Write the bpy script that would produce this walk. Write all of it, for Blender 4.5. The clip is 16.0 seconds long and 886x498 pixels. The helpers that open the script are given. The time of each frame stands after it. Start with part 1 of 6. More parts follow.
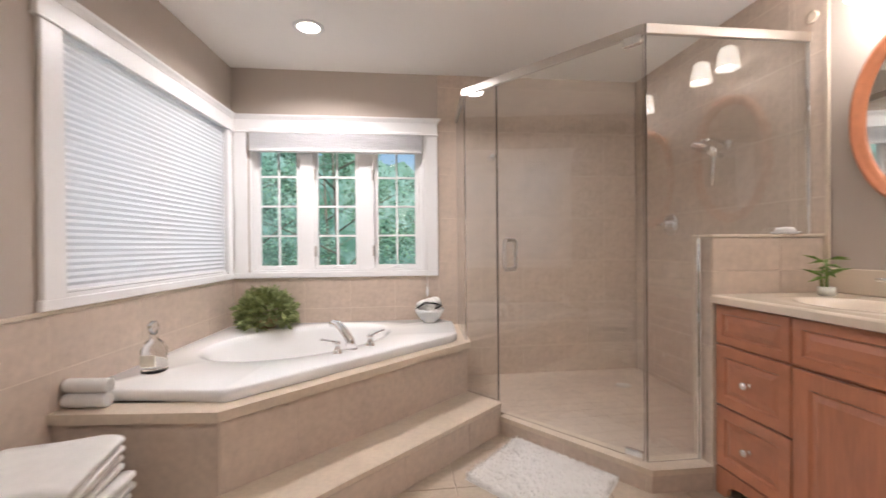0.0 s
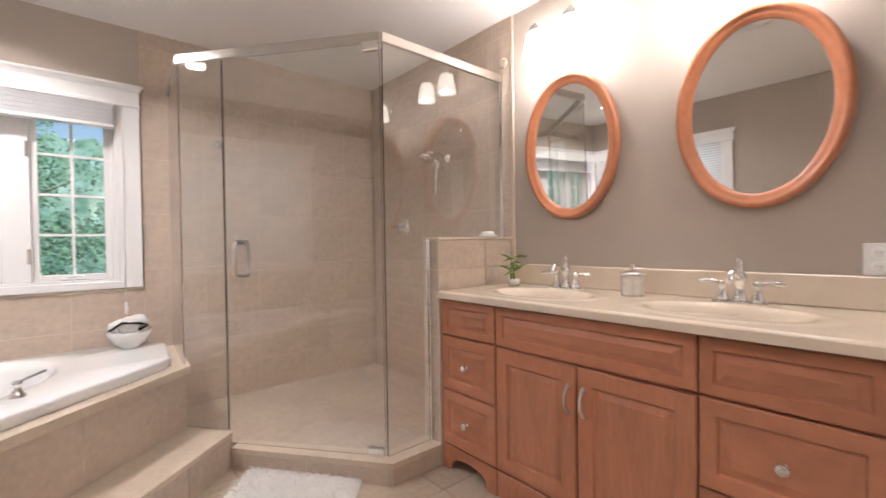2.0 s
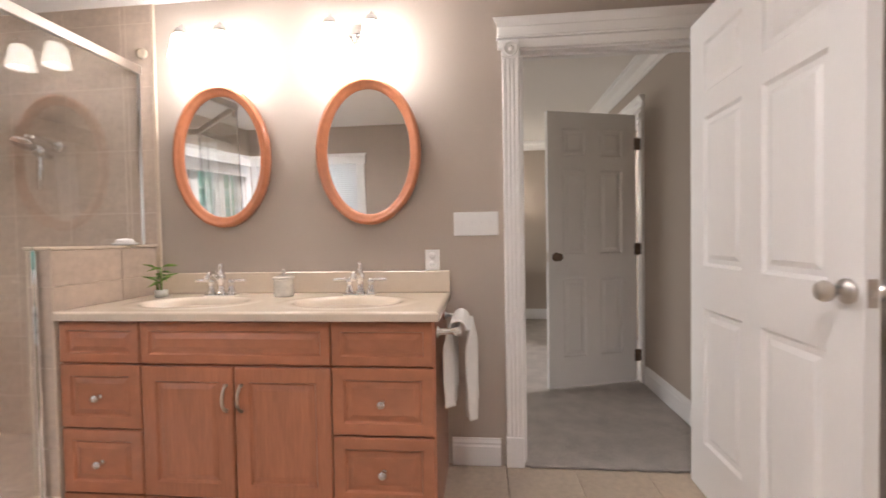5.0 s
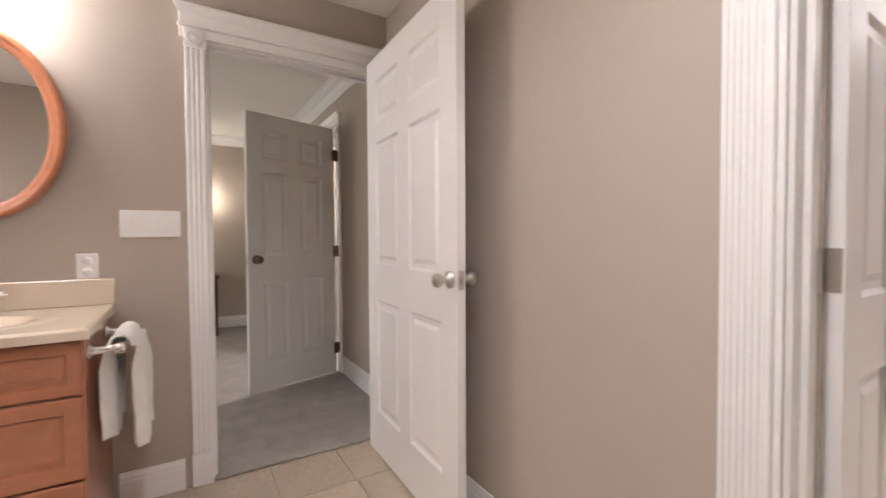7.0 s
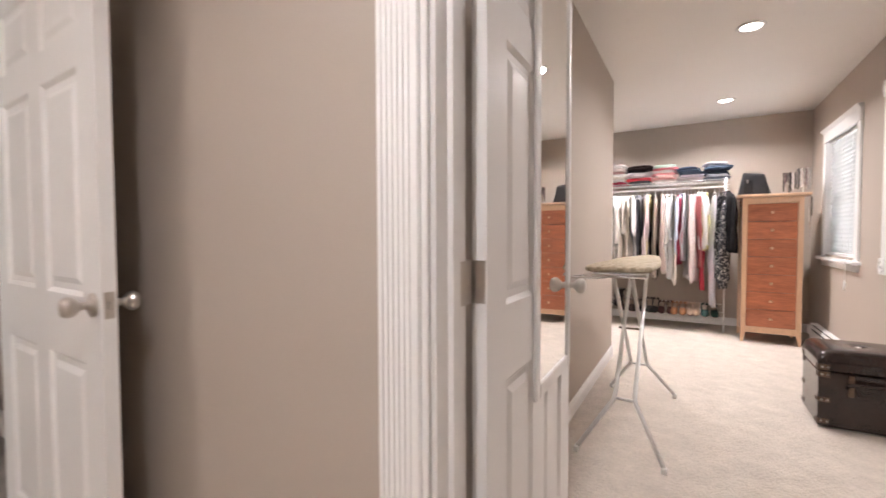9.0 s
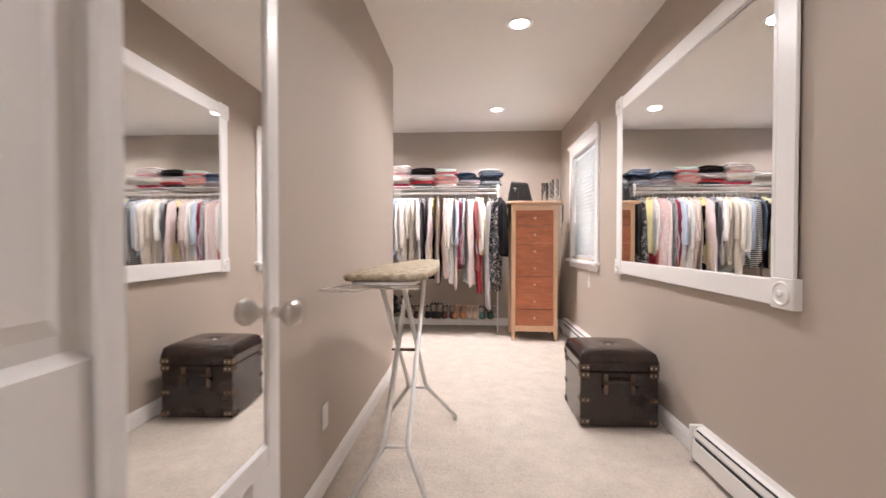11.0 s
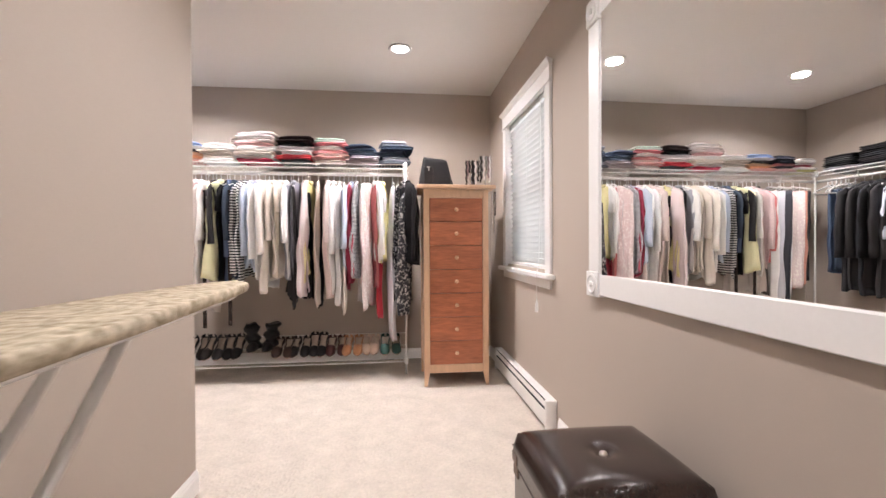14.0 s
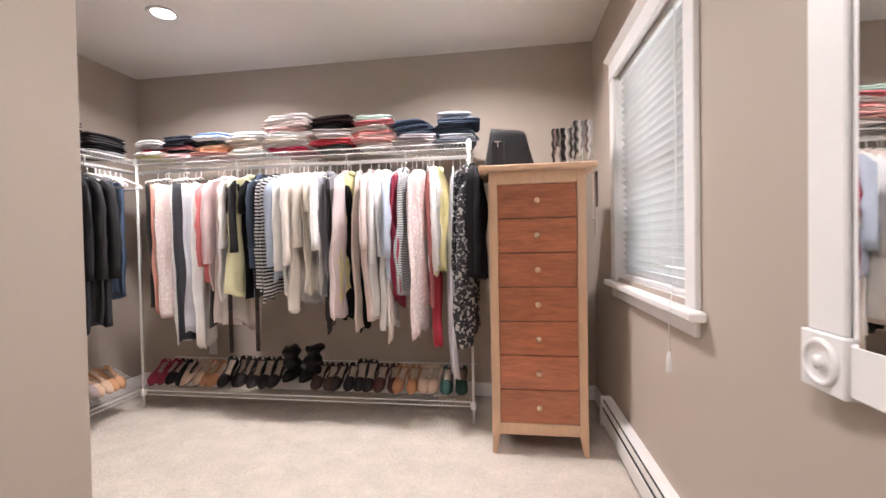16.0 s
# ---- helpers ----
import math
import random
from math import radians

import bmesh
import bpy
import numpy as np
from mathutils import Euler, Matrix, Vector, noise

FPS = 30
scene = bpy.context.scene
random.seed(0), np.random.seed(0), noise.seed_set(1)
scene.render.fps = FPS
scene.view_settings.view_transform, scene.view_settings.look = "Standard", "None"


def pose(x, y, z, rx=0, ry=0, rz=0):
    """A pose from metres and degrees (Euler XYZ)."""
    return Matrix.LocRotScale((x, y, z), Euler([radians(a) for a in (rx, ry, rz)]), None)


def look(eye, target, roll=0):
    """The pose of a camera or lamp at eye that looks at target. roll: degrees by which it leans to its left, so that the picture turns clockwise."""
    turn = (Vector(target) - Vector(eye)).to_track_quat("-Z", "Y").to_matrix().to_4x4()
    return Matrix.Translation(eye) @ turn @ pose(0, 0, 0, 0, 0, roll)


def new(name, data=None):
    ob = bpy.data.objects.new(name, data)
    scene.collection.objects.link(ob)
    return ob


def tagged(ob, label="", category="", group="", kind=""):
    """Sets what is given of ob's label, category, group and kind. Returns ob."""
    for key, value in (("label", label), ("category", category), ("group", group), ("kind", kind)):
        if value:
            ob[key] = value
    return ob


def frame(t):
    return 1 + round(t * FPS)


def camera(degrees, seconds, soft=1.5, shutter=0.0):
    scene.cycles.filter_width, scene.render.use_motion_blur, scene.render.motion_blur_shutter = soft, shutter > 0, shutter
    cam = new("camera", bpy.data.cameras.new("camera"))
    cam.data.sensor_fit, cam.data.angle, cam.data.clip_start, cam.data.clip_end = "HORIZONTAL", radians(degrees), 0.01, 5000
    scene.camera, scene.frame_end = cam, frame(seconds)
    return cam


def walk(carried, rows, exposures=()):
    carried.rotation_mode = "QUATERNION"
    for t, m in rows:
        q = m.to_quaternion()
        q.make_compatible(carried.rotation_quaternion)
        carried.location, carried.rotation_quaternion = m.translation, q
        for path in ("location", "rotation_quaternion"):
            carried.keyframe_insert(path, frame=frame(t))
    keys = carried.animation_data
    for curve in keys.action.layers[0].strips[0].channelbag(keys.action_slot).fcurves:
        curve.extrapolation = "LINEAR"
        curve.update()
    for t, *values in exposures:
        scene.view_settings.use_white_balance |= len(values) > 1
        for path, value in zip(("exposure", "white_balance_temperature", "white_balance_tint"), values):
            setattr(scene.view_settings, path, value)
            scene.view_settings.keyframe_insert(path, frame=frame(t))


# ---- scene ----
cam = camera(92.7, 16.0, shutter=0.4)
PATH = [
    (0, (-0.145, -0.695, 1.082), (0.084, 1.292, 1.067), -0.5),
    (0.5, (-0.096, -0.614, 1.089), (0.464, 1.306, 1.067), -0.6),
    (1, (-0.07, -0.569, 1.105), (0.779, 1.242, 1.075), -0.7),
    (1.5, (-0.073, -0.564, 1.1), (1.005, 1.12, 1.071), -0.7),
    (2, (-0.089, -0.581, 1.093), (1.21, 0.939, 1.064), -0.8),
    (2.5, (-0.105, -0.616, 1.094), (1.385, 0.718, 1.069), -0.8),
    (3, (-0.118, -0.633, 1.092), (1.523, 0.509, 1.06), -0.9),
    (5.5, (-0.333, -0.75, 1.136), (1.663, -0.867, 1.085), -0.8),
    (6, (-0.356, -0.781, 1.138), (1.592, -1.233, 1.087), -0.6),
    (6.5, (-0.394, -0.8, 1.13), (1.452, -1.568, 1.079), -0.5),
    (7, (-0.441, -0.807, 1.132), (1.266, -1.848, 1.078), -0.3),
    (7.5, (-0.476, -0.826, 1.13), (1.08, -2.081, 1.078), -0.3),
    (8, (-0.494, -0.89, 1.136), (0.892, -2.332, 1.088), -0.3),
    (8.5, (-0.492, -1.019, 1.151), (0.711, -2.616, 1.088), -0.4),
    (9, (-0.507, -1.135, 1.161), (0.507, -2.858, 1.094), -0.2),
    (9.5, (-0.481, -1.323, 1.153), (0.319, -3.156, 1.094), -0.2),
    (10, (-0.483, -1.463, 1.146), (0.053, -3.389, 1.087), -0.1),
    (12.5, (-0.586, -2.64, 1.076), (-0.742, -4.633, 1.052), -0.3),
    (13, (-0.603, -2.871, 1.097), (-0.806, -4.861, 1.062), -0.5),
    (13.5, (-0.648, -3.128, 1.101), (-0.867, -5.116, 1.072), -0.6),
    (14, (-0.766, -3.404, 1.109), (-0.983, -5.393, 1.09), -0.3),
    (14.5, (-0.881, -3.665, 1.157), (-1.096, -5.653, 1.124), -0.6),
    (15, (-0.923, -3.918, 1.143), (-1.021, -5.915, 1.113), -0.8),
    (15.5, (-0.973, -4.129, 1.158), (-0.889, -6.127, 1.122), -0.9),
    (16, (-1.059, -4.36, 1.175), (-0.768, -6.338, 1.138), -1.1),
]
walk(cam, [(t, look(eye, target, roll)) for t, eye, target, roll in PATH],
     [(0, 0.10), (3, 0.20), (5.5, 0.26), (7.5, 0.28), (8.5, 0.20), (10, 0.14), (12.5, 0.09), (14, -0.02), (15, -0.10), (16, -0.14)])

# ---- world, sun and large lights ----
world = bpy.data.worlds.new("sky_world")
scene.world = world
world.use_nodes = True
wn = world.node_tree
sky = wn.nodes.new("ShaderNodeTexSky")
sky.sky_type = "NISHITA"
sky.sun_disc = False
sky.sun_elevation = radians(51)
sky.sun_rotation = radians(141)
wn.nodes["Background"].inputs[1].default_value = 0.15
wn.links.new(sky.outputs[0], wn.nodes["Background"].inputs[0])
sun = new("sun", bpy.data.lights.new("sun", "SUN"))
sun.data.energy, sun.data.angle, sun.data.color = 5.0, radians(2), (1.0, 0.95, 0.88)
sun.matrix_world = look((8, -10, 16), (0, 0, 0))

WARM = (1.0, 0.945, 0.97)


def area_lamp(name, eye, target, w, h, watts, color, shape="RECTANGLE", spread=180):
    d = bpy.data.lights.new(name, "AREA")
    d.shape, d.size, d.size_y, d.energy, d.color, d.spread = shape, w, h, watts, color, radians(spread)
    ob = new(name, d)
    ob.matrix_world = look(eye, target)
    return ob


# daylight through the windows
area_lamp("window_light", (-1.56, 1.72, 1.42), (0.0, 1.6, 1.42), 1.3, 0.95, 5.5, (0.86, 0.92, 1.0))
area_lamp("window_light", (-1.95, -6.42, 1.53), (0.0, -6.42, 1.53), 0.9, 1.1, 13, (0.86, 0.92, 1.0))
# added lamp at an unseen window, to brighten the bedroom
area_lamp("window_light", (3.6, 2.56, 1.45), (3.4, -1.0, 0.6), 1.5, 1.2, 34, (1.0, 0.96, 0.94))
area_lamp("window_light", (-0.55, 3.25, 2.75), (-0.55, 1.5, 0.6), 1.2, 0.6, 9, (0.80, 0.90, 1.0))
# the second bathroom downlight is unseen, added to brighten door and south wall
DOWN_BATH = [(-0.634, 1.874), (-0.15, -0.95)]
# the last closet downlight is unseen, added as fill near the entry
DOWN_CLOSET = [(-0.84, -4.77), (-0.80, -6.62), (0.97, -6.68), (-0.84, -3.0)]
for (dx, dy), zc, wts in [(DOWN_BATH[0], 2.375, 19), (DOWN_BATH[1], 2.375, 14)] + [(p, 2.59, w) for p, w in zip(DOWN_CLOSET, (21, 36, 36, 9))]:
    area_lamp("downlight_lamp", (dx, dy, zc - 0.02), (dx, dy + 0.001, 0), 0.12, 0.12, wts, WARM, "DISK", 150)
VANITY_SHADES = [0.725, 0.535, -0.015, -0.215]
for vy in VANITY_SHADES:
    d = bpy.data.lights.new("vanity_lamp", "POINT")
    d.energy, d.color, d.shadow_soft_size = 5.8, WARM, 0.03
    new("vanity_lamp", d).location = (1.64, vy, 2.05)


# ---- materials ----
def mat(name, color, rough=0.6, metal=0.0, var=0.08, scale=6.0, fine=60.0, bump=0.1, dist=0.004, tint=None, spec=0.5,
        coat=0.0, stretch=None, island=0.0, mottled=0.5):
    """Principled paint with two scales of variation, fine relief and, with island, a change from piece to piece."""
    m = bpy.data.materials.new(name)
    m.use_nodes = True
    nt = m.node_tree
    n, lk = nt.nodes, nt.links
    b = n["Principled BSDF"]
    b.inputs["Roughness"].default_value, b.inputs["Metallic"].default_value = rough, metal
    b.inputs["Specular IOR Level"].default_value, b.inputs["Coat Weight"].default_value = spec, coat
    tc, mp = n.new("ShaderNodeTexCoord"), n.new("ShaderNodeMapping")
    lk.new(tc.outputs["Object"], mp.inputs[0])
    if stretch:
        mp.inputs["Scale"].default_value = stretch
    a, f = n.new("ShaderNodeTexNoise"), n.new("ShaderNodeTexNoise")
    a.inputs["Scale"].default_value, a.inputs["Detail"].default_value = scale, 5
    f.inputs["Scale"].default_value, f.inputs["Detail"].default_value = fine, 4
    lk.new(mp.outputs[0], a.inputs["Vector"]), lk.new(mp.outputs[0], f.inputs["Vector"])
    mix = n.new("ShaderNodeMix")
    mix.data_type = "FLOAT"
    mix.inputs[0].default_value = 1 - mottled
    lk.new(a.outputs["Fac"], mix.inputs[2]), lk.new(f.outputs["Fac"], mix.inputs[3])
    ramp = n.new("ShaderNodeValToRGB")
    ramp.color_ramp.elements[0].position, ramp.color_ramp.elements[1].position = 0.32, 0.68
    lo = [max(0, c * (1 - var)) for c in color]
    hi = list(tint) if tint else [min(1, c * (1 + var)) for c in color]
    ramp.color_ramp.elements[0].color, ramp.color_ramp.elements[1].color = (*lo, 1), (*hi, 1)
    lk.new(mix.outputs[0], ramp.inputs[0])
    out = ramp.outputs[0]
    if island:
        oi = n.new("ShaderNodeObjectInfo")
        mr = n.new("ShaderNodeMapRange")
        mr.inputs[3].default_value, mr.inputs[4].default_value = 1 - island, 1 + island
        lk.new(oi.outputs["Random"], mr.inputs[0])
        hsv = n.new("ShaderNodeHueSaturation")
        lk.new(mr.outputs[0], hsv.inputs["Value"]), lk.new(out, hsv.inputs["Color"])
        out = hsv.outputs[0]
    lk.new(out, b.inputs["Base Color"])
    if bump:
        bp = n.new("ShaderNodeBump")
        bp.inputs["Strength"].default_value, bp.inputs["Distance"].default_value = bump, dist
        lk.new(f.outputs["Fac"], bp.inputs["Height"]), lk.new(bp.outputs[0], b.inputs["Normal"])
    return m


def glow(name, color, strength):
    m = bpy.data.materials.new(name)
    m.use_nodes = True
    b = m.node_tree.nodes["Principled BSDF"]
    b.inputs["Base Color"].default_value = (0.8, 0.8, 0.8, 1)
    b.inputs["Emission Color"].default_value, b.inputs["Emission Strength"].default_value = (*color, 1), strength
    return m


def clear(name, color=(0.97, 1.0, 0.98), rough=0.0, ior=1.45):
    m = bpy.data.materials.new(name)
    m.use_nodes = True
    b = m.node_tree.nodes["Principled BSDF"]
    b.inputs["Base Color"].default_value, b.inputs["Roughness"].default_value = (*color, 1), rough
    b.inputs["Transmission Weight"].default_value, b.inputs["IOR"].default_value = 1.0, ior
    return m


def cloth_through(name, color, amount=0.5, island=0.0):
    m = bpy.data.materials.new(name)
    m.use_nodes = True
    n, lk = m.node_tree.nodes, m.node_tree.links
    d, t, mx = n["Principled BSDF"], n.new("ShaderNodeBsdfTranslucent"), n.new("ShaderNodeMixShader")
    d.inputs["Base Color"].default_value = t.inputs["Color"].default_value = (*color, 1)
    d.inputs["Roughness"].default_value = 0.8
    mx.inputs[0].default_value = amount
    if island:
        geo, rng, hsv = n.new("ShaderNodeNewGeometry"), n.new("ShaderNodeMapRange"), n.new("ShaderNodeHueSaturation")
        rng.inputs[3].default_value, rng.inputs[4].default_value = 1 - island, 1 + island
        hsv.inputs["Color"].default_value = (*color, 1)
        lk.new(geo.outputs["Random Per Island"], rng.inputs[0]), lk.new(rng.outputs[0], hsv.inputs["Value"])
        lk.new(hsv.outputs[0], d.inputs["Base Color"]), lk.new(hsv.outputs[0], t.inputs["Color"])
    lk.new(d.outputs[0], mx.inputs[1]), lk.new(t.outputs[0], mx.inputs[2])
    lk.new(mx.outputs[0], n["Material Output"].inputs[0])
    return m


WALL = mat("taupe_wall_paint", (0.46, 0.395, 0.335), 0.75, var=0.025, scale=1.4, fine=220, bump=0.06, dist=0.001)
CEIL = mat("ceiling_paint", (0.86, 0.83, 0.79), 0.85, var=0.02, scale=1.2, fine=180, bump=0.08, dist=0.001)
TRIM = mat("white_trim_paint", (0.85, 0.835, 0.82), 0.35, var=0.02, scale=3, fine=90, bump=0.03, dist=0.001)
DOORP = mat("white_door_paint", (0.87, 0.855, 0.84), 0.38, var=0.02, scale=3, fine=140, bump=0.08, dist=0.001, stretch=(1, 1, 0.15))
TILE = mat("beige_wall_tile", (0.53, 0.425, 0.34), 0.42, var=0.14, scale=4, fine=30, bump=0.04, dist=0.002, island=0.03)
TILEF = mat("beige_floor_tile", (0.50, 0.41, 0.315), 0.4, var=0.14, scale=5, fine=38, bump=0.06, dist=0.002, island=0.05)
STONE = mat("cream_stone_edge", (0.60, 0.50, 0.39), 0.35, var=0.10, scale=7, fine=50, bump=0.04)
GROUT = mat("pale_grout", (0.66, 0.56, 0.46), 0.9, var=0.06, scale=9, fine=120, bump=0.1)
WOOD = mat("honey_maple", (0.43, 0.172, 0.094), 0.30, var=0.17, scale=2.2, fine=14, bump=0.05, dist=0.001, stretch=(1, 9, 1.2), island=0.06, coat=0.35)
WOODV = mat("honey_maple_upright", (0.43, 0.172, 0.094), 0.30, var=0.17, scale=2.2, fine=14, bump=0.05, dist=0.001, stretch=(8, 8, 0.8), island=0.06, coat=0.35)
OAKFR = mat("oak_mirror_frame", (0.47, 0.175, 0.085), 0.32, var=0.16, scale=3, fine=30, bump=0.05, dist=0.001, coat=0.3)
PINE = mat("pale_maple_frame", (0.64, 0.42, 0.27), 0.4, var=0.10, scale=3, fine=16, bump=0.04, dist=0.001, stretch=(7, 7, 0.8))
CHERRY = mat("cherry_drawer", (0.41, 0.14, 0.070), 0.34, var=0.30, scale=2.5, fine=12, bump=0.04, dist=0.001, stretch=(1.2, 5, 8), island=0.08, coat=0.2)
COUNTER = mat("cream_cultured_marble", (0.68, 0.575, 0.46), 0.22, var=0.05, scale=14, fine=160, bump=0.0, coat=0.3)
PORCELAIN = mat("white_acrylic", (0.82, 0.81, 0.79), 0.12, var=0.01, bump=0.0, coat=0.4)
CHROME = mat("chrome", (0.86, 0.86, 0.87), 0.07, 1.0, var=0.02, bump=0.0)
NICKEL = mat("brushed_nickel", (0.62, 0.58, 0.54), 0.28, 1.0, var=0.05, fine=200, bump=0.03, dist=0.0005)
DARKMETAL = mat("aged_dark_metal", (0.16, 0.11, 0.08), 0.45, 0.8, var=0.2, fine=120, bump=0.1, dist=0.001)
CARPET = mat("cream_carpet", (0.60, 0.53, 0.46), 0.95, var=0.13, scale=7, fine=70, bump=0.9, dist=0.012, spec=0.1)
CARPETG = mat("grey_beige_carpet", (0.46, 0.42, 0.385), 0.95, var=0.2, scale=8, fine=150, bump=0.9, dist=0.012, spec=0.1)
GLASS = clear("shower_glass", (0.975, 0.99, 0.98), 0.0, 1.6)
PANE = clear("window_glass")
MIRROR = mat("mirror_silver", (0.90, 0.90, 0.89), 0.0, 1.0, var=0.0, bump=0.0)
SHADE_W = cloth_through("pleated_shade", (0.80, 0.79, 0.80), 0.45)
BLIND = cloth_through("blind_slat", (0.84, 0.83, 0.82), 0.5)
BULB = glow("lit_lamp", (1.0, 0.93, 0.84), 14)
SHADEGLOW = glow("lit_opal_glass", (1.0, 0.92, 0.82), 5.5)
LEATHER = mat("dark_brown_leather", (0.026, 0.015, 0.012), 0.2, var=0.4, scale=5, fine=160, bump=0.12, dist=0.002, coat=0.2)
BLACKBAG = mat("black_leather", (0.014, 0.013, 0.014), 0.5, var=0.3, scale=9, fine=140, bump=0.1, dist=0.002, spec=0.25)
TERRY = mat("white_terry", (0.80, 0.77, 0.73), 0.95, var=0.05, scale=20, fine=320, bump=0.8, dist=0.004, spec=0.1)
WHITEWIRE = mat("white_coated_wire", (0.80, 0.79, 0.77), 0.35, var=0.02, bump=0.0)
WHITEENAMEL = mat("white_enamel", (0.80, 0.78, 0.75), 0.4, var=0.03, bump=0.0)
IRONCLOTH = mat("scrollwork_board_cover", (0.42, 0.33, 0.20), 0.85, var=0.35, scale=42, fine=75, bump=0.8, dist=0.006, tint=(0.70, 0.61, 0.46), mottled=0.85)
BLACK = mat("black_slot", (0.02, 0.02, 0.02), 0.7, var=0.1, bump=0.0)


# ---- mesh helpers ----
def part(name, bm, material, parent=None, label="", smooth=False):
    """Links a bmesh as one mesh object under a thing or a part."""
    me = bpy.data.meshes.new(name)
    bmesh.ops.recalc_face_normals(bm, faces=bm.faces)
    if smooth:
        for f in bm.faces:
            f.smooth = True
    bm.to_mesh(me)
    bm.free()
    me.materials.append(material)
    ob = new(name, me)
    ob.parent = parent
    if label:
        ob["label"] = label
    return ob


def thing(name, x, y, z, rz=0.0, label="", category="", group=""):
    ob = new(name)
    ob.empty_display_size = 0.1
    ob.matrix_basis = pose(x, y, z, 0, 0, rz)
    return tagged(ob, label, category, group)


def setting(name, bm, material, label="", category="", smooth=False):
    return tagged(part(name, bm, material, None, label, smooth), category=category or name.split("_")[0], kind="structure")


def box(bm, x0, x1, y0, y1, z0, z1, bev=0.0, seg=1):
    vs = [bm.verts.new((x, y, z)) for x in (x0, x1) for y in (y0, y1) for z in (z0, z1)]
    fs = [bm.faces.new([vs[i] for i in q]) for q in ((0, 1, 3, 2), (4, 6, 7, 5), (0, 4, 5, 1), (2, 3, 7, 6), (0, 2, 6, 4), (1, 5, 7, 3))]
    if bev:
        es = list({e for f in fs for e in f.edges})
        bmesh.ops.bevel(bm, geom=es, offset=bev, segments=seg, affect="EDGES", profile=0.5)
    return bm


def B(x0, x1, y0, y1, z0, z1, bev=0.0, seg=1):
    return box(bmesh.new(), x0, x1, y0, y1, z0, z1, bev, seg)


def boxes(rows, bev=0.0):
    bm = bmesh.new()
    for r in rows:
        one = B(*r, bev)
        join(bm, one)
    return bm


def join(bm, other, m=None):
    if m:
        bmesh.ops.transform(other, matrix=m, verts=other.verts)
    vm = {v: bm.verts.new(v.co) for v in other.verts}
    for f in other.faces:
        nf = bm.faces.new([vm[v] for v in f.verts])
        nf.smooth = f.smooth
    other.free()
    return bm


def tube(points, r, n=8, bm=None, closed=False, caps=True):
    """A round bar along a line of points; r may be a list."""
    bm = bm or bmesh.new()
    pts = [Vector(p) for p in points]
    k = len(pts)
    rings = []
    side = None
    for i, p in enumerate(pts):
        a = pts[(i - 1) % k] if closed or i else p
        b = pts[(i + 1) % k] if closed or i < k - 1 else p
        d = (b - a).normalized()
        if side is None:
            side = d.orthogonal().normalized()
        side = (side - d * side.dot(d))
        side = side.normalized() if side.length > 1e-6 else d.orthogonal().normalized()
        up = d.cross(side)
        rr = r[i] if isinstance(r, (list, tuple)) else r
        rings.append([bm.verts.new(p + (side * math.cos(2 * math.pi * j / n) + up * math.sin(2 * math.pi * j / n)) * rr) for j in range(n)])
    skin(bm, rings, closed, caps)
    return bm


def skin(bm, rings, closed=False, caps=True):
    n = len(rings[0])
    m = len(rings)
    for i in range(m if closed else m - 1):
        a, b = rings[i], rings[(i + 1) % m]
        for j in range(n):
            f = bm.faces.new((a[j], a[(j + 1) % n], b[(j + 1) % n], b[j]))
            f.smooth = True
    if caps and not closed:
        bm.faces.new(rings[0]), bm.faces.new(rings[-1])


def lathe(profile, n=24, bm=None, m=None):
    """Turns (radius, height) pairs round z."""
    one = bmesh.new()
    rings = [[one.verts.new((max(r, 1e-4) * math.cos(2 * math.pi * j / n), max(r, 1e-4) * math.sin(2 * math.pi * j / n), h)) for j in range(n)] for r, h in profile]
    skin(one, rings)
    if m:
        bmesh.ops.transform(one, matrix=m, verts=one.verts)
    if bm:
        return join(bm, one)
    return one


def prism(poly, z0, z1, bev=0.0, bm=None):
    one = bmesh.new()
    lo = [one.verts.new((x, y, z0)) for x, y in poly]
    hi = [one.verts.new((x, y, z1)) for x, y in poly]
    k = len(poly)
    one.faces.new(lo), one.faces.new(hi)
    for i in range(k):
        one.faces.new((lo[i], lo[(i + 1) % k], hi[(i + 1) % k], hi[i]))
    if bev:
        bmesh.ops.bevel(one, geom=[e for e in one.edges if e.verts[0].co.z == e.verts[1].co.z == z1], offset=bev, segments=2, affect="EDGES")
    return join(bm, one) if bm else one


def raised_panel(w, h, t, stile, inner=0.02, rise=0.006):
    """A frame-and-panel front in x (width) and z (height), centred, its face towards -y."""
    bm = bmesh.new()
    hw, hh = w / 2, h / 2
    levels = [(0.0, 0.004), (0.004, 0.0), (stile, 0.0), (stile + 0.006, 0.009), (stile + 0.012, 0.009), (stile + 0.012 + inner, 0.009 - rise)]
    rings = [[bm.verts.new((sx * (hw - d), y, sz * (hh - d))) for sx, sz in ((-1, -1), (1, -1), (1, 1), (-1, 1))] for d, y in [(0.0, t)] + levels]
    skin(bm, rings)
    for f in bm.faces:
        f.smooth = False
    return bm


def flat_y(bm, m):
    bmesh.ops.transform(bm, matrix=m, verts=bm.verts)
    return bm


RX = pose(0, 0, 0, 90)


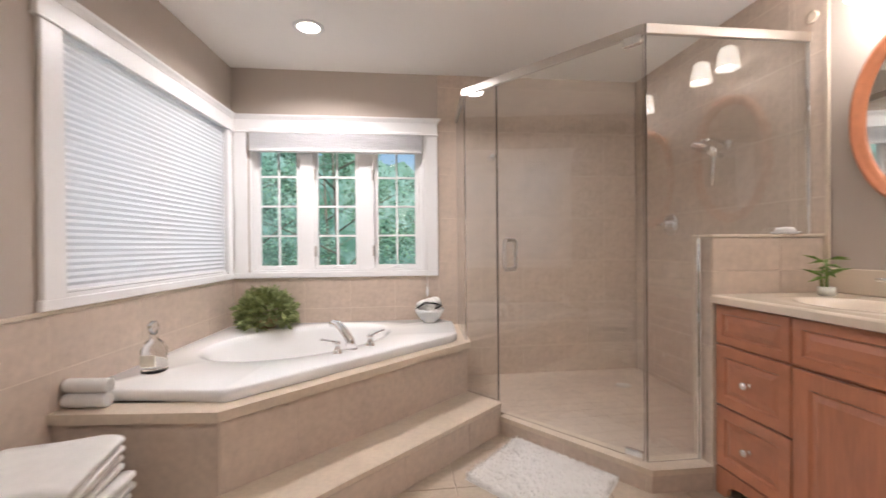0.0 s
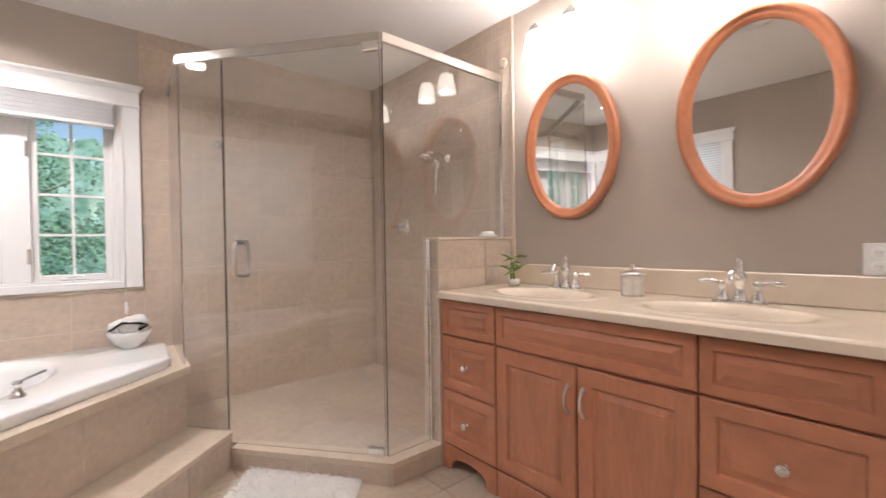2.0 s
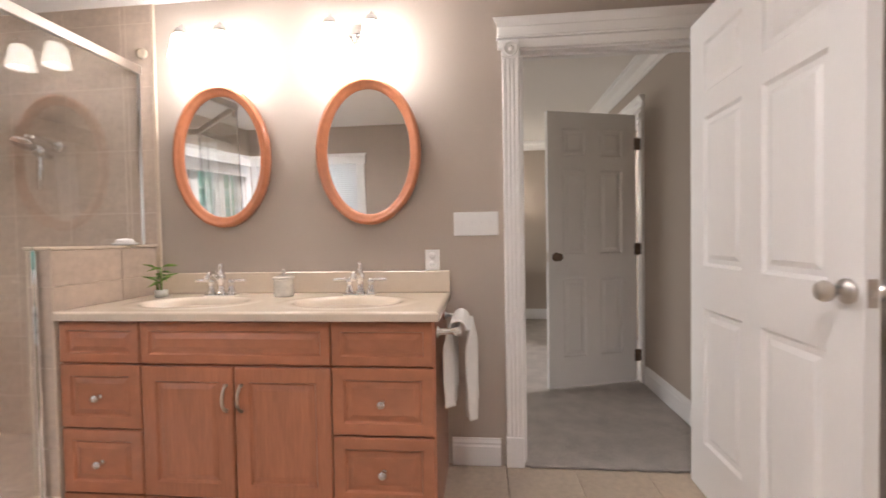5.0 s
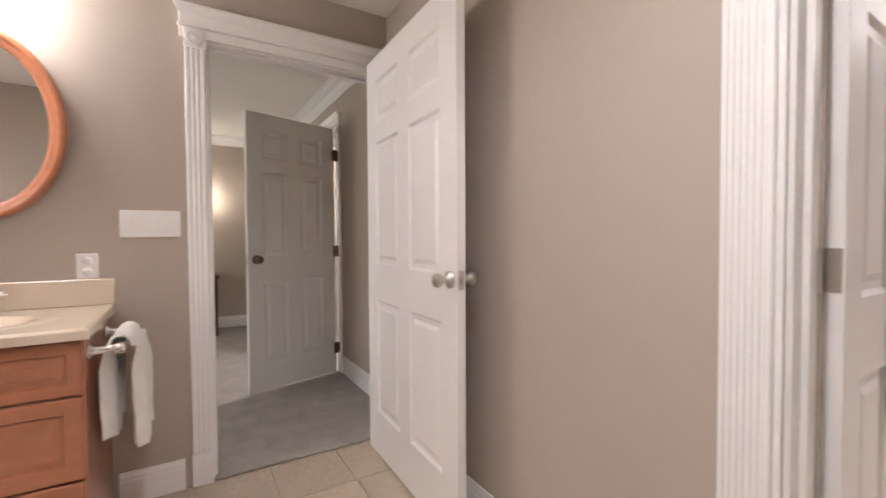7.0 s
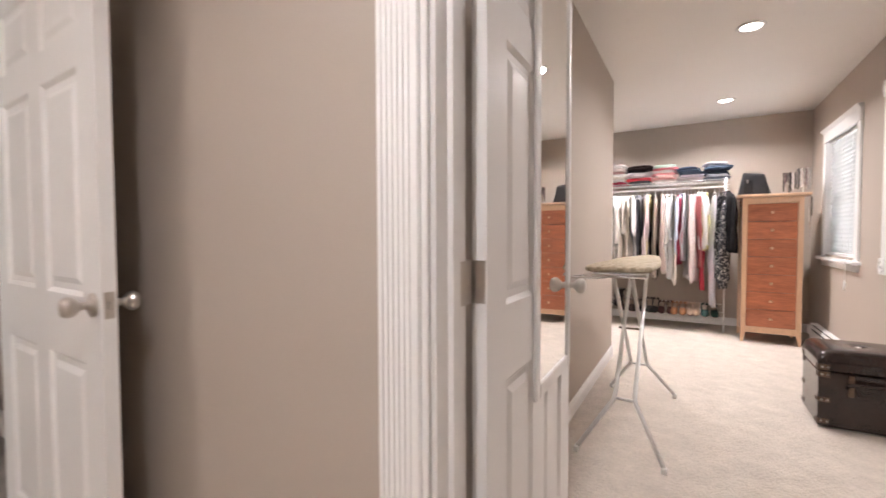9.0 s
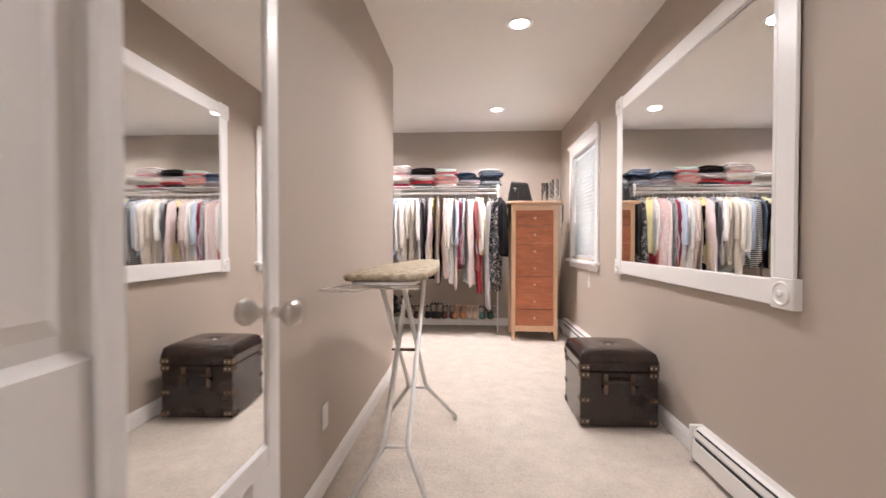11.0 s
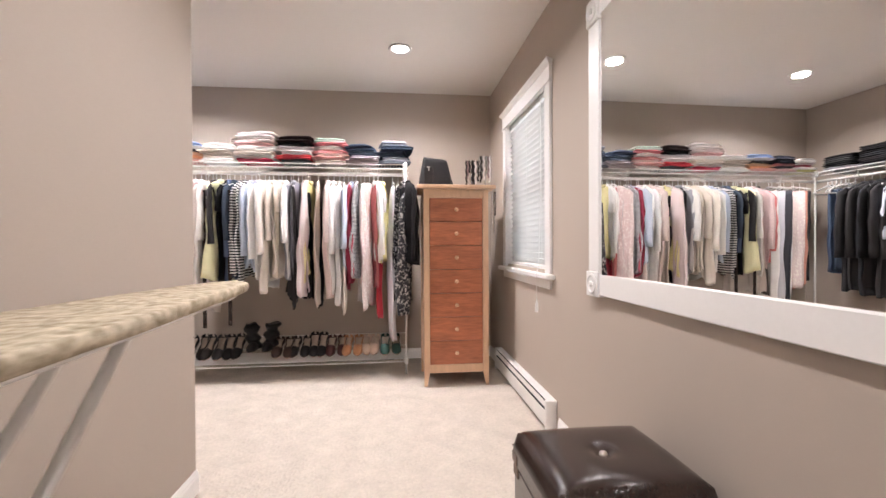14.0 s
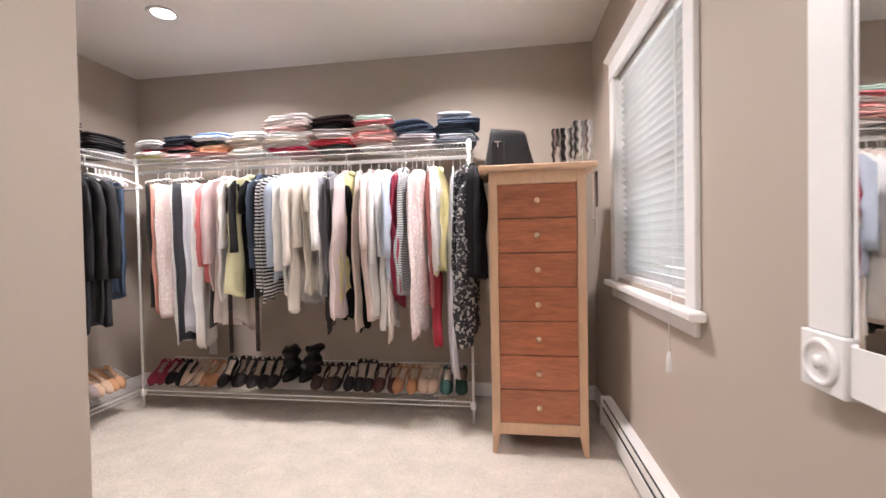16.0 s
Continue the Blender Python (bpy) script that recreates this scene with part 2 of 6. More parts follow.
# ---- structure ----
ZB, ZC = 2.375, 2.59
XE, YN, YS = 1.79, 2.50, -1.80
setting("wall_east", boxes([(XE, XE + .12, -.892, YN, 0, ZB), (XE, XE + .12, YS, -1.765, 0, ZB), (XE, XE + .12, -1.765, -.892, 2.042, ZB)]), WALL, "taupe painted bathroom wall behind the vanity")
setting("wall_north", boxes([(-1.30, -1.18, YN, YN + .15, 0, ZB), (.08, XE + .12, YN, YN + .15, 0, ZB), (-1.18, .08, YN, YN + .15, 0, .90), (-1.18, .08, YN, YN + .15, 1.93, ZB)]), WALL, "taupe painted wall around the bathroom window")
WESTM = pose(-1.470, .006, 0, 0, 0, 86.1)  # the tub wall stands a little askew
setting("wall_west", flat_y(boxes([(-1.82, 1.055, 0, .12, 0, ZB), (2.42, 2.64, 0, .12, 0, ZB), (1.055, 2.42, 0, .12, 0, .90), (1.055, 2.42, 0, .12, 1.95, ZB)]), WESTM), WALL, "taupe painted bathroom wall beside the tub")
setting("wall_south", boxes([(-1.82, -.88, YS - .12, YS, 0, ZC), (-.082, XE + .12, YS - .12, YS, 0, ZB), (-.88, -.082, YS - .12, YS, 2.045, ZC), (-.082, .14, YS - .12, YS, ZB, ZC)]), WALL, "taupe painted wall between bathroom and closet")
setting("wall_closet_west", boxes([(-1.82, -1.70, -7.55, -6.91, 0, ZC), (-1.82, -1.70, -5.94, -1.92, 0, ZC), (-1.82, -1.70, -6.91, -5.94, 0, .95), (-1.82, -1.70, -6.91, -5.94, 2.12, ZC)]), WALL, "taupe painted closet wall with window and mirror")
setting("wall_closet_south", B(-1.82, 2.12, -7.67, -7.55, 0, ZC), WALL, "taupe painted closet end wall")
setting("wall_closet_east", B(2.0, 2.12, -7.55, -5.415, 0, ZC), WALL, "taupe painted closet wall behind the short rail")
setting("wall_partition", boxes([(.143, .263, -5.415, -1.92, 0, ZC), (.263, 2.12, -5.415, -5.295, 0, ZC)]), WALL, "taupe painted partition wall in the closet")
setting("wall_bedroom_south", boxes([(1.91, 3.10, -2.05, -1.93, 0, 2.42), (3.85, 5.72, -2.05, -1.93, 0, 2.42), (3.10, 3.85, -2.05, -1.93, 2.05, 2.42)]), WALL, "taupe painted bedroom wall")
setting("wall_bedroom_east", B(5.60, 5.72, -1.93, 2.62, 0, 2.42), WALL, "taupe painted bedroom far wall")
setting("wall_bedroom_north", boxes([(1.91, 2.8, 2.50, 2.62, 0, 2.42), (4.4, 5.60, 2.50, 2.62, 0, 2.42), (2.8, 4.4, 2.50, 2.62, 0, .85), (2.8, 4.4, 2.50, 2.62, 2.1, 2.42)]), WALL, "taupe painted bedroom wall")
setting("wall_hall", boxes([(2.6, 4.4, -3.3, -3.2, 0, 2.42), (2.5, 2.6, -3.3, -2.05, 0, 2.42), (4.4, 4.5, -3.3, -2.05, 0, 2.42)]), WALL, "painted wall of the hall behind the bedroom door")
setting("ceiling", B(-1.80, XE + .12, YS, YN + .15, ZB, ZB + .29), CEIL, "white painted bathroom ceiling")
setting("ceiling_closet", B(-1.82, 2.12, -7.67, YS - .001, ZC, ZC + .10), CEIL, "white painted closet ceiling")
setting("ceiling_bedroom", B(1.915, 5.72, -3.3, 2.62, 2.42, 2.52), CEIL, "white painted bedroom ceiling")
setting("floor", B(-1.75, XE + .12, YS, YN, -.12, -.008), GROUT, "pale grout bed of the tiled bathroom floor")


def carpet(name, x0, x1, y0, y1, material, label, step=0.025, amp=0.006):
    bm = bmesh.new()
    nx, ny = int((x1 - x0) / step), int((y1 - y0) / step)
    grid = [[bm.verts.new((x0 + (x1 - x0) * i / nx, y0 + (y1 - y0) * j / ny,
                           amp * (noise.noise((i * .31, j * .31, 0)) + .7 * noise.noise((i * .9, j * .9, 3))) - amp)) for j in range(ny + 1)] for i in range(nx + 1)]
    for i in range(nx):
        for j in range(ny):
            bm.faces.new((grid[i][j], grid[i + 1][j], grid[i + 1][j + 1], grid[i][j + 1])).smooth = True
    join(bm, B(x0, x1, y0, y1, -.12, -.03))
    return setting(name, bm, material, label, "carpet", False)


carpet("floor_closet", -1.70, 2.0, -7.55, YS - .012, CARPET, "thick cream cut-pile carpet in the closet")
carpet("floor_bedroom", XE + .03, 5.60, -3.2, 2.50, CARPETG, "grey-beige cut-pile carpet in the bedroom", 0.05)


# ---- trim ----
def run(name, pts, w, h, label, z0=0.0, mtl=None):
    """A moulded strip along the wall line pts, standing w to the left of its direction."""
    bm = bmesh.new()
    prof = [(0, 0), (w, 0), (w, h * .70), (w * .75, h * .78), (w * .8, h * .84), (w * .45, h * .94), (w * .35, h), (0, h)]
    for (ax, ay), (bx, by) in zip(pts, pts[1:]):
        d = Vector((bx - ax, by - ay)).normalized()
        nrm = Vector((-d.y, d.x))
        rings = [[bm.verts.new((px + nrm.x * a, py + nrm.y * a, z0 + b)) for a, b in prof] for px, py in ((ax, ay), (bx, by))]
        skin(bm, rings)
    for f in bm.faces:
        f.smooth = False
    return setting(name, bm, mtl or TRIM, label, "baseboard")


run("baseboard", [(XE, -.79), (XE, -.55)], .016, .135, "white moulded baseboard beside the vanity")
run("baseboard", [(.07, YS), (XE, YS)], .016, .135, "white moulded baseboard behind the open door")
run("baseboard", [(-1.402, .98), (-1.59, YS)], .016, .135, "white moulded baseboard on the bathroom wall")
run("baseboard", [(.143, -5.415), (.143, -1.92)], .014, .10, "white baseboard along the closet partition")
run("baseboard", [(-1.70, -4.13), (-1.70, -5.76)], .014, .10, "white baseboard under the wall mirror")
run("baseboard", [(-1.70, -7.12), (-1.70, -7.55), (2.0, -7.55), (2.0, -5.415)], .014, .10, "white baseboard around the closet end")
run("baseboard", [(3.0, -1.93), (1.91, -1.93)][::-1], .016, .14, "white baseboard along the bedroom wall")
run("baseboard", [(3.95, -1.93), (5.60, -1.93), (5.60, 2.5)], .016, .14, "white baseboard in the bedroom")


def crown(name, ax, ay, bx, by, z, label):
    bm = bmesh.new()
    d = Vector((bx - ax, by - ay)).normalized()
    nrm = Vector((-d.y, d.x))
    prof = [(0, 0), (0, -.11), (.012, -.11), (.016, -.095), (.03, -.085), (.05, -.05), (.085, -.03), (.09, -.015), (.105, -.012), (.105, 0)]
    rings = [[bm.verts.new((px + nrm.x * a, py + nrm.y * a, z + b)) for a, b in prof] for px, py in ((ax, ay), (bx, by))]
    skin(bm, rings)
    for f in bm.faces:
        f.smooth = False
    setting(name, bm, TRIM, label, "crown moulding")


crown("trim_crown", 1.915, -1.93, 5.6, -1.93, 2.418, "white crown moulding along the bedroom wall")
crown("trim_crown", 5.6, -1.93, 5.6, 2.5, 2.418, "white crown moulding along the bedroom far wall")


def flat_strip(x0, x1, z0, z1, t, flutes=0):
    """A casing board in x and z, face towards -y, its back on y = 0, with flutes."""
    bm = bmesh.new()
    if not flutes:
        return box(bm, x0, x1, -t, 0, z0, z1, .003)
    w = x1 - x0
    xs = [(x0, -t * .7), (x0 + .004, -t)]
    m0 = .012
    fw = (w - 2 * m0) / flutes
    for i in range(flutes):
        a = x0 + m0 + i * fw
        xs += [(a + fw * .12, -t), (a + fw * .3, -t + (.0035 if flutes > 4 else .0022)), (a + fw * .7, -t + (.0035 if flutes > 4 else .0022)), (a + fw * .88, -t)]
    xs += [(x1 - .004, -t), (x1, -t * .7)]
    prof = [(x0, 0)] + xs + [(x1, 0)]
    rings = [[bm.verts.new((x, y, z)) for x, y in prof] for z in (z0, z1)]
    skin(bm, rings)
    for f in bm.faces:
        f.smooth = False
    return bm


def rosette(x, z, s, t):
    bm = B(x - s / 2, x + s / 2, -t, 0, z - s / 2, z + s / 2, .003)
    lathe([(.0, .0), (.012, .001), (.014, .008), (.006, .010), (0, .011)], 20, bm, Matrix.Translation((x, -t, z)) @ RX)
    lathe([(s * .30, -.001), (s * .32, .006), (s * .38, .007), (s * .42, -.001)], 24, bm, Matrix.Translation((x, -t, z)) @ RX)
    return bm


def header_board(x0, x1, z0, z1, t):
    bm = B(x0, x1, -t, 0, z0, z1 - .035, .002)
    prof = [(0, z1 - .035), (-t - .002, z1 - .035), (-t - .006, z1 - .028), (-t - .012, z1 - .020), (-t - .022, z1 - .010), (-t - .024, z1), (0, z1)]
    rings = [[bm.verts.new((x + e * (-y - t) * (1 if y else 0), y, z)) for y, z in prof] for x, e in ((x0, -1), (x1, 1))]
    skin(bm, rings)
    join(bm, B(x0 - .006, x1 + .006, -t - .006, 0, z0 - .012, z0, .003))
    for f in bm.faces:
        f.smooth = False
    return bm


def doorway(name, m, x0, x1, ztop, w, flutes, sides, label, depth=.12, hx0=None, hx1=None):
    """Jambs, casing, rosettes, plinths and header of a door opening, in x along the wall."""
    door = tagged(thing(name, 0, 0, 0, 0, label, "door frame"), kind="structure")
    door.matrix_basis = m
    part("jamb", boxes([(x0, x0 + .018, .001, depth, 0, ztop), (x1 - .018, x1, .001, depth, 0, ztop), (x0 + .018, x1 - .018, .001, depth, ztop - .018, ztop)]), TRIM, door)
    part("door_stop", boxes([(x0 + .018, x0 + .03, .045, .075, 0, ztop - .018), (x1 - .03, x1 - .018, .045, .075, 0, ztop - .018), (x0 + .03, x1 - .03, .045, .075, ztop - .03, ztop - .018)]), TRIM, door)
    for s in sides:
        a, b = (x0 - w + .008, x0 + .008) if s < 0 else (x1 - .008, x1 + w - .008)
        zt = ztop - .012 - w / 2 - .002
        if flutes > 4:
            # a fluted board with a plain reveal strip on the side of the opening
            ca, cb = (a, b - .014) if s < 0 else (a + .014, b)
            part("reveal_strip", B(*((cb, b) if s < 0 else (a, ca)), -.013, 0, .15, zt, .002), TRIM, door)
            part("casing", flat_strip(ca, cb, .15, zt, .02, flutes), TRIM, door)
        else:
            part("casing", flat_strip(a, b, .15, zt, .02, flutes), TRIM, door)
        part("plinth", B(a - .003, b + .003, -.026, 0, 0, .15, .003), TRIM, door)
        part("rosette", rosette((a + b) / 2, ztop - .012, w + .004, .024), TRIM, door)
    part("header", header_board(hx0 if hx0 is not None else x0 - w, hx1 if hx1 is not None else x1 + w, ztop + .048, ztop + .128, .022), TRIM, door)
    part("header_board", B((hx0 if hx0 is not None else x0 + .004), (hx1 if hx1 is not None else x1 - .004), -.018, 0, ztop - .01, ztop + .034, .002), TRIM, door)
    return door


# bathroom to bedroom: the wall faces -x
EASTM = pose(XE, 0, 0, 0, 0, -90)
doorway("door_frame_1", EASTM, .892, 1.765, 2.042, .082, 3, (-1,), "white fluted door casing with rosette blocks", hx0=.80, hx1=1.79)
# bathroom to closet: the wall faces +y
doorway("door_frame_2", pose(0, YS, 0, 0, 0, 180), .082, .88, 2.045, .115, 6, (-1, 1), "white fluted closet door casing")
doorway("door_frame_3", pose(0, -1.93, 0, 0, 0, 180), -3.85, -3.10, 2.05, .08, 0, (-1, 1), "white casing of the bedroom door")


def knob_set(parent, x, z, y0, y1, mtl):
    """A round knob on both faces of a door leaf and its latch plate."""
    for s, y in ((-1, y0), (1, y1)):
        m = Matrix.Translation((x, y, z)) @ pose(0, 0, 0, 90 * (1 if s < 0 else -1))
        part("door_knob", lathe([(.032, 0), (.032, .006), (.024, .010), (.011, .014), (.010, .028), (.018, .036), (.026, .046), (.0275, .056), (.022, .066), (.010, .070), (0, .071)], 24, None, m), mtl, parent, "aged brown round knob" if mtl is DARKMETAL else "satin nickel round knob")


def six_panel(name, w, h, label, knob_x, t=.035, metal=None):
    """A six-panel door leaf, from x = 0 (hinge) to w, z = 0 to h, y = 0 to t."""
    d = thing(name, 0, 0, 0, 0, label, "door")
    st, mid = .115, .11
    pw = (w - 2 * st - mid) / 2
    rows = [(.22, .80), (.98, 1.60), (1.70, h - .12)]
    xs = [(st, st + pw), (st + pw + mid, w - st)]
    bars = [(0, st, 0, t, 0, h), (w - st, w, 0, t, 0, h), (st + pw, st + pw + mid, .0, t, 0, h)]
    for x0, x1 in xs:
        zz = [0] + [v for r in rows for v in r] + [h]
        bars += [(x0, x1, .0, t, zz[i], zz[i + 1]) for i in range(0, len(zz), 2)]
    part("leaf", boxes(bars), DOORP, d)
    for x0, x1 in xs:
        for z0, z1 in rows:
            bm = bmesh.new()
            for y, s in ((0, 1), (t, -1)):
                lv = [(0, y), (.012, y + s * .010), (.030, y + s * .010), (.048, y + s * .003)]
                rings = [[bm.verts.new((a, yy, b)) for a, b in ((x0 + e, z0 + e), (x1 - e, z0 + e), (x1 - e, z1 - e), (x0 + e, z1 - e))] for e, yy in lv]
                skin(bm, rings, caps=False)
                bm.faces.new(rings[-1])
            for f in bm.faces:
                f.smooth = False
            part("panel", bm, DOORP, d)
    knob_set(d, knob_x, .965, 0, t, metal or NICKEL)
    part("latch_plate", B(w - .0005, w + .0015, .006, t - .006, .93, 1.0, .0005), NICKEL, d)
    part("latch_bolt", B(w + .0015, w + .010, .011, t - .011, .955, .975, .002), NICKEL, d)
    return d


def hinges(d, x, y, h, mtl):
    for z in (.20, h / 2, h - .22):
        bm = tube([(x, y, z - .046), (x, y, z + .046)], .007, 10)
        join(bm, B(x - .002, x + .028, y + .001, y + .003, z - .045, z + .045))
        join(bm, B(x - .028, x - .002, y + .001, y + .003, z - .045, z + .045))
        part("hinge", bm, mtl, d)


bath_door = six_panel("door_leaf_open", .90, 2.03, "white six-panel door standing open against the wall", .852)
bath_door.matrix_basis = pose(1.70, -1.645, .015, 0, 0, 180 - 1.5) @ pose(0, 0, 0)
closet_door = six_panel("door_leaf_mirror", .76, 2.03, "white six-panel closet door standing open, with a hung mirror", .70)
closet_door.matrix_basis = pose(-.133, -1.954, .015, 0, 0, -89.0)
for hz in (.20, 1.045, 1.82):
    bm = tube([(-.010, .043, hz - .048), (-.010, .043, hz + .048)], .0065, 10)
    join(bm, B(-.003, -.0005, .003, .041, hz - .046, hz + .046, .0005))
    join(bm, B(-.078, -.012, .0300, .0322, hz - .046, hz + .046, .0005))
    part("hinge", bm, NICKEL, closet_door, "satin nickel butt hinge")
far_door = six_panel("door_leaf_bedroom", .72, 2.02, "white six-panel bedroom door standing ajar in shade", .66, metal=DARKMETAL)
far_door.matrix_basis = pose(3.075, -1.86, .015, 0, 0, 107.5)
hinges(far_door, -.008, .041, 2.02, DARKMETAL)

# long mirror hung on the closet door
dm = thing("door_mirror", -.126, -2.47, 0, 1.0, "tall white-framed mirror hung on the closet door", "mirror")
part("frame", boxes([(-.012, 0, -.20, -.165, .69, 2.0), (-.012, 0, .165, .20, .69, 2.0), (-.012, 0, -.165, .165, .69, .735), (-.012, 0, -.165, .165, 1.965, 2.0)], .004), TRIM, dm)
part("glass", B(-.006, -.003, -.165, .165, .735, 1.965), MIRROR, dm)


# ---- bathroom windows ----
def tree_window():
    w = tagged(thing("window_1", 0, YN, 0, 0, "white casement window with grilles looking on trees", "window"), kind="structure")
    part("casing", boxes([(-1.285, -1.19, -.02, 0, .88, 1.94), (.075, .185, -.02, 0, .88, 1.94)], .003), TRIM, w)
    part("header", header_board(-1.30, .185, 1.92, 2.035, .022), TRIM, w)
    part("window_sill", boxes([(-1.30, .185, -.022, 0, .858, .90)], .004), TRIM, w)
    part("liner", boxes([(-1.18, -1.162, .0, .15, .90, 1.93), (.062, .08, .0, .15, .90, 1.93), (-1.162, .062, .0, .15, .90, .912), (-1.162, .062, .0, .15, 1.915, 1.93)]), TRIM, w)
    part("mullion", boxes([(-.835, -.735, .035, .11, .912, 1.915), (-.405, -.29, .035, .11, .912, 1.915), (-1.162, -1.150, .035, .11, .912, 1.915), (.045, .062, .035, .11, .912, 1.915)], .003), TRIM, w)
    for x0, x1 in ((-1.150, -.835), (-.735, -.405), (-.29, .045)):
        s = part("sash", boxes([(x0, x0 + .028, .055, .095, .912, 1.915), (x1 - .028, x1, .055, .095, .912, 1.915), (x0 + .028, x1 - .028, .055, .095, .912, .945), (x0 + .028, x1 - .028, .055, .095, 1.88, 1.915)], .002), TRIM, w)
        gx0, gx1 = x0 + .028, x1 - .028
        cx = (gx0 + gx1) / 2
        bars = [(cx - .007, cx + .007, .066, .086, .945, 1.88)] + [(gx0, gx1, .068, .084, z - .007, z + .007) for z in (1.165, 1.385, 1.605)]
        part("grille", boxes(bars), TRIM, s)
        pane = part("pane", B(gx0, gx1, .074, .078, .945, 1.88), PANE, s)
        pane.visible_shadow = False
        cr = boxes([(cx - .055, cx + .055, .038, .054, .915, .928)], .003)
        tube([(cx - .03, .045, .928), (cx + .01, .035, .936), (cx + .045, .03, .936)], .006, 8, cr)
        part("crank", cr, TRIM, s)
    for x, zz in ((-.725, (1.05, 1.62)), (-.30, (1.05, 1.62))):
        for z in zz:
            part("sash_lock", B(x - .008, x + .008, .025, .05, z - .04, z + .04, .003), NICKEL, w)


tree_window()
rs = thing("roller_shade", -.55, YN - .03, 0, 0, "white cellular shade drawn up under the window header", "window shade")
bm = B(-.615, .615, -.028, .028, 1.90, 1.925, .004)
part("headrail", bm, TRIM, rs)
pl = bmesh.new()
for i in range(9):
    join(pl, B(-.61, .61, -.024 + .002 * (i % 2), .024 - .002 * (i % 2), 1.789 + i * .0122, 1.8010 + i * .0122, .001))
part("pleats", pl, SHADE_W, rs)
part("bottom_rail", B(-.612, .612, -.026, .026, 1.770, 1.789, .004), TRIM, rs)
cord = thing("shade_cord", .10, YN - .024, 0, 0, "thin white shade cord with a small pull", "cord")
part("cord", tube([(0, 0, 1.78), (0, 0, .78)], .0022, 6), TRIM, cord)
part("pull", lathe([(0, .70), (.008, .71), (.010, .74), (.005, .775), (0, .78)], 12), TRIM, cord)


def shade_window():
    w = tagged(thing("window_2", -1.470, .006, 0, 86.1, "white-cased window with a drawn pleated shade", "window"), kind="structure")
    # local x runs along +y, local -y is the room
    part("casing", boxes([(.960, 1.060, -.02, 0, .88, 1.94), (2.40, 2.47, -.02, 0, .88, 1.94)], .003), TRIM, w)
    part("header", header_board(.945, 2.48, 1.92, 2.035, .022), TRIM, w)
    part("window_sill", boxes([(.950, 2.475, -.022, 0, .858, .90)], .004), TRIM, w)
    part("liner", boxes([(1.055, 1.070, 0, .12, .90, 1.95), (2.405, 2.42, 0, .12, .90, 1.95), (1.070, 2.405, 0, .12, .90, .912), (1.070, 2.405, 0, .12, 1.935, 1.95)]), TRIM, w)
    part("sash", boxes([(1.070, 1.105, .06, .10, .912, 1.935), (2.36, 2.405, .06, .10, .912, 1.935), (1.68, 1.73, .06, .10, .912, 1.935), (1.105, 1.68, .06, .10, .912, .96), (1.73, 2.36, .06, .10, .912, .96)]), TRIM, w)
    for a, b in ((1.105, 1.68), (1.73, 2.36)):
        part("pane", B(a, b, .078, .082, .96, 1.935), PANE, w).visible_shadow = False


shade_window()
ps = thing("pleated_shade", -1.470, .006, 0, 86.1, "white pleated shade drawn down over the window", "window shade")
bm = bmesh.new()
NPL = 38
rows = []
for i in range(NPL * 2 + 1):
    z = .925 + (1.92 - .925) * i / (NPL * 2)
    y = .012 + (.0065 if i % 2 else 0)
    rows.append([bm.verts.new((x, y, z)) for x in (1.073, 2.402)])
for a, b in zip(rows, rows[1:]):
    bm.faces.new((a[0], a[1], b[1], b[0]))
part("pleats", bm, SHADE_W, ps)
part("bottom_rail", B(1.073, 2.402, .004, .03, .913, .926, .003), TRIM, ps)
part("headrail", B(1.073, 2.402, .002, .032, 1.92, 1.934, .003), TRIM, ps)

# ---- tub, deck and step ----
DECK = [(-1.398, 1.0), (-.79, .94), (.30, 1.905), (.335, YN - .012), (-1.300, YN - .012)]
deck = tagged(thing("tub_deck", 0, 0, 0, 0, "beige tiled tub surround with a cream stone edge", "tub surround"), kind="structure")


def band(poly, w, z0, z1):
    """A mitred band of width w inside an outline."""
    q = grow(poly, -w)
    bm = bmesh.new()
    rings = []
    for i in range(len(poly)):
        rings.append([bm.verts.new((x, y, z)) for x, y, z in ((*poly[i], z0), (*q[i], z0), (*q[i], z1), (*poly[i], z1))])
    skin(bm, rings, True)
    for f in bm.faces:
        f.smooth = False
    return bm


def grow(poly, d):
    """The outline pushed out by d along its edges' normals (anticlockwise outlines)."""
    out = []
    k = len(poly)
    for i in range(k):
        p0, p1, p2 = (Vector(poly[j % k]) for j in (i - 1, i, i + 1))
        e1, e2 = (p1 - p0).normalized(), (p2 - p1).normalized()
        n1, n2 = Vector((e1.y, -e1.x)), Vector((e2.y, -e2.x))
        b = (n1 + n2).normalized()
        out.append(tuple(p1 + b * d / max(.3, b.dot(n1))))
    return out


part("core", band(DECK, .05, 0, .445), GROUT, deck)


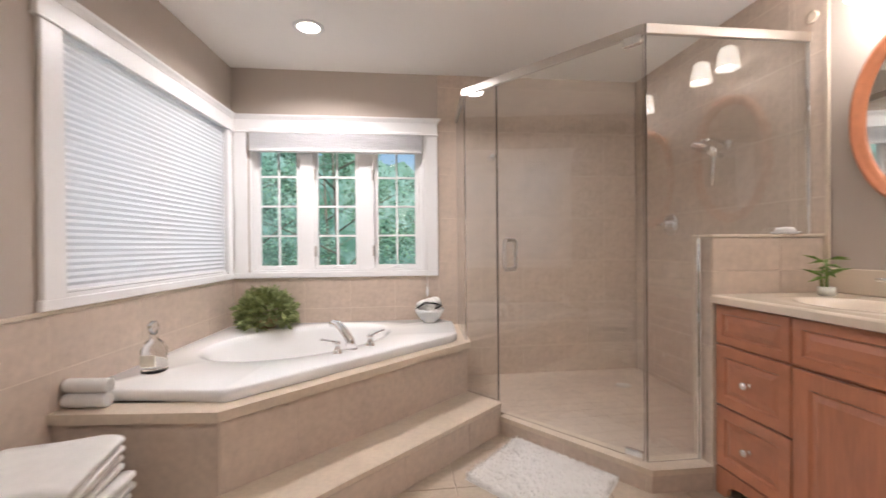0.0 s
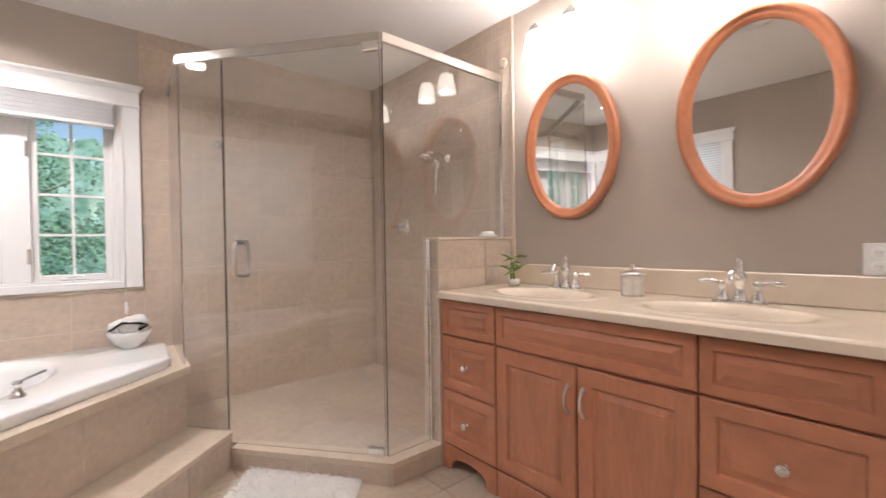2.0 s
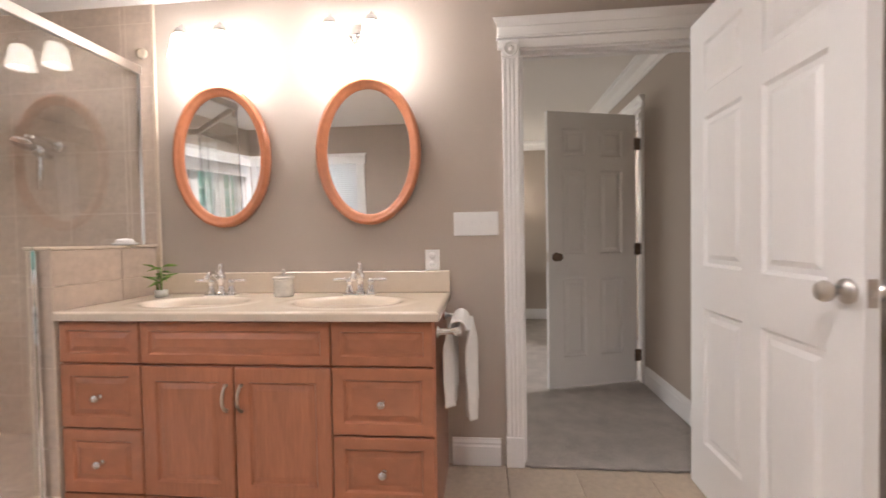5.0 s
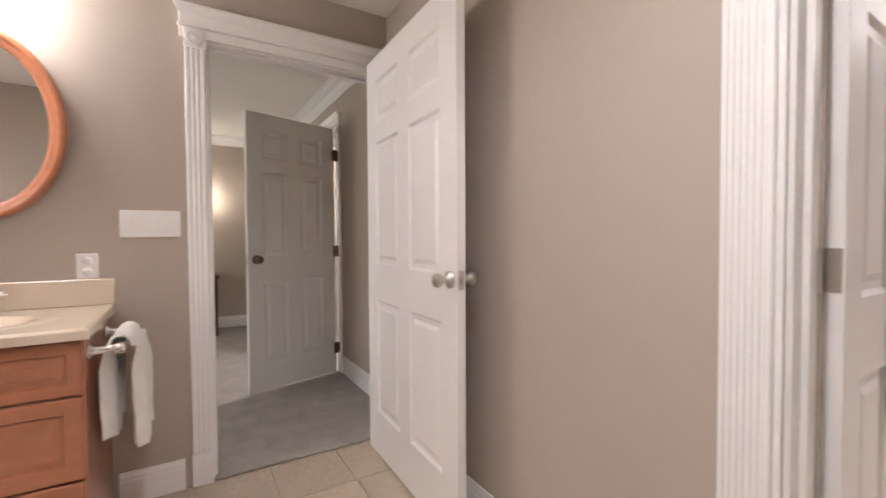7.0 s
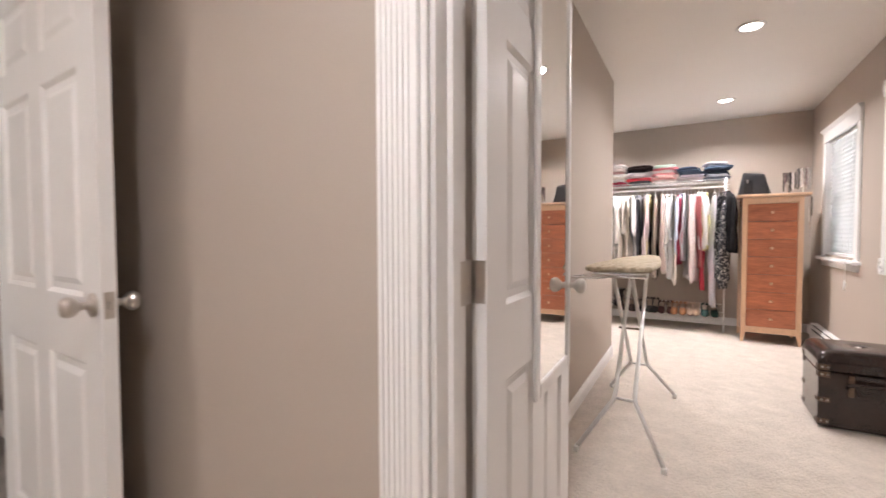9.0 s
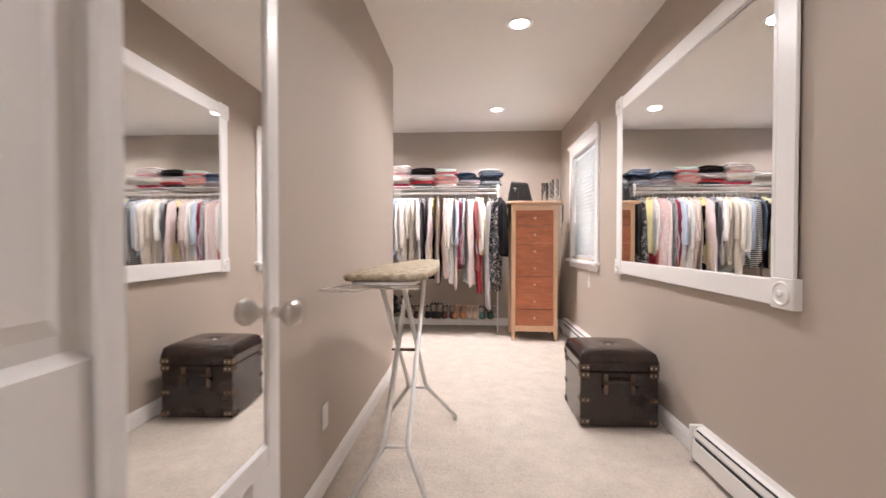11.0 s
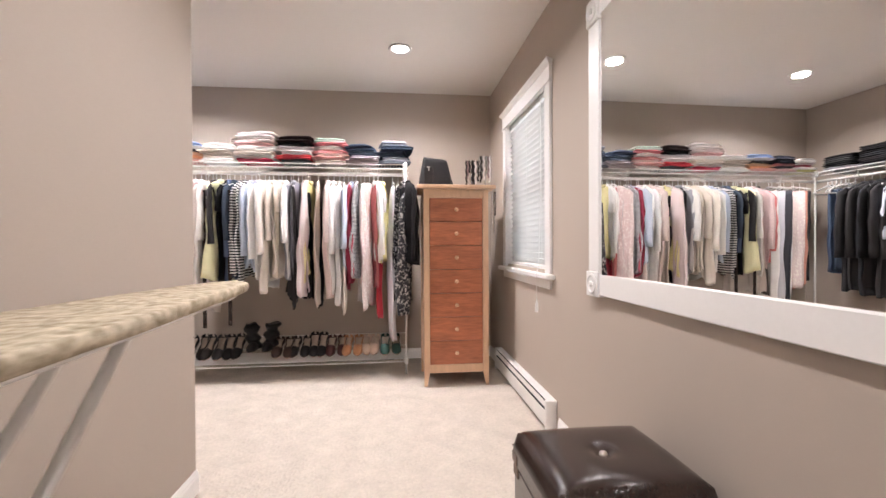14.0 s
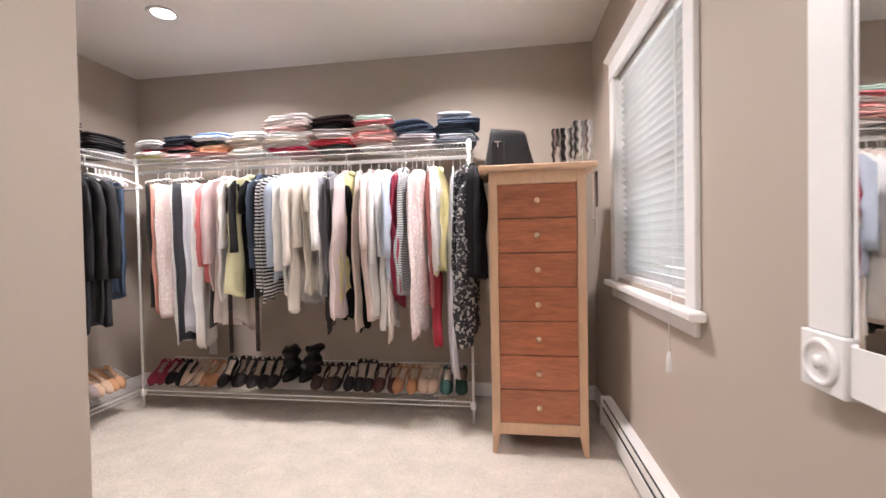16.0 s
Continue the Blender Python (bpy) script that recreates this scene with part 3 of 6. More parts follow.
def strip_tiles(parent, a, b, z0, z1, width, out, mtl, gap=.003, t=.010, first=0.0):
    """Tiles on an upright face from a to b (seen from the right-hand side)."""
    a, b = Vector(a), Vector(b)
    d = b - a
    L = d.length
    d.normalize()
    nrm = Vector((d.y, -d.x))
    s = -first
    while s < L:
        s0, s1 = max(s, 0), min(s + width - gap, L)
        if s1 - s0 > .02:
            bm = B(s0, s1, -out - .003, -out - .003 + t, z0, z1, .001)
            ob = part("tile", bm, mtl, parent)
            ob.matrix_local = Matrix.Translation((a.x, a.y, 0)) @ Matrix(((d.x, -nrm.x, 0, 0), (d.y, -nrm.y, 0, 0), (0, 0, 1, 0), (0, 0, 0, 1)))
        s += width


strip_tiles(deck, DECK[0], DECK[1], .002, .440, .61, 0, TILE, first=.0, gap=.0025)
strip_tiles(deck, DECK[1], DECK[2], .172, .440, .61, 0, TILE, first=.3, gap=.0025)


part("edge_slab", band([(-1.400, .975), (-.785, .915), (.325, 1.898), (.345, YN - .012), (-1.300, YN - .012)], .11, .447, .485), STONE, deck, "cream stone edge slab")

TUBO = [(-1.383, 1.12), (-.795, 1.012), (.20, 1.885), (.245, 1.96), (.275, 2.36), (.20, YN - .014), (-1.24, YN - .014), (-1.300, 2.40)]
tub = thing("bathtub", 0, 0, .485, 0, "white acrylic corner bathtub set into a tiled deck", "bathtub")


def tub_shell():
    bm = bmesh.new()
    cx, cy = -.68, 1.93
    n = 120
    angs = sorted({2 * math.pi * j / n for j in range(n)} | {math.atan2(y - cy, x - cx) % (2 * math.pi) for x, y in TUBO})
    def outline(a):
        dx, dy = math.cos(a), math.sin(a)
        best = None
        for i in range(len(TUBO)):
            (x1, y1), (x2, y2) = TUBO[i], TUBO[(i + 1) % len(TUBO)]
            den = dx * (y2 - y1) - dy * (x2 - x1)
            if abs(den) < 1e-9:
                continue
            r = ((x1 - cx) * (y2 - y1) - (y1 - cy) * (x2 - x1)) / den
            u = ((x1 - cx) * dy - (y1 - cy) * dx) / den
            if r > 0 and -1e-6 <= u <= 1 + 1e-6:
                best = r if best is None else min(best, r)
        return best
    def basin(a, s):
        # an oval along the long diagonal, fuller to the corner
        t = a - math.radians(41)
        rx, ry = .56 * s, .38 * s
        return rx * ry / math.sqrt((ry * math.cos(t)) ** 2 + (rx * math.sin(t)) ** 2)
    rings = []
    def ring(f):
        rings.append([bm.verts.new((cx + math.cos(a) * f(a)[0], cy + math.sin(a) * f(a)[0], f(a)[1])) for a in angs])
    ring(lambda a: (outline(a) - .004, 0))
    ring(lambda a: (outline(a), .004))
    ring(lambda a: (outline(a), .036))
    ring(lambda a: (outline(a) - .004, .043))
    ring(lambda a: (outline(a) - .012, .046))
    ring(lambda a: (max(basin(a, 1.0) + .03, 0) if basin(a, 1.0) + .03 < outline(a) - .03 else outline(a) - .03, .046))
    ring(lambda a: (min(basin(a, 1.0), outline(a) - .045), .040))
    ring(lambda a: (min(basin(a, .965), outline(a) - .06), .010))
    ring(lambda a: (min(basin(a, .90), outline(a) - .08), -.12))
    ring(lambda a: (min(basin(a, .83), outline(a) - .12), -.30))
    ring(lambda a: (min(basin(a, .72), outline(a) - .18), -.38))
    ring(lambda a: (basin(a, .40), -.40))
    skin(bm, rings, caps=False)
    bm.faces.new(rings[-1])
    return bm


part("shell", tub_shell(), PORCELAIN, tub, smooth=True)

STEP = [(.30, 1.893), (-.795, .928), (-.64, .70), (.455, 1.685)]
step = tagged(thing("tub_step", 0, 0, 0, 0, "beige tiled step in front of the tub", "step"), kind="structure")
part("core", prism(STEP[::-1], 0, .150), GROUT, step)
part("tread", prism(grow([STEP[1], STEP[2], STEP[3], STEP[0]], .004), .152, .172, .004), STONE, step, "cream stone tread")
strip_tiles(step, STEP[2], STEP[3], .002, .149, .46, 0, TILE, first=.2)

# ---- shower ----
CURBO = [(.452, 1.665), (.955, 1.012), (1.235, 1.008)]
curb = tagged(thing("shower_curb", 0, 0, 0, 0, "beige tiled shower curb", "shower curb"), kind="structure")
inner = [(1.235, 1.125), (1.00, 1.125), (.52, 1.72)]
part("core", prism(CURBO + inner, 0, .079), GROUT, curb)
part("cap", prism([(.445, 1.660), (.951, 1.002), (1.235, .998)] + inner, .080, .106, .004), STONE, curb, "cream stone cap")
strip_tiles(curb, CURBO[0], CURBO[1], .002, .078, .40, 0, TILE)
strip_tiles(curb, CURBO[1], CURBO[2], .002, .078, .40, 0, TILE)
SHF = [(.34, 1.90), (.52, 1.72), (1.00, 1.125), (XE - .012, 1.125), (XE - .012, YN - .012), (.345, YN - .012)]
shf = tagged(part("shower_floor", prism(SHF, -.006, .088), TILE), "grout bed of the shower floor", "shower floor", kind="structure")


def inside(x, y, poly):
    c = False
    for i in range(len(poly)):
        (x1, y1), (x2, y2) = poly[i - 1], poly[i]
        if (y1 > y) != (y2 > y) and x < (x2 - x1) * (y - y1) / (y2 - y1) + x1:
            c = not c
    return c


bm = bmesh.new()
for i in range(14):
    for j in range(14):
        x, y = .36 + i * .102, 1.13 + j * .1
        if all(inside(x + a, y + b, SHF) for a in (.002, .098) for b in (.002, .096)):
            join(bm, B(x, x + .0995, y, y + .0975, .086, .0888, .0006))
tagged(part("mosaic_tile", bm, TILE, shf), kind="stuff")
drain = thing("shower_drain", 1.45, 2.11, .0895, 0, "round metal shower drain", "drain")
part("plate", lathe([(0, .004), (.048, .004), (.052, .001), (.052, 0), (0, 0)], 28), NICKEL, drain)

half = tagged(thing("half_wall", 0, 0, 0, 0, "low tiled wall between shower and vanity", "half wall"), kind="structure")
part("core", B(1.243, XE, 1.010, 1.118, 0, 1.105), GROUT, half)
part("cap", B(1.230, XE - .001, .999, 1.130, 1.107, 1.121, .003), STONE, half, "cream stone cap")
part("corner_trim", boxes([(1.2325, 1.2415, 1.002, 1.012, .10, 1.105), (1.2325, 1.2415, 1.116, 1.126, .10, 1.105)], .002), STONE, half)

# glass enclosure
DW, DC, DE = Vector((.297, 1.913)), Vector((.964, 1.070)), Vector((XE, 1.070))
dd = (DC - DW).normalized()
LD = (DC - DW).length


def pane_between(name, p, q, z0, z1, parent, t=.009, mtl=GLASS, bev=.0008):
    d = (q - p)
    L = d.length
    ob = part(name, B(0, L, -t / 2, t / 2, z0, z1, bev), mtl, parent)
    ob.matrix_local = pose(p.x, p.y, 0, 0, 0, math.degrees(math.atan2(d.y, d.x)))
    return ob


enc = thing("shower_enclosure", 0, 0, 0, 0, "frameless glass shower enclosure with a chrome header", "shower screen")
GL = []
GL.append(pane_between("glass_panel", Vector((.333, YN - .014)), DW + Vector((.002, .012)), .482, 2.028, enc))
GL.append(pane_between("glass_panel", DW + dd * .005, DW + dd * .250, .176, 2.028, enc))
bm = B(.006, XE - .964 - .004, -.0045, .0045, 1.123, 2.028)
ob = part("glass_panel", bm, GLASS, enc)
ob.matrix_local = pose(DC.x, DC.y, 0)
GL.append(ob)
ob = part("glass_panel", B(.006, 1.218 - .964, -.0045, .0045, .108, 1.1222), GLASS, enc)
ob.matrix_local = pose(DC.x, DC.y, 0)
GL.append(ob)
for p, q, ext in ((Vector((.333, YN - .014)), DW, 0), (DW, DC, .008), (DC, DE - Vector((.002, 0)), 0)):
    pane_between("header_rail", p, q, 2.012, 2.058, enc, .026, NICKEL, .003)
part("wall_channel", B(XE - .020, XE - .011, 1.058, 1.082, 1.122, 2.029, .002), CHROME, enc)
part("wall_channel", B(1.2185, 1.230, 1.056, 1.084, .107, 1.106, .002), CHROME, enc)
sdoor = pane_between("door_glass", DW + dd * .258, DC - dd * .006, .112, 2.018, enc)
GL.append(sdoor)
DL = LD - .264


def cpipe(x, y, z0, z1, out):
    return tube([(x, 0, z0), (x, y * .7, z0), (x, y, z0 + out), (x, y, z1 - out), (x, y * .7, z1), (x, 0, z1)], .0115, 10)


part("pull_handle", cpipe(.085, -.055, .945, 1.110, .015), NICKEL, sdoor, "polished metal pull handle")
part("pull_handle", cpipe(.085, .055, .945, 1.110, .015), NICKEL, sdoor, "polished metal pull handle")
part("pivot_clamp", B(DL - .085, DL - .004, -.014, .014, .106, .150, .004), CHROME, sdoor)
part("pivot_clamp", B(DL - .085, DL - .004, -.014, .014, 1.975, 2.020, .004), CHROME, sdoor)
for g in GL:
    g.visible_shadow = False

# shower fittings
sh = thing("wall_shower", XE - .012, 1.55, 1.655, 0, "chrome shower head on a bent arm", "shower head")
part("flange", lathe([(.03, 0), (.03, .004), (.012, .012), (0, .012)], 20, None, pose(0, 0, 0, 0, -90)), CHROME, sh)
part("arm", tube([(0, 0, 0), (-.06, 0, .02), (-.12, 0, .025), (-.15, 0, .012)], .010, 10), CHROME, sh)
part("head", lathe([(.010, .03), (.014, .02), (.016, .0), (.045, -.012), (.050, -.018), (.050, -.028), (0, -.028)], 24, None, pose(-.165, 0, 0, 0, 25)), CHROME, sh)
hs = thing("hand_shower", XE - .012, 1.60, 1.47, 0, "chrome hand shower on a wall bracket", "hand shower")
part("bracket", tube([(0, 0, .13), (-.05, 0, .13)], .012, 10), CHROME, hs)
part("handle", tube([(-.05, 0, .15), (-.055, .0, .05), (-.06, 0, -.05)], [.010, .011, .008], 10), CHROME, hs)
part("spray_face", lathe([(0, .015), (.03, .012), (.036, 0), (.03, -.01), (0, -.012)], 20, None, pose(-.06, 0, .15, 0, 70)), CHROME, hs)
sv = thing("shower_valve", XE - .012, 2.06, 1.215, 0, "round chrome shower valve with a lever", "shower valve")
part("escutcheon", lathe([(.075, 0), (.075, .004), (.06, .012), (.03, .014), (.028, .05), (.02, .056), (0, .056)], 28, None, pose(0, 0, 0, 0, -90)), CHROME, sv)
part("lever", tube([(-.045, 0, 0), (-.055, .03, .005), (-.06, .075, .0)], [.010, .008, .006], 8), CHROME, sv)
bs = thing("body_spray", .60, YN - .012, 1.75, 0, "small chrome spray fitting on the shower wall", "shower fitting")
part("flange", lathe([(.026, 0), (.026, .005), (.014, .012), (.013, .04), (.02, .046), (.02, .06), (0, .06)], 20, None, pose(0, 0, 0, 90)), CHROME, bs)

# ---- vanity ----
van = thing("vanity_cabinet", 0, 0, 0, 0, "honey maple double vanity with raised-panel doors and drawers", "vanity cabinet")
VX = 1.262
part("carcass", boxes([(VX, VX + .02, -.53, 1.0, .116, .828), (VX + .02, XE - .002, -.53, -.512, .0, .828), (VX + .02, XE - .002, .982, 1.0, .0, .828), (VX + .02, XE - .002, -.512, .982, .10, .118)]), WOODV, van)
part("corner_post", B(VX - .002, VX + .03, -.532, -.49, 0, .828, .003), WOODV, van)


def front(name, y0, y1, z0, z1, stile, wood, knob=None, pull=None):
    ob = part(name, raised_panel(y1 - y0 - .006, z1 - z0 - .006, .019, stile), wood, van)
    ob.matrix_local = pose(VX - .0195, (y0 + y1) / 2, (z0 + z1) / 2, 0, 0, -90)
    if knob:
        part("knob", lathe([(.012, 0), (.010, .004), (.006, .008), (.006, .014), (.014, .018), (.017, .026), (.013, .032), (0, .034)], 14, None, pose(0, .0, 0, 90)), CHROME, ob, "faceted glass and chrome knob")
    if pull is not None:
        p = tube([(pull, 0, .09), (pull, -.012, .095), (pull, -.028, .12), (pull, -.030, .14), (pull, -.028, .16), (pull, -.012, .185), (pull, 0, .19)], [.008, .006, .0055, .006, .0055, .006, .008], 10)
        part("pull", p, NICKEL, ob, "curved satin nickel pull")


for y0, y1 in ((.645, 1.0), (-.53, -.135)):
    front("drawer", y0, y1, .650, .822, .035, WOOD)
    front("drawer", y0, y1, .386, .648, .045, WOOD, True)
    front("drawer", y0, y1, .120, .384, .045, WOOD, True)
front("drawer_front", -.135, .645, .650, .822, .035, WOOD)
front("cabinet_door", .258, .645, .120, .645, .058, WOODV, None, .165)
front("cabinet_door", -.135, .256, .120, .645, .058, WOODV, None, -.165)


def arch(y0, y1):
    """A foot board with an arched cut."""
    bm = bmesh.new()
    n = 20
    pts = [(y0, 0), (y0, .116), (y1, .116), (y1, 0), (y1 - .05, 0)]
    for i in range(n + 1):
        t = math.pi * i / n
        pts.append(((y0 + y1) / 2 + (y1 - y0 - .12) / 2 * math.cos(t), .015 + .055 * math.sin(t) ** .7))
    pts.append((y0 + .05, 0))
    lo = [bm.verts.new((VX - .018, a, b)) for a, b in pts]
    hi = [bm.verts.new((VX, a, b)) for a, b in pts]
    bm.faces.new(lo), bm.faces.new(hi[::-1])
    for i in range(len(pts)):
        j = (i + 1) % len(pts)
        bm.faces.new((lo[i], lo[j], hi[j], hi[i]))
    return bm


part("foot_board", arch(.648, .998), WOOD, van)
part("foot_board", arch(-.528, -.138), WOOD, van)
part("base_board", B(VX - .016, VX + .002, -.132, .642, .004, .115, .002), WOOD, van)

# worktop with two moulded basins
ct = thing("vanity_countertop", 0, 0, .828, 0, "cream cultured marble vanity top with two oval basins", "countertop")


def worktop():
    bm = bmesh.new()
    x0, x1, y0, y1 = 1.212, XE - .001, -.552, .988
    nx, ny = 58, 154
    bas = [(1.47, .57), (1.47, -.13)]
    grid = []
    for i in range(nx + 1):
        row = []
        for j in range(ny + 1):
            x, y = x0 + (x1 - x0) * i / nx, y0 + (y1 - y0) * j / ny
            z = .034
            for bx, by in bas:
                r = math.hypot((x - bx) / .150, (y - by) / .225)
                if r < 1:
                    z = .034 - .12 * (1 - r ** 3.0) - .006
                elif r < 1.35:
                    z = .034 + .003 * math.sin((r - 1) / .35 * math.pi) - .006 * max(0, 1 - (r - 1) / .06)
            e = min(x - x0, y - y0)
            if e < .008:
                z -= .008 * (1 - e / .008) ** 2
            row.append(bm.verts.new((x, y, z)))
        grid.append(row)
    for i in range(nx):
        for j in range(ny):
            bm.faces.new((grid[i][j], grid[i + 1][j], grid[i + 1][j + 1], grid[i][j + 1])).smooth = True
    rim = [grid[i][0] for i in range(nx + 1)] + [grid[nx][j] for j in range(1, ny + 1)] + [grid[i][ny] for i in range(nx - 1, -1, -1)] + [grid[0][j] for j in range(ny - 1, 0, -1)]
    low = [bm.verts.new((v.co.x, v.co.y, 0)) for v in rim]
    for i in range(len(rim)):
        k = (i + 1) % len(rim)
        bm.faces.new((rim[i], low[i], low[k], rim[k]))
    bm.faces.new(low)
    return bm


part("top", worktop(), COUNTER, ct)
part("backsplash", B(XE - .022, XE - .002, -.552, .988, .0345, .142, .004), COUNTER, ct)
for by in (.57, -.13):
    part("basin_drain", lathe([(0, .004), (.018, .004), (.022, 0), (0, -.002)], 18, None, Matrix.Translation((1.47, by, -.091))), CHROME, ct)


def faucet(y):
    f = thing("basin_faucet", 1.665, y, .8625, 0, "chrome two-handle centerset basin faucet", "faucet", "faucets on the vanity top")
    part("base_plate", B(-.028, .028, -.080, .080, 0, .012, .005, 2), CHROME, f)
    part("column", lathe([(.026, .012), (.024, .02), (.016, .035), (.014, .06), (.018, .075), (.022, .085), (.022, .10), (.015, .112), (.010, .122), (.012, .13), (.009, .142), (.012, .150), (.008, .160), (0, .163)], 20), CHROME, f)
    part("spout", tube([(0, 0, .085), (-.03, 0, .100), (-.065, 0, .118), (-.095, 0, .115), (-.108, 0, .098), (-.110, 0, .080)], [.011, .011, .011, .0115, .012, .0125], 12), CHROME, f)
    for s in (-1, 1):
        h = part("handle_stem", lathe([(.023, .012), (.021, .022), (.014, .04), (.012, .055), (.016, .066), (.016, .075), (.008, .084), (0, .086)], 18, None, Matrix.Translation((0, s * .052, 0))), CHROME, f)
        part("lever", tube([(0, s * .052, .074), (-.003, s * .075, .078), (-.006, s * .100, .079), (-.008, s * .122, .077), (-.009, s * .132, .077)], [.006, .006, .009, .008, .003], 10), CHROME, h)


faucet(.57)
faucet(-.13)


# oval mirrors
def oval_mirror(y, turn):
    o = thing("oval_mirror", XE - .014, y, 1.563, 0, "oval mirror in a honey oak frame above the vanity", "mirror", "oval mirrors over the vanity")
    bm = bmesh.new()
    n = 72
    rings = []
    for k in range(n):
        a = 2 * math.pi * k / n
        nx, nz = math.cos(a), math.sin(a)
        prof = [(-.040, .0), (-.040, -.012), (-.034, -.020), (-.022, -.026), (-.012, -.028), (-.008, -.034), (.004, -.036), (.012, -.030), (.014, -.018), (.014, 0)]
        rings.append([bm.verts.new((d, (.252 + r) * nx, (.346 + r) * nz)) for r, d in prof])
    skin(bm, rings, True)
    o.rotation_euler[2] = radians(turn)
    o.rotation_euler[1] = radians(-1.7)  # hung by a wire, leaning out at the top
    part("frame", bm, OAKFR, o, smooth=True)
    bm = bmesh.new()
    c = [[bm.verts.new((d, .224 * math.cos(2 * math.pi * k / n), .318 * math.sin(2 * math.pi * k / n))) for k in range(n)] for d in (-.004, -.010)]
    skin(bm, c)
    for f in bm.faces:
        f.smooth = False
    g = part("glass", bm, MIRROR, o)
    return o


oval_mirror(.612, -2.0)
oval_mirror(-.155, -1.7)


def vanity_light(yc):
    v = thing("vanity_light", XE, yc, 2.13, 0, "chrome two-lamp vanity light with lit opal glass shades", "wall light", "vanity lights over the mirrors")
    part("canopy", lathe([(.055, 0), (.055, .008), (.04, .02), (.015, .028), (0, .028)], 24, None, pose(0, 0, .02, 0, -90)), CHROME, v)
    part("finial", lathe([(0, -.05), (.008, -.045), (.010, -.035), (.006, -.028), (.012, -.015), (.006, 0), (0, 0)], 14, None, pose(-.045, 0, -.01)), CHROME, v)
    for s in (-1, 1):
        part("arm", tube([(-.02, 0, .02), (-.06, s * .02, -.005), (-.10, s * .05, -.01), (-.128, s * .08, .02), (-.135, s * .098, .035)], .006, 10), CHROME, v)
        part("cap", lathe([(.0, .062), (.007, .058), (.005, .050), (.010, .046), (.026, .036), (.033, .018), (.033, .008), (0, .008)], 20, None, pose(-.135, s * .100, 0)), CHROME, v)
        sd = part("shade", lathe([(.034, .006), (.042, -.005), (.048, -.045), (.058, -.095), (.060, -.105), (.056, -.105), (.044, -.045), (.030, 0)], 24, None, pose(-.135, s * .100, 0)), SHADEGLOW, v, "lit white opal glass shade", True)
        sd.visible_shadow = False


vanity_light(.630)
vanity_light(-.115)


def plate(name, y0, y1, z0, z1, label, kind, toggles):
    p = thing(name, XE, (y0 + y1) / 2, (z0 + z1) / 2, 0, label, kind)
    w, h = y1 - y0, z1 - z0
    part("cover_plate", B(-.007, 0, -w / 2, w / 2, -h / 2, h / 2, .003), TRIM, p)
    for t in toggles:
        if kind == "light switch":
            part("toggle", B(-.016, -.0072, t - .005, t + .005, -.004, .012, .002), TRIM, p)
        else:
            part("socket", lathe([(0, .0025), (.015, .002), (.017, 0), (0, 0)], 16, None, pose(-.0072, 0, t, 0, -90)), TRIM, p)
            part("slot", boxes([(-.0105, -.0098, -.006, -.0045, t - .004, t + .004), (-.0105, -.0098, .0045, .006, t - .004, t + .004)]), BLACK, p)


plate("light_switch", -.792, -.572, 1.140, 1.256, "white four-gang light switch plate", "light switch", (-.069, -.023, .023, .069))
plate("wall_outlet", -.500, -.428, .972, 1.074, "white wall outlet above the vanity top", "outlet", (-.022, .022))

# towel bar on the side of the vanity
tb = thing("towel_bar", 0, -.53, .77, 0, "chrome towel bar with round ends on the vanity side", "towel bar")
for px in (1.315, 1.66):
    part("post", lathe([(.026, 0), (.024, .008), (.013, .016), (.011, .060), (.016, .071), (.020, .084), (.016, .096), (0, .100)], 20, None, pose(px, 0, 0, 90)), CHROME, tb)
part("bar", tube([(1.285, -.080, 0), (1.675, -.080, 0)], .008, 12), CHROME, tb)


def draped(name, label, x0, x1, yb, zb, r, lf, lb, mtl, seed, cat="towel", fold=.008):
    """A cloth laid over a bar that runs along x."""
    t = thing(name, 0, 0, 0, 0, label, cat)
    path = [(yb - r - .004 - fold * .6, zb - lf + lf * i / 16) for i in range(17)]
    path += [(yb - r * math.cos(math.pi * i / 8), zb + r * math.sin(math.pi * i / 8)) for i in range(9)]
    path += [(yb + r + .004, zb - lb * i / 16) for i in range(17)]
    n = 26
    bm = bmesh.new()
    rows = []
    for i, (y, z) in enumerate(path):
        fall = max(0, zb - z)
        w = 1 - .10 * min(1, fall / .2) if i < 20 else 1 - .05 * min(1, fall / .2)
        row = []
        for j in range(n + 1):
            u = j / n
            x = (x0 + x1) / 2 + (u - .5) * (x1 - x0) * w + .012 * math.sin(fall * 9 + seed)
            off = fold * math.sin(u * 15 + seed + fall * 4) * min(1, fall / .08) + .004 * noise.noise((u * 6, fall * 12, seed))
            dz = .012 * math.sin(u * 7 + seed) if i in (0, len(path) - 1) else 0
            row.append(bm.verts.new((x, y + off, z + dz)))
        rows.append(row)
    for a, b in zip(rows, rows[1:]):
        for j in range(n):
            bm.faces.new((a[j], a[j + 1], b[j + 1], b[j])).smooth = True
    bmesh.ops.recalc_face_normals(bm, faces=bm.faces)
    bmesh.ops.solidify(bm, geom=bm.faces[:], thickness=.006)
    part("cloth", bm, mtl, t, smooth=True)
    return t


draped("hand_towel", "white hand towel draped over the towel bar", 1.335, 1.62, -.612, .772, .036, .37, .32, TERRY, 1.3, fold=.022)

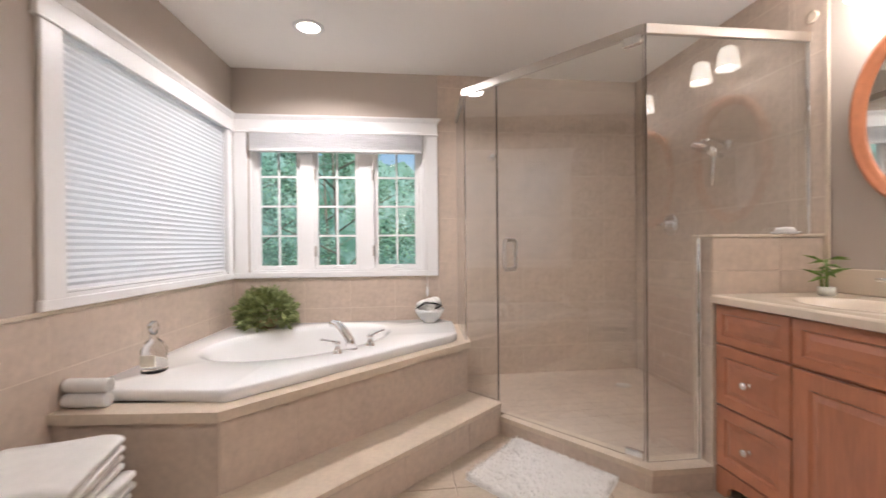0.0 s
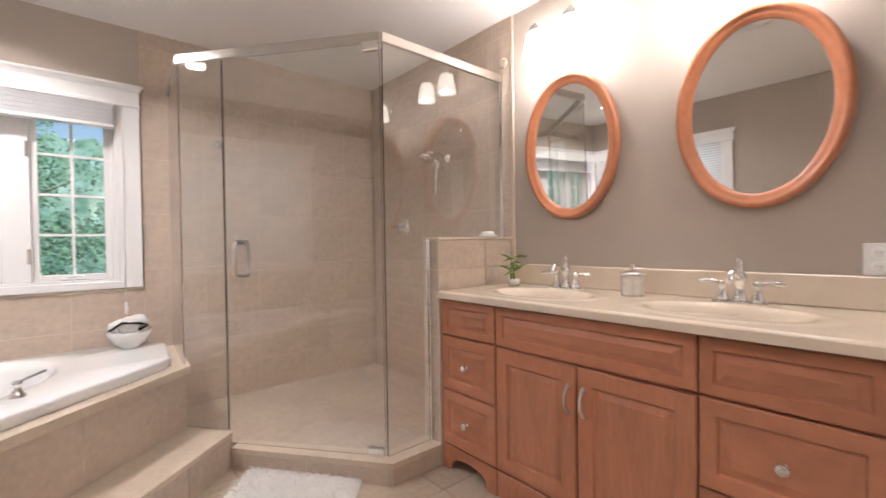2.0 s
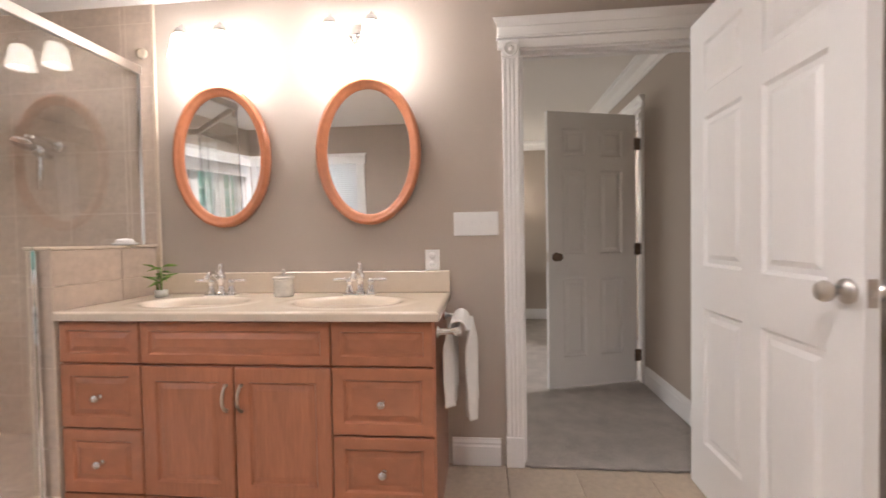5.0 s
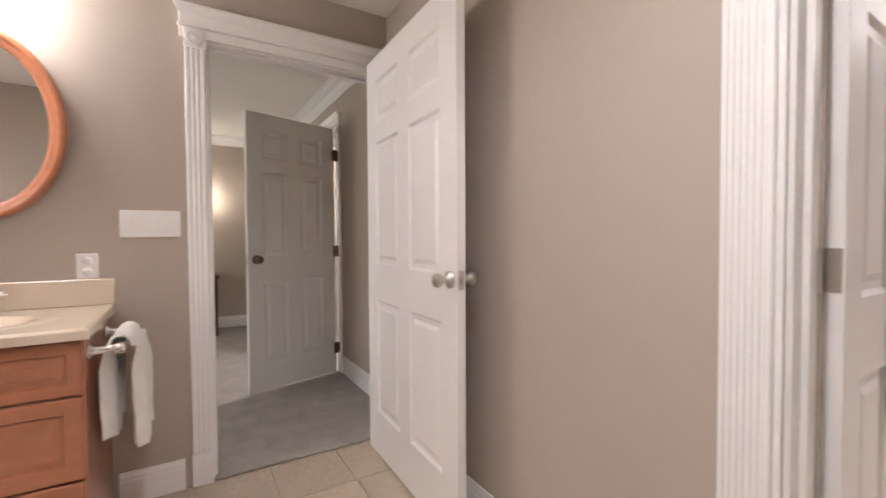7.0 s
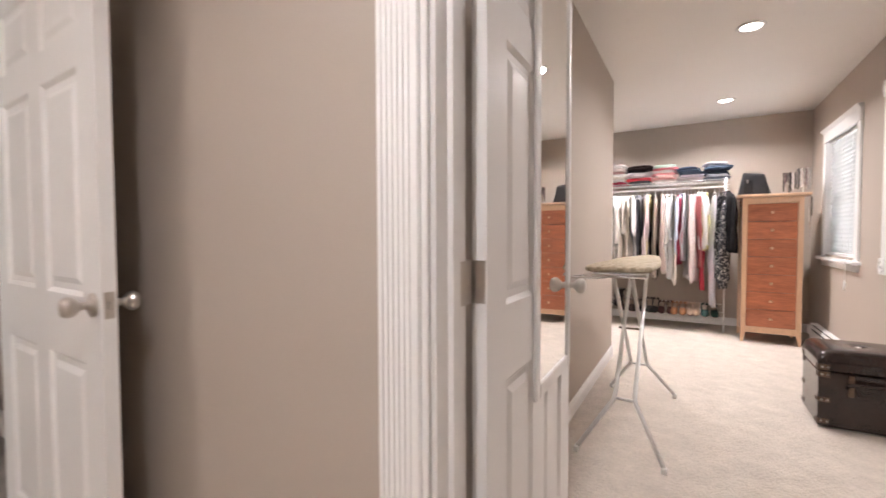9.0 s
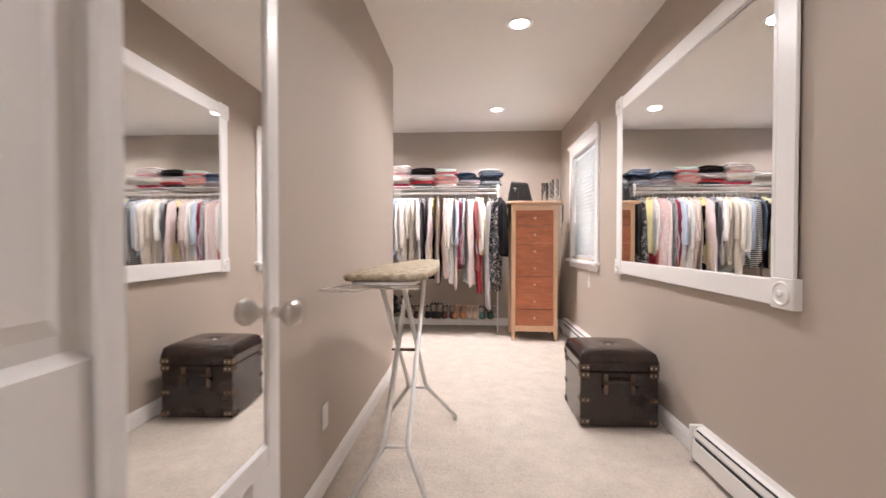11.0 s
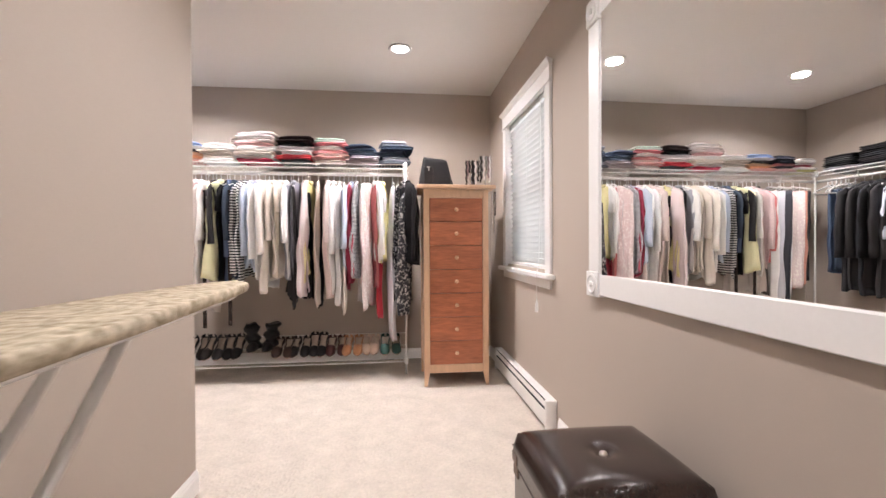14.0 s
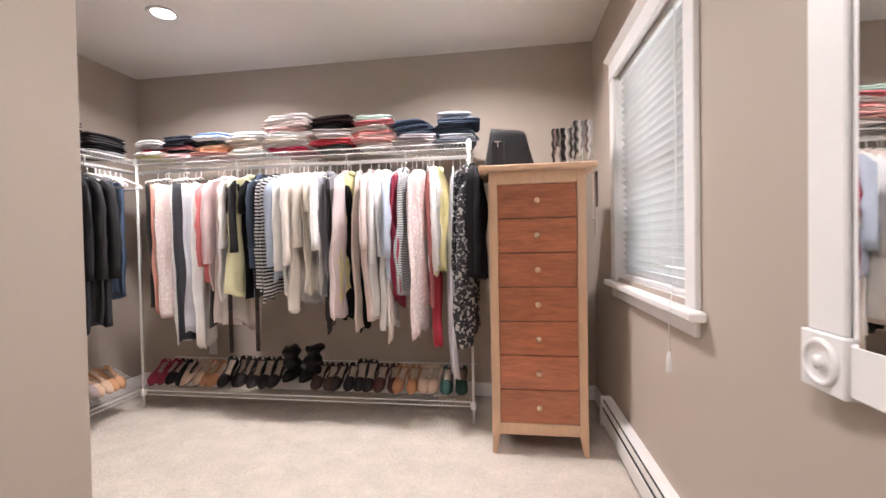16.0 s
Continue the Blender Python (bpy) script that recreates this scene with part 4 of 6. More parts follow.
# ---- closet: large things ----
DRX0, DRX1, DRY = -1.487, -.974, -6.69
dr = thing("tall_dresser", (DRX0 + DRX1) / 2, DRY, 0, 0, "tall seven-drawer dresser with cherry drawers in a pale maple frame", "dresser")
hw = (DRX1 - DRX0) / 2
DD = .43
legs = []
for sx in (-1, 1):
    for sy in (0, 1):
        bm = bmesh.new()
        xa, xb = sx * hw, sx * (hw - .045)
        ya, yb = (0, -.045) if sy == 0 else (-DD, -DD + .045)
        rings = [[bm.verts.new(c) for c in ((xa, ya, z), (xa + (xb - xa) * k, ya, z), (xa + (xb - xa) * k, ya + (yb - ya) * k, z), (xa, ya + (yb - ya) * k, z))] for z, k in ((0, .5), (.11, 1), (1.545, 1))]
        skin(bm, rings)
        for f in bm.faces:
            f.smooth = False
        part("leg", bm, PINE, dr)
part("side_panel", B(-hw + .008, -hw + .022, -DD + .045, -.045, .12, 1.545), PINE, dr)
part("side_panel", B(hw - .022, hw - .008, -DD + .045, -.045, .12, 1.545), PINE, dr)
part("back_panel", B(-hw + .045, hw - .045, -DD + .005, -DD + .015, .12, 1.545), PINE, dr)
part("top_rail", B(-hw + .045, hw - .045, -.03, -.004, 1.478, 1.545, .001), PINE, dr)
part("bottom_rail", B(-hw + .045, hw - .045, -.03, -.004, .105, .168, .001), PINE, dr)
part("top_board", B(-hw - .052, hw + .052, -DD - .01, .045, 1.547, 1.577, .006, 2), PINE, dr)
ZD = [.168 + (1.478 - .168) * i / 7 for i in range(8)]
for i in range(7):
    dwr = part("drawer", B(-hw + .047, hw - .047, -.35, -.006, ZD[i] + .002, ZD[i + 1] - .002, .002), CHERRY, dr)
    part("knob", lathe([(.008, 0), (.007, .008), (.012, .014), (.016, .020), (.014, .028), (0, .031)], 16, None, pose(0, -.006, (ZD[i] + ZD[i + 1]) / 2, -90)), PINE, dwr, "pale round wooden knob")

trunk = thing("storage_trunk", -1.405, -4.66, 0, 0, "dark brown leather storage trunk with padded lid and brass studs", "trunk")
part("body", B(-.228, .228, -.205, .205, .004, .335, .006), LEATHER, trunk)


def cushion(w, d, z0, z1, dip):
    bm = bmesh.new()
    n = 28
    g = []
    for i in range(n + 1):
        r = []
        for j in range(n + 1):
            u, v = 2 * i / n - 1, 2 * j / n - 1
            e = max(abs(u), abs(v))
            z = z0 + (z1 - z0) * (1 - e ** 10) ** .5 * (1 - .18 * (u * u + v * v) / 2) if e < 1 else z0
            rr = math.hypot(u * w, v * d)
            z -= dip * math.exp(-(rr / .03) ** 2) + .006 * math.exp(-(rr / .09) ** 2)
            r.append(bm.verts.new((u * w, v * d, z)))
        g.append(r)
    for i in range(n):
        for j in range(n):
            bm.faces.new((g[i][j], g[i + 1][j], g[i + 1][j + 1], g[i][j + 1])).smooth = True
    return bm


part("lid_rim", B(-.232, .232, -.209, .209, .338, .398, .005), LEATHER, trunk)
part("cushion", cushion(.235, .212, .397, .470, .016), LEATHER, trunk, "buttoned padded leather lid", True)
part("button", lathe([(0, .010), (.010, .008), (.014, 0), (.010, -.004), (0, -.004)], 14, None, pose(0, 0, .450)), NICKEL, trunk)
for sx in (-1, 1):
    for sy in (-1, 1):
        for z0, z1 in ((.30, .334), (.345, .380), (.02, .05), (.15, .178)):
            a = boxes([(min(sx * .2285, sx * .175), max(sx * .2285, sx * .175), sy * .2068 - .0016, sy * .2068 + .0016, z0, z1), (sx * .2298 - .0016, sx * .2298 + .0016, min(sy * .2068, sy * .155), max(sy * .2068, sy * .155), z0, z1)], .001)
            if z0 > .34:
                bmesh.ops.translate(a, verts=a.verts, vec=(sx * .003, sy * .003, 0))
            part("corner_brace", a, DARKMETAL, trunk)
            st = bmesh.new()
            for xx in (.185, .212):
                lathe([(.006, 0), (.0045, .003), (0, .004)], 10, st, Matrix.Translation((sx * xx, sy * (.2086 if z0 < .34 else .2116), (z0 + z1) / 2)) @ pose(0, 0, 0, 90 if sy < 0 else -90))
            part("stud", st, NICKEL, trunk)
hd = tube([(-.10, .212, .255), (-.095, .232, .275), (-.05, .243, .283), (.05, .243, .283), (.095, .232, .275), (.10, .212, .255)], .011, 10)
part("handle", hd, LEATHER, trunk, "leather carrying handle")
for x in (-.08, .08):
    part("handle_strap", B(x - .013, x + .013, .206, .214, .20, .325, .003), DARKMETAL, trunk)


def heater(name, y0, y1):
    h = thing(name, -1.70, 0, 0, 0, "white hydronic baseboard heater along the wall", "heater")
    prof = [(0, .02), (.058, .02), (.064, .03), (.064, .115), (.058, .120), (.058, .122), (.060, .145), (.050, .172), (.035, .184), (0, .184)]
    bm = bmesh.new()
    skin(bm, [[bm.verts.new((x, y, z)) for x, z in prof] for y in (y0 + .03, y1 - .03)])
    for f in bm.faces:
        f.smooth = False
    part("cover", bm, WHITEENAMEL, h)
    part("louver_slot", boxes([(.0570, .0612, y0 + .05, y1 - .05, .119, .134), (.0505, .0545, y0 + .05, y1 - .05, .168, .176)]), BLACK, h)
    for a, b in ((y0, y0 + .03), (y1 - .03, y1)):
        part("end_cap", B(.0, .068, a, b, .0, .188, .006, 2), WHITEENAMEL, h)


heater("baseboard_heater", -7.12, -5.80)
heater("baseboard_heater", -4.10, -2.05)

# closet window and blind
cw = tagged(thing("window_3", -1.70, 0, 0, 90, "white-cased closet window behind a horizontal blind", "window"), kind="structure")
part("casing", boxes([(-6.985, -6.90, -.02, 0, .93, 2.12), (-5.95, -5.865, -.02, 0, .93, 2.12)], .003), TRIM, cw)
part("header", header_board(-6.99, -5.86, 2.10, 2.225, .022), TRIM, cw)
part("window_sill", B(-7.03, -5.82, -.055, .0, .895, .928, .006), TRIM, cw)
part("apron", B(-6.98, -5.87, -.018, 0, .835, .893, .003), TRIM, cw)
part("liner", boxes([(-6.91, -6.895, 0, .12, .95, 2.12), (-5.955, -5.94, 0, .12, .95, 2.12), (-6.895, -5.955, 0, .12, .93, .952), (-6.895, -5.955, 0, .12, 2.105, 2.12)]), TRIM, cw)
part("sash", boxes([(-6.895, -6.85, .07, .11, .952, 2.105), (-6.0, -5.955, .07, .11, .952, 2.105), (-6.85, -6.0, .07, .11, .952, 1.0), (-6.85, -6.0, .07, .11, 1.50, 1.55), (-6.85, -6.0, .07, .11, 2.06, 2.105)]), TRIM, cw)
for z0, z1 in ((1.0, 1.50), (1.55, 2.06)):
    part("pane", B(-6.85, -6.0, .088, .092, z0, z1), PANE, cw).visible_shadow = False
bl = thing("window_blind", -1.70, 0, 0, 90, "white horizontal slat blind drawn down", "blind")
part("headrail", B(-6.89, -5.96, .015, .055, 2.06, 2.10, .003), TRIM, bl)
slat = bmesh.new()
skin(slat, [[slat.verts.new((x, y, z)) for y, z in ((-.023, -.010), (-.012, -.001), (0, .003), (.012, .003), (.023, .0), (.023, .001), (.012, .0042), (0, .0042), (-.012, .0), (-.023, -.009))] for x in (-6.888, -5.962)])
s0 = part("slat", slat, BLIND, bl)
s0.matrix_local = pose(0, .036, .995, -72)
for i in range(1, 27):
    c = new("slat", s0.data)
    c.parent = bl
    c.matrix_local = pose(0, .036, .995 + i * .0395, -72 + 3 * math.sin(i * 1.7))
part("bottom_rail", B(-6.888, -5.962, .016, .056, .955, .972, .003), TRIM, bl)
part("ladder_cord", boxes([(x - .001, x + .001, y, y + .0015, .972, 2.06) for x in (-6.75, -6.42, -6.10) for y in (.012, .058)]), TRIM, bl)
pc = thing("blind_cord", -1.640, -5.985, 0, 0, "white blind cord with a tassel", "cord")
part("cord", tube([(-.028, 0, 2.05), (-.027, 0, 1.4), (-.012, 0, .97), (0, 0, .925), (0, 0, .76)], .0024, 6), TRIM, pc)
part("tassel", lathe([(0, .68), (.011, .685), (.010, .73), (.004, .76), (0, .762)], 12), TRIM, pc)

# wall mirror
wm = thing("wall_mirror", -1.70, 0, 0, 90, "large wall mirror in a white casing frame with rosette corners", "mirror")
part("glass", B(-.85, .85, -.004, .004, .92, 2.19), MIRROR, wm).matrix_local = pose(-4.35, -.0125, 0, 0, 0, .7)
MZ0, MZ1, MY0, MY1 = .868, 2.24, -5.335, -3.455
W4 = .115
for a in ((MY0 + W4, MY1 - W4, MZ0 + .008, MZ0 + W4 - .008), (MY0 + W4, MY1 - W4, MZ1 - W4 + .008, MZ1 - .008)):
    part("frame_rail", B(a[0], a[1], -.028, -.0125, a[2], a[3], .004), TRIM, wm)
for a in ((MY0 + .008, MY0 + W4 - .008), (MY1 - W4 + .008, MY1 - .008)):
    part("frame_stile", B(a[0], a[1], -.028, -.0125, MZ0 + W4, MZ1 - W4, .004), TRIM, wm)
part("inner_bead", boxes([(MY0 + W4 + .0, MY0 + W4 + .022, -.022, -.0122, MZ0 + W4, MZ1 - W4), (MY1 - W4 - .022, MY1 - W4, -.022, -.0122, MZ0 + W4, MZ1 - W4), (MY0 + W4 + .022, MY1 - W4 - .022, -.022, -.0122, MZ1 - W4 - .0, MZ1 - W4 + .006)], .003), TRIM, wm)
for y in (MY0 + W4 / 2, MY1 - W4 / 2):
    for z in (MZ0 + W4 / 2, MZ1 - W4 / 2):
        part("rosette", rosette(y, z, W4, .036), TRIM, wm)

# ironing board
ib = thing("ironing_board", -.17, -3.46, .010, -2, "ironing board with a tan scroll-patterned cover on white tube legs", "ironing board")


def board_outline():
    pts = []
    for i in range(25):
        t = i / 24
        y = -1.46 * t
        w = .165 if t < .30 else .165 - .105 * ((t - .30) / .70) ** 1.3
        if t > .93:
            w *= math.sqrt(max(0, 1 - ((t - .93) / .07) ** 2)) * .85 + .15 * (1 - (t - .93) / .07)
        if t < .03:
            w -= .03 * (1 - t / .03) ** 2
        pts.append((w, y))
    return pts


bo = board_outline()
loop = [(w, y) for w, y in bo] + [(-w, y) for w, y in reversed(bo) if w > .005]


def board_mesh(z0, z1, infl):
    bm = bmesh.new()
    cx, cy = 0, -.7
    rings = []
    for k, z in ((.94, z0), (1.0, z0 + .004), (1.012, (z0 + z1) / 2), (1.0, z1 - .004), (.97, z1)):
        rings.append([bm.verts.new((x * k, cy + (y - cy) * (1 + (k - 1) * .4), z + infl * noise.noise((x * 9, y * 9, k)))) for x, y in loop])
    skin(bm, rings)
    return bm


part("cover", board_mesh(.952, .982, .004), IRONCLOTH, ib, "tan scroll-patterned cotton cover", True)
part("deck", board_mesh(.936, .9515, 0), WHITEENAMEL, ib).scale = (.78, .96, 1)
part("front_rim", tube([(.15, .012, .935), (.08, .022, .935), (-.08, .022, .935), (-.15, .012, .935)], .008, 8), CHROME, ib)
part("iron_rest", tube([(.16, -.02, .930), (.205, .02, .927), (.215, .06, .925), (.17, .085, .925), (.08, .07, .925), (.05, .03, .927), (.03, -.02, .93)], .005, 8), CHROME, ib, "wire iron rest")


def leg_frame(name, yt, yf, cx):
    """Two tubes from under the board, splayed below a crossbar to a wide stance."""
    yk = yt + (yf - yt) * .78
    for sx in (-1, 1):
        part(name, tube([(cx * .3 + sx * .048, yt, .928), (cx + sx * .050, yk, .27), (cx + sx * .056, yk + (yf - yk) * .1, .245), (cx + sx * .21, yf, .012)], .0115, 10), WHITEENAMEL, ib)
        part("foot_cap", B(cx + sx * .21 - .013, cx + sx * .21 + .013, yf - .015, yf + .015, -.012, .022, .005), WHITEENAMEL, ib)
    part("crossbar", tube([(cx + .05, yk, .25), (cx - .05, yk, .25)], .008, 8), WHITEENAMEL, ib)


leg_frame("leg", -.80, .045, -.03)
leg_frame("leg", -.20, -1.06, .0)
part("brace", tube([(.06, -.47, .575), (-.07, -.47, .575)], .007, 8), DARKMETAL, ib)


# closet wire racks
def wire_shelf(name, L, D, z, lip, label, hang):
    """A ventilated shelf from x = 0 to L, y = 0 (front) to -D."""
    s = thing(name, 0, 0, z, 0, label, "wire shelf")
    bm = bmesh.new()
    for y in (0, -D * .5, -D):
        tube([(0, y, 0), (L, y, 0)], .004, 6, bm)
    tube([(0, .004, -.035), (L, .004, -.035)], .0045, 6, bm)
    part("rail", bm, WHITEWIRE, s)
    w = bmesh.new()
    n = int(L / .0254)
    for i in range(n + 1):
        x = L * i / n
        tube([(x, -D, .003), (x, 0, .003), (x, .007, -.004), (x, .007, -.036)], .0014, 4, w)
    tagged(part("deck_wire", w, WHITEWIRE, s), kind="stuff")
    if hang:
        part("hang_rod", tube([(0, -.03, -.085), (L, -.03, -.085)], .0125, 10), WHITEWIRE, s)
        for i in range(int(L / .4) + 1):
            x = min(L - .02, .02 + i * .4)
            part("rod_hook", tube([(x, 0, -.03), (x, .004, -.06), (x, -.010, -.098), (x, -.045, -.104), (x, -.048, -.085)], .004, 6), WHITEWIRE, s)
    return s


RZ, RLOW = 1.80, .135
s = wire_shelf("wire_shelf", 2.41, .44, RZ, True, "white ventilated wire shelf with hanging rod", True)
s.location = (-.845, -7.06, RZ)
s = wire_shelf("wire_shoe_shelf", 2.41, .36, RLOW, True, "white ventilated wire shelf holding shoes", False)
s.location = (-.845, -7.06, RLOW)
s.rotation_euler[0] = radians(-25)
s = wire_shelf("wire_shelf", 1.68, .41, RZ, True, "white ventilated wire shelf on the short closet wall", True)
s.matrix_basis = pose(1.580, -7.12, RZ, 0, 0, 90)
s = wire_shelf("wire_shoe_shelf", 1.68, .38, RLOW, True, "white ventilated wire shoe shelf on the short closet wall", False)
s.matrix_basis = pose(1.580, -7.12, RLOW, -25, 0, 90)
for x, y in ((-.842, -7.052), (1.566, -7.07)):
    p = thing("shelf_post", x, y, 0, 0, "white enamel post carrying the wire shelves", "post", "posts of the wire shelves")
    part("pole", tube([(0, 0, 0), (0, 0, RZ + .02)], .0085, 10), WHITEWIRE, p)
    for cz in (RZ, RLOW):
        part("clip", B(-.016, .016, -.016, .016, cz - .045, cz + .01, .003), WHITEWIRE, p)


def downlight(x, y, zc, on=True):
    d = thing("recessed_light", x, y, zc, 0, "round recessed ceiling light, lit; two of the set are added" if on else "round white ceiling vent", "ceiling light", "recessed ceiling lights")
    part("trim_ring", lathe([(.062, -.001), (.070, -.008), (.085, -.007), (.090, -.001)], 32), TRIM, d)
    part("lens", lathe([(0, -.004), (.063, -.004), (.063, -.002), (0, -.002)], 32), BULB if on else TRIM, d)


downlight(*DOWN_BATH[0], ZB)
# added fixture for the unseen second lamp
downlight(*DOWN_BATH[1], ZB)
# the last of these fixtures belongs to the added lamp
for p in DOWN_CLOSET:
    downlight(*p, ZC)
fan = thing("ceiling_vent", .36, .27, ZB, 0, "round white ceiling vent in the bathroom", "vent")
part("grille", lathe([(.10, -.001), (.11, -.010), (.07, -.022), (.03, -.026), (0, -.026)], 28), TRIM, fan)

# ---- fabrics ----
FAB = {}


def fabric(color, kind="plain", color2=(0.02, 0.02, 0.025), scale=40.0):
    key = (tuple(round(c, 3) for c in color), kind, scale)
    if key in FAB:
        return FAB[key]
    m = mat("cloth_" + kind, color, 0.9, var=0.10, scale=7, fine=260, bump=0.25, dist=0.002, spec=0.15)
    if kind != "plain":
        n, lk = m.node_tree.nodes, m.node_tree.links
        b = n["Principled BSDF"]
        src = b.inputs["Base Color"].links[0].from_socket
        if kind == "striped":
            tex = n.new("ShaderNodeTexWave")
            tex.bands_direction = "Z"
            tex.inputs["Scale"].default_value, tex.inputs["Distortion"].default_value = scale, 0.6
            fac = tex.outputs["Fac"]
        else:
            tex = n.new("ShaderNodeTexNoise")
            tex.inputs["Scale"].default_value, tex.inputs["Detail"].default_value = scale, 2.5
            fac = tex.outputs["Fac"]
        tc = n.new("ShaderNodeTexCoord")
        lk.new(tc.outputs["Object"], tex.inputs["Vector"])
        r = n.new("ShaderNodeValToRGB")
        r.color_ramp.interpolation = "CONSTANT"
        r.color_ramp.elements[1].position = 0.5 if kind == "striped" else 0.44
        r.color_ramp.elements[0].color, r.color_ramp.elements[1].color = (1, 1, 1, 1), (0, 0, 0, 1)
        mx = n.new("ShaderNodeMix")
        mx.data_type = "RGBA"
        lk.new(fac, r.inputs[0]), lk.new(r.outputs[0], mx.inputs[0])
        mx.inputs[6].default_value = (*color2, 1)
        lk.new(src, mx.inputs[7])
        lk.new(mx.outputs[2], b.inputs["Base Color"])
    FAB[key] = m
    return m


WHITE, CREAM, IVORY = (.92, .90, .88), (.88, .82, .75), (.84, .77, .70)
BLACKC, CHAR, NAVY = (.012, .011, .012), (.038, .036, .037), (.022, .024, .034)
DENIM, PALEB = (.045, .06, .085), (.55, .62, .74)
CORAL, WINE = (.66, .34, .30), (.30, .04, .07)
GREYC, TAUPE = (.36, .35, .37), (.66, .58, .52)


def garment(x, y, rod, hem, color, kind, word, seed, rz=0.0, depth=.20, thick=.024, pattern="plain", color2=BLACKC, pscale=40.0):
    """One garment on its hanger; the hanger lies along local y."""
    rnd = random.Random(seed)
    names = {"shirt": "hanging_shirt", "pants": "hanging_trousers", "dress": "hanging_dress", "jacket": "hanging_jacket", "top": "hanging_blouse"}
    g = thing(names[kind], x, y, 0, rz, word + " on a hanger on the closet rail", {"shirt": "shirt", "pants": "trousers", "dress": "dress", "jacket": "jacket", "top": "blouse"}[kind], "clothes on the closet rail")
    mtl = fabric(color, pattern, color2, pscale)
    top = rod - .075 if kind != "pants" else rod - .105
    ph, slant = rnd.uniform(0, 6), rnd.uniform(-.28, .28)
    n, bm, rings = 44, bmesh.new(), []
    nz = 24
    sharp = lambda q: math.copysign(abs(q) ** .55, q)
    for i in range(nz + 1):
        t = i / nz
        z = top - (top - hem) * t
        s = min(1, (top - z) / .07)
        hd = (depth * (.28 + .72 * s ** .7) if kind != "pants" else depth * .62)
        hd *= 1 + (.10 * t if kind in ("dress", "top") else .02 * math.sin(4 * t + ph))
        ht = thick * (.35 + .65 * s) * (1 + .25 * math.sin(3 * t + ph))
        ring = []
        for j in range(n):
            a = 2 * math.pi * j / n
            c, q = math.cos(a), math.sin(a)
            yy = hd * math.copysign(abs(c) ** .75, c)
            fold = thick * .55 * sharp(math.sin(yy * 38 + ph + 1.2 * t)) * min(1, t * 3) + thick * .42 * sharp(math.sin(yy * 97 + 2 * ph + 1.5 * t)) * min(1, t * 2) + .026 * noise.noise((yy * 9 + seed, t * 4, 2)) * min(1, t * 2)
            xx = ht * math.copysign(abs(q) ** .8, q) + fold
            drop = (-.016 * math.sin(yy * 23 + ph) + slant * yy + .05 * noise.noise((yy * 11, seed, c))) * t - (.03 * abs(c) ** 6 * (rnd.random() * .4 + .6) if i == nz and kind in ("dress", "top") else 0)
            ring.append(bm.verts.new((xx + .018 * math.sin(2.6 * t + ph) * t ** .5, yy, z + drop)))
        rings.append(ring)
    skin(bm, rings)
    part("cloth", bm, mtl, g, smooth=True)
    if kind in ("shirt", "jacket"):
        for sgn in (1, -1):
            zs = top - .06
            L = min(rnd.uniform(.42, .58) if kind == "shirt" else .60, (top - hem) * .98)
            if rnd.random() < .25 and kind == "shirt":
                L = .20
            pts = [(0, sgn * depth * .80, zs + .01), (.004, sgn * (depth + .015), zs - .05), (.010 * math.sin(ph), sgn * (depth + .030), zs - L * .5), (.016 * math.sin(ph + 1), sgn * (depth + .020), zs - L)]
            fine = []
            for a, b in zip(pts, pts[1:]):
                fine += [tuple(Vector(a).lerp(Vector(b), u / 4)) for u in range(4)]
            fine.append(pts[-1])
            rad = [(.020 + .017 * min(1, k / 4)) * (1 + .06 * math.sin(k * 1.9 + ph) + .04 * math.sin(k * 4.3 + 2 * ph)) for k in range(len(fine))]
            sb = tube(fine, rad, 16)
            for v in sb.verts:
                v.co.x = v.co.x * .56 + .010 * noise.noise((v.co.x * 70, v.co.y * 50, v.co.z * 5 + seed)) + .006 * noise.noise((v.co.y * 20, v.co.z * 30, seed))
                v.co.y += .014 * noise.noise((v.co.x * 60, v.co.z * 8, seed + 5))
            part("sleeve", sb, mtl, g, smooth=True)
    if kind in ("shirt", "jacket", "top"):
        part("collar", lathe([(.030, -.012), (.034, .004), (.028, .020), (.024, .020), (.028, .002)], 14, None, Matrix.Translation((0, 0, top - .004)) @ Matrix.Diagonal((.7, 1.3, 1, 1))), mtl, g, smooth=True)
    hk = tube([(.0, 0, top - .002), (0, 0, rod - .018), (0, -.018, rod - .006), (0, -.016, rod + .010), (0, 0, rod + .0165), (0, .014, rod + .008)], .0030, 6)
    if kind != "pants":
        tube([(0, -depth * .8, top - .045), (0, 0, top - .004), (0, depth * .8, top - .045)], .006, 6, hk)
    else:
        tube([(0, -depth * .62, top + .004), (0, -depth * .62, top + .018), (0, 0, top + .05), (0, depth * .62, top + .018), (0, depth * .62, top + .004)], .005, 6, hk)
    part("hanger", hk, WHITEWIRE, g, "thin white hanger")
    return g


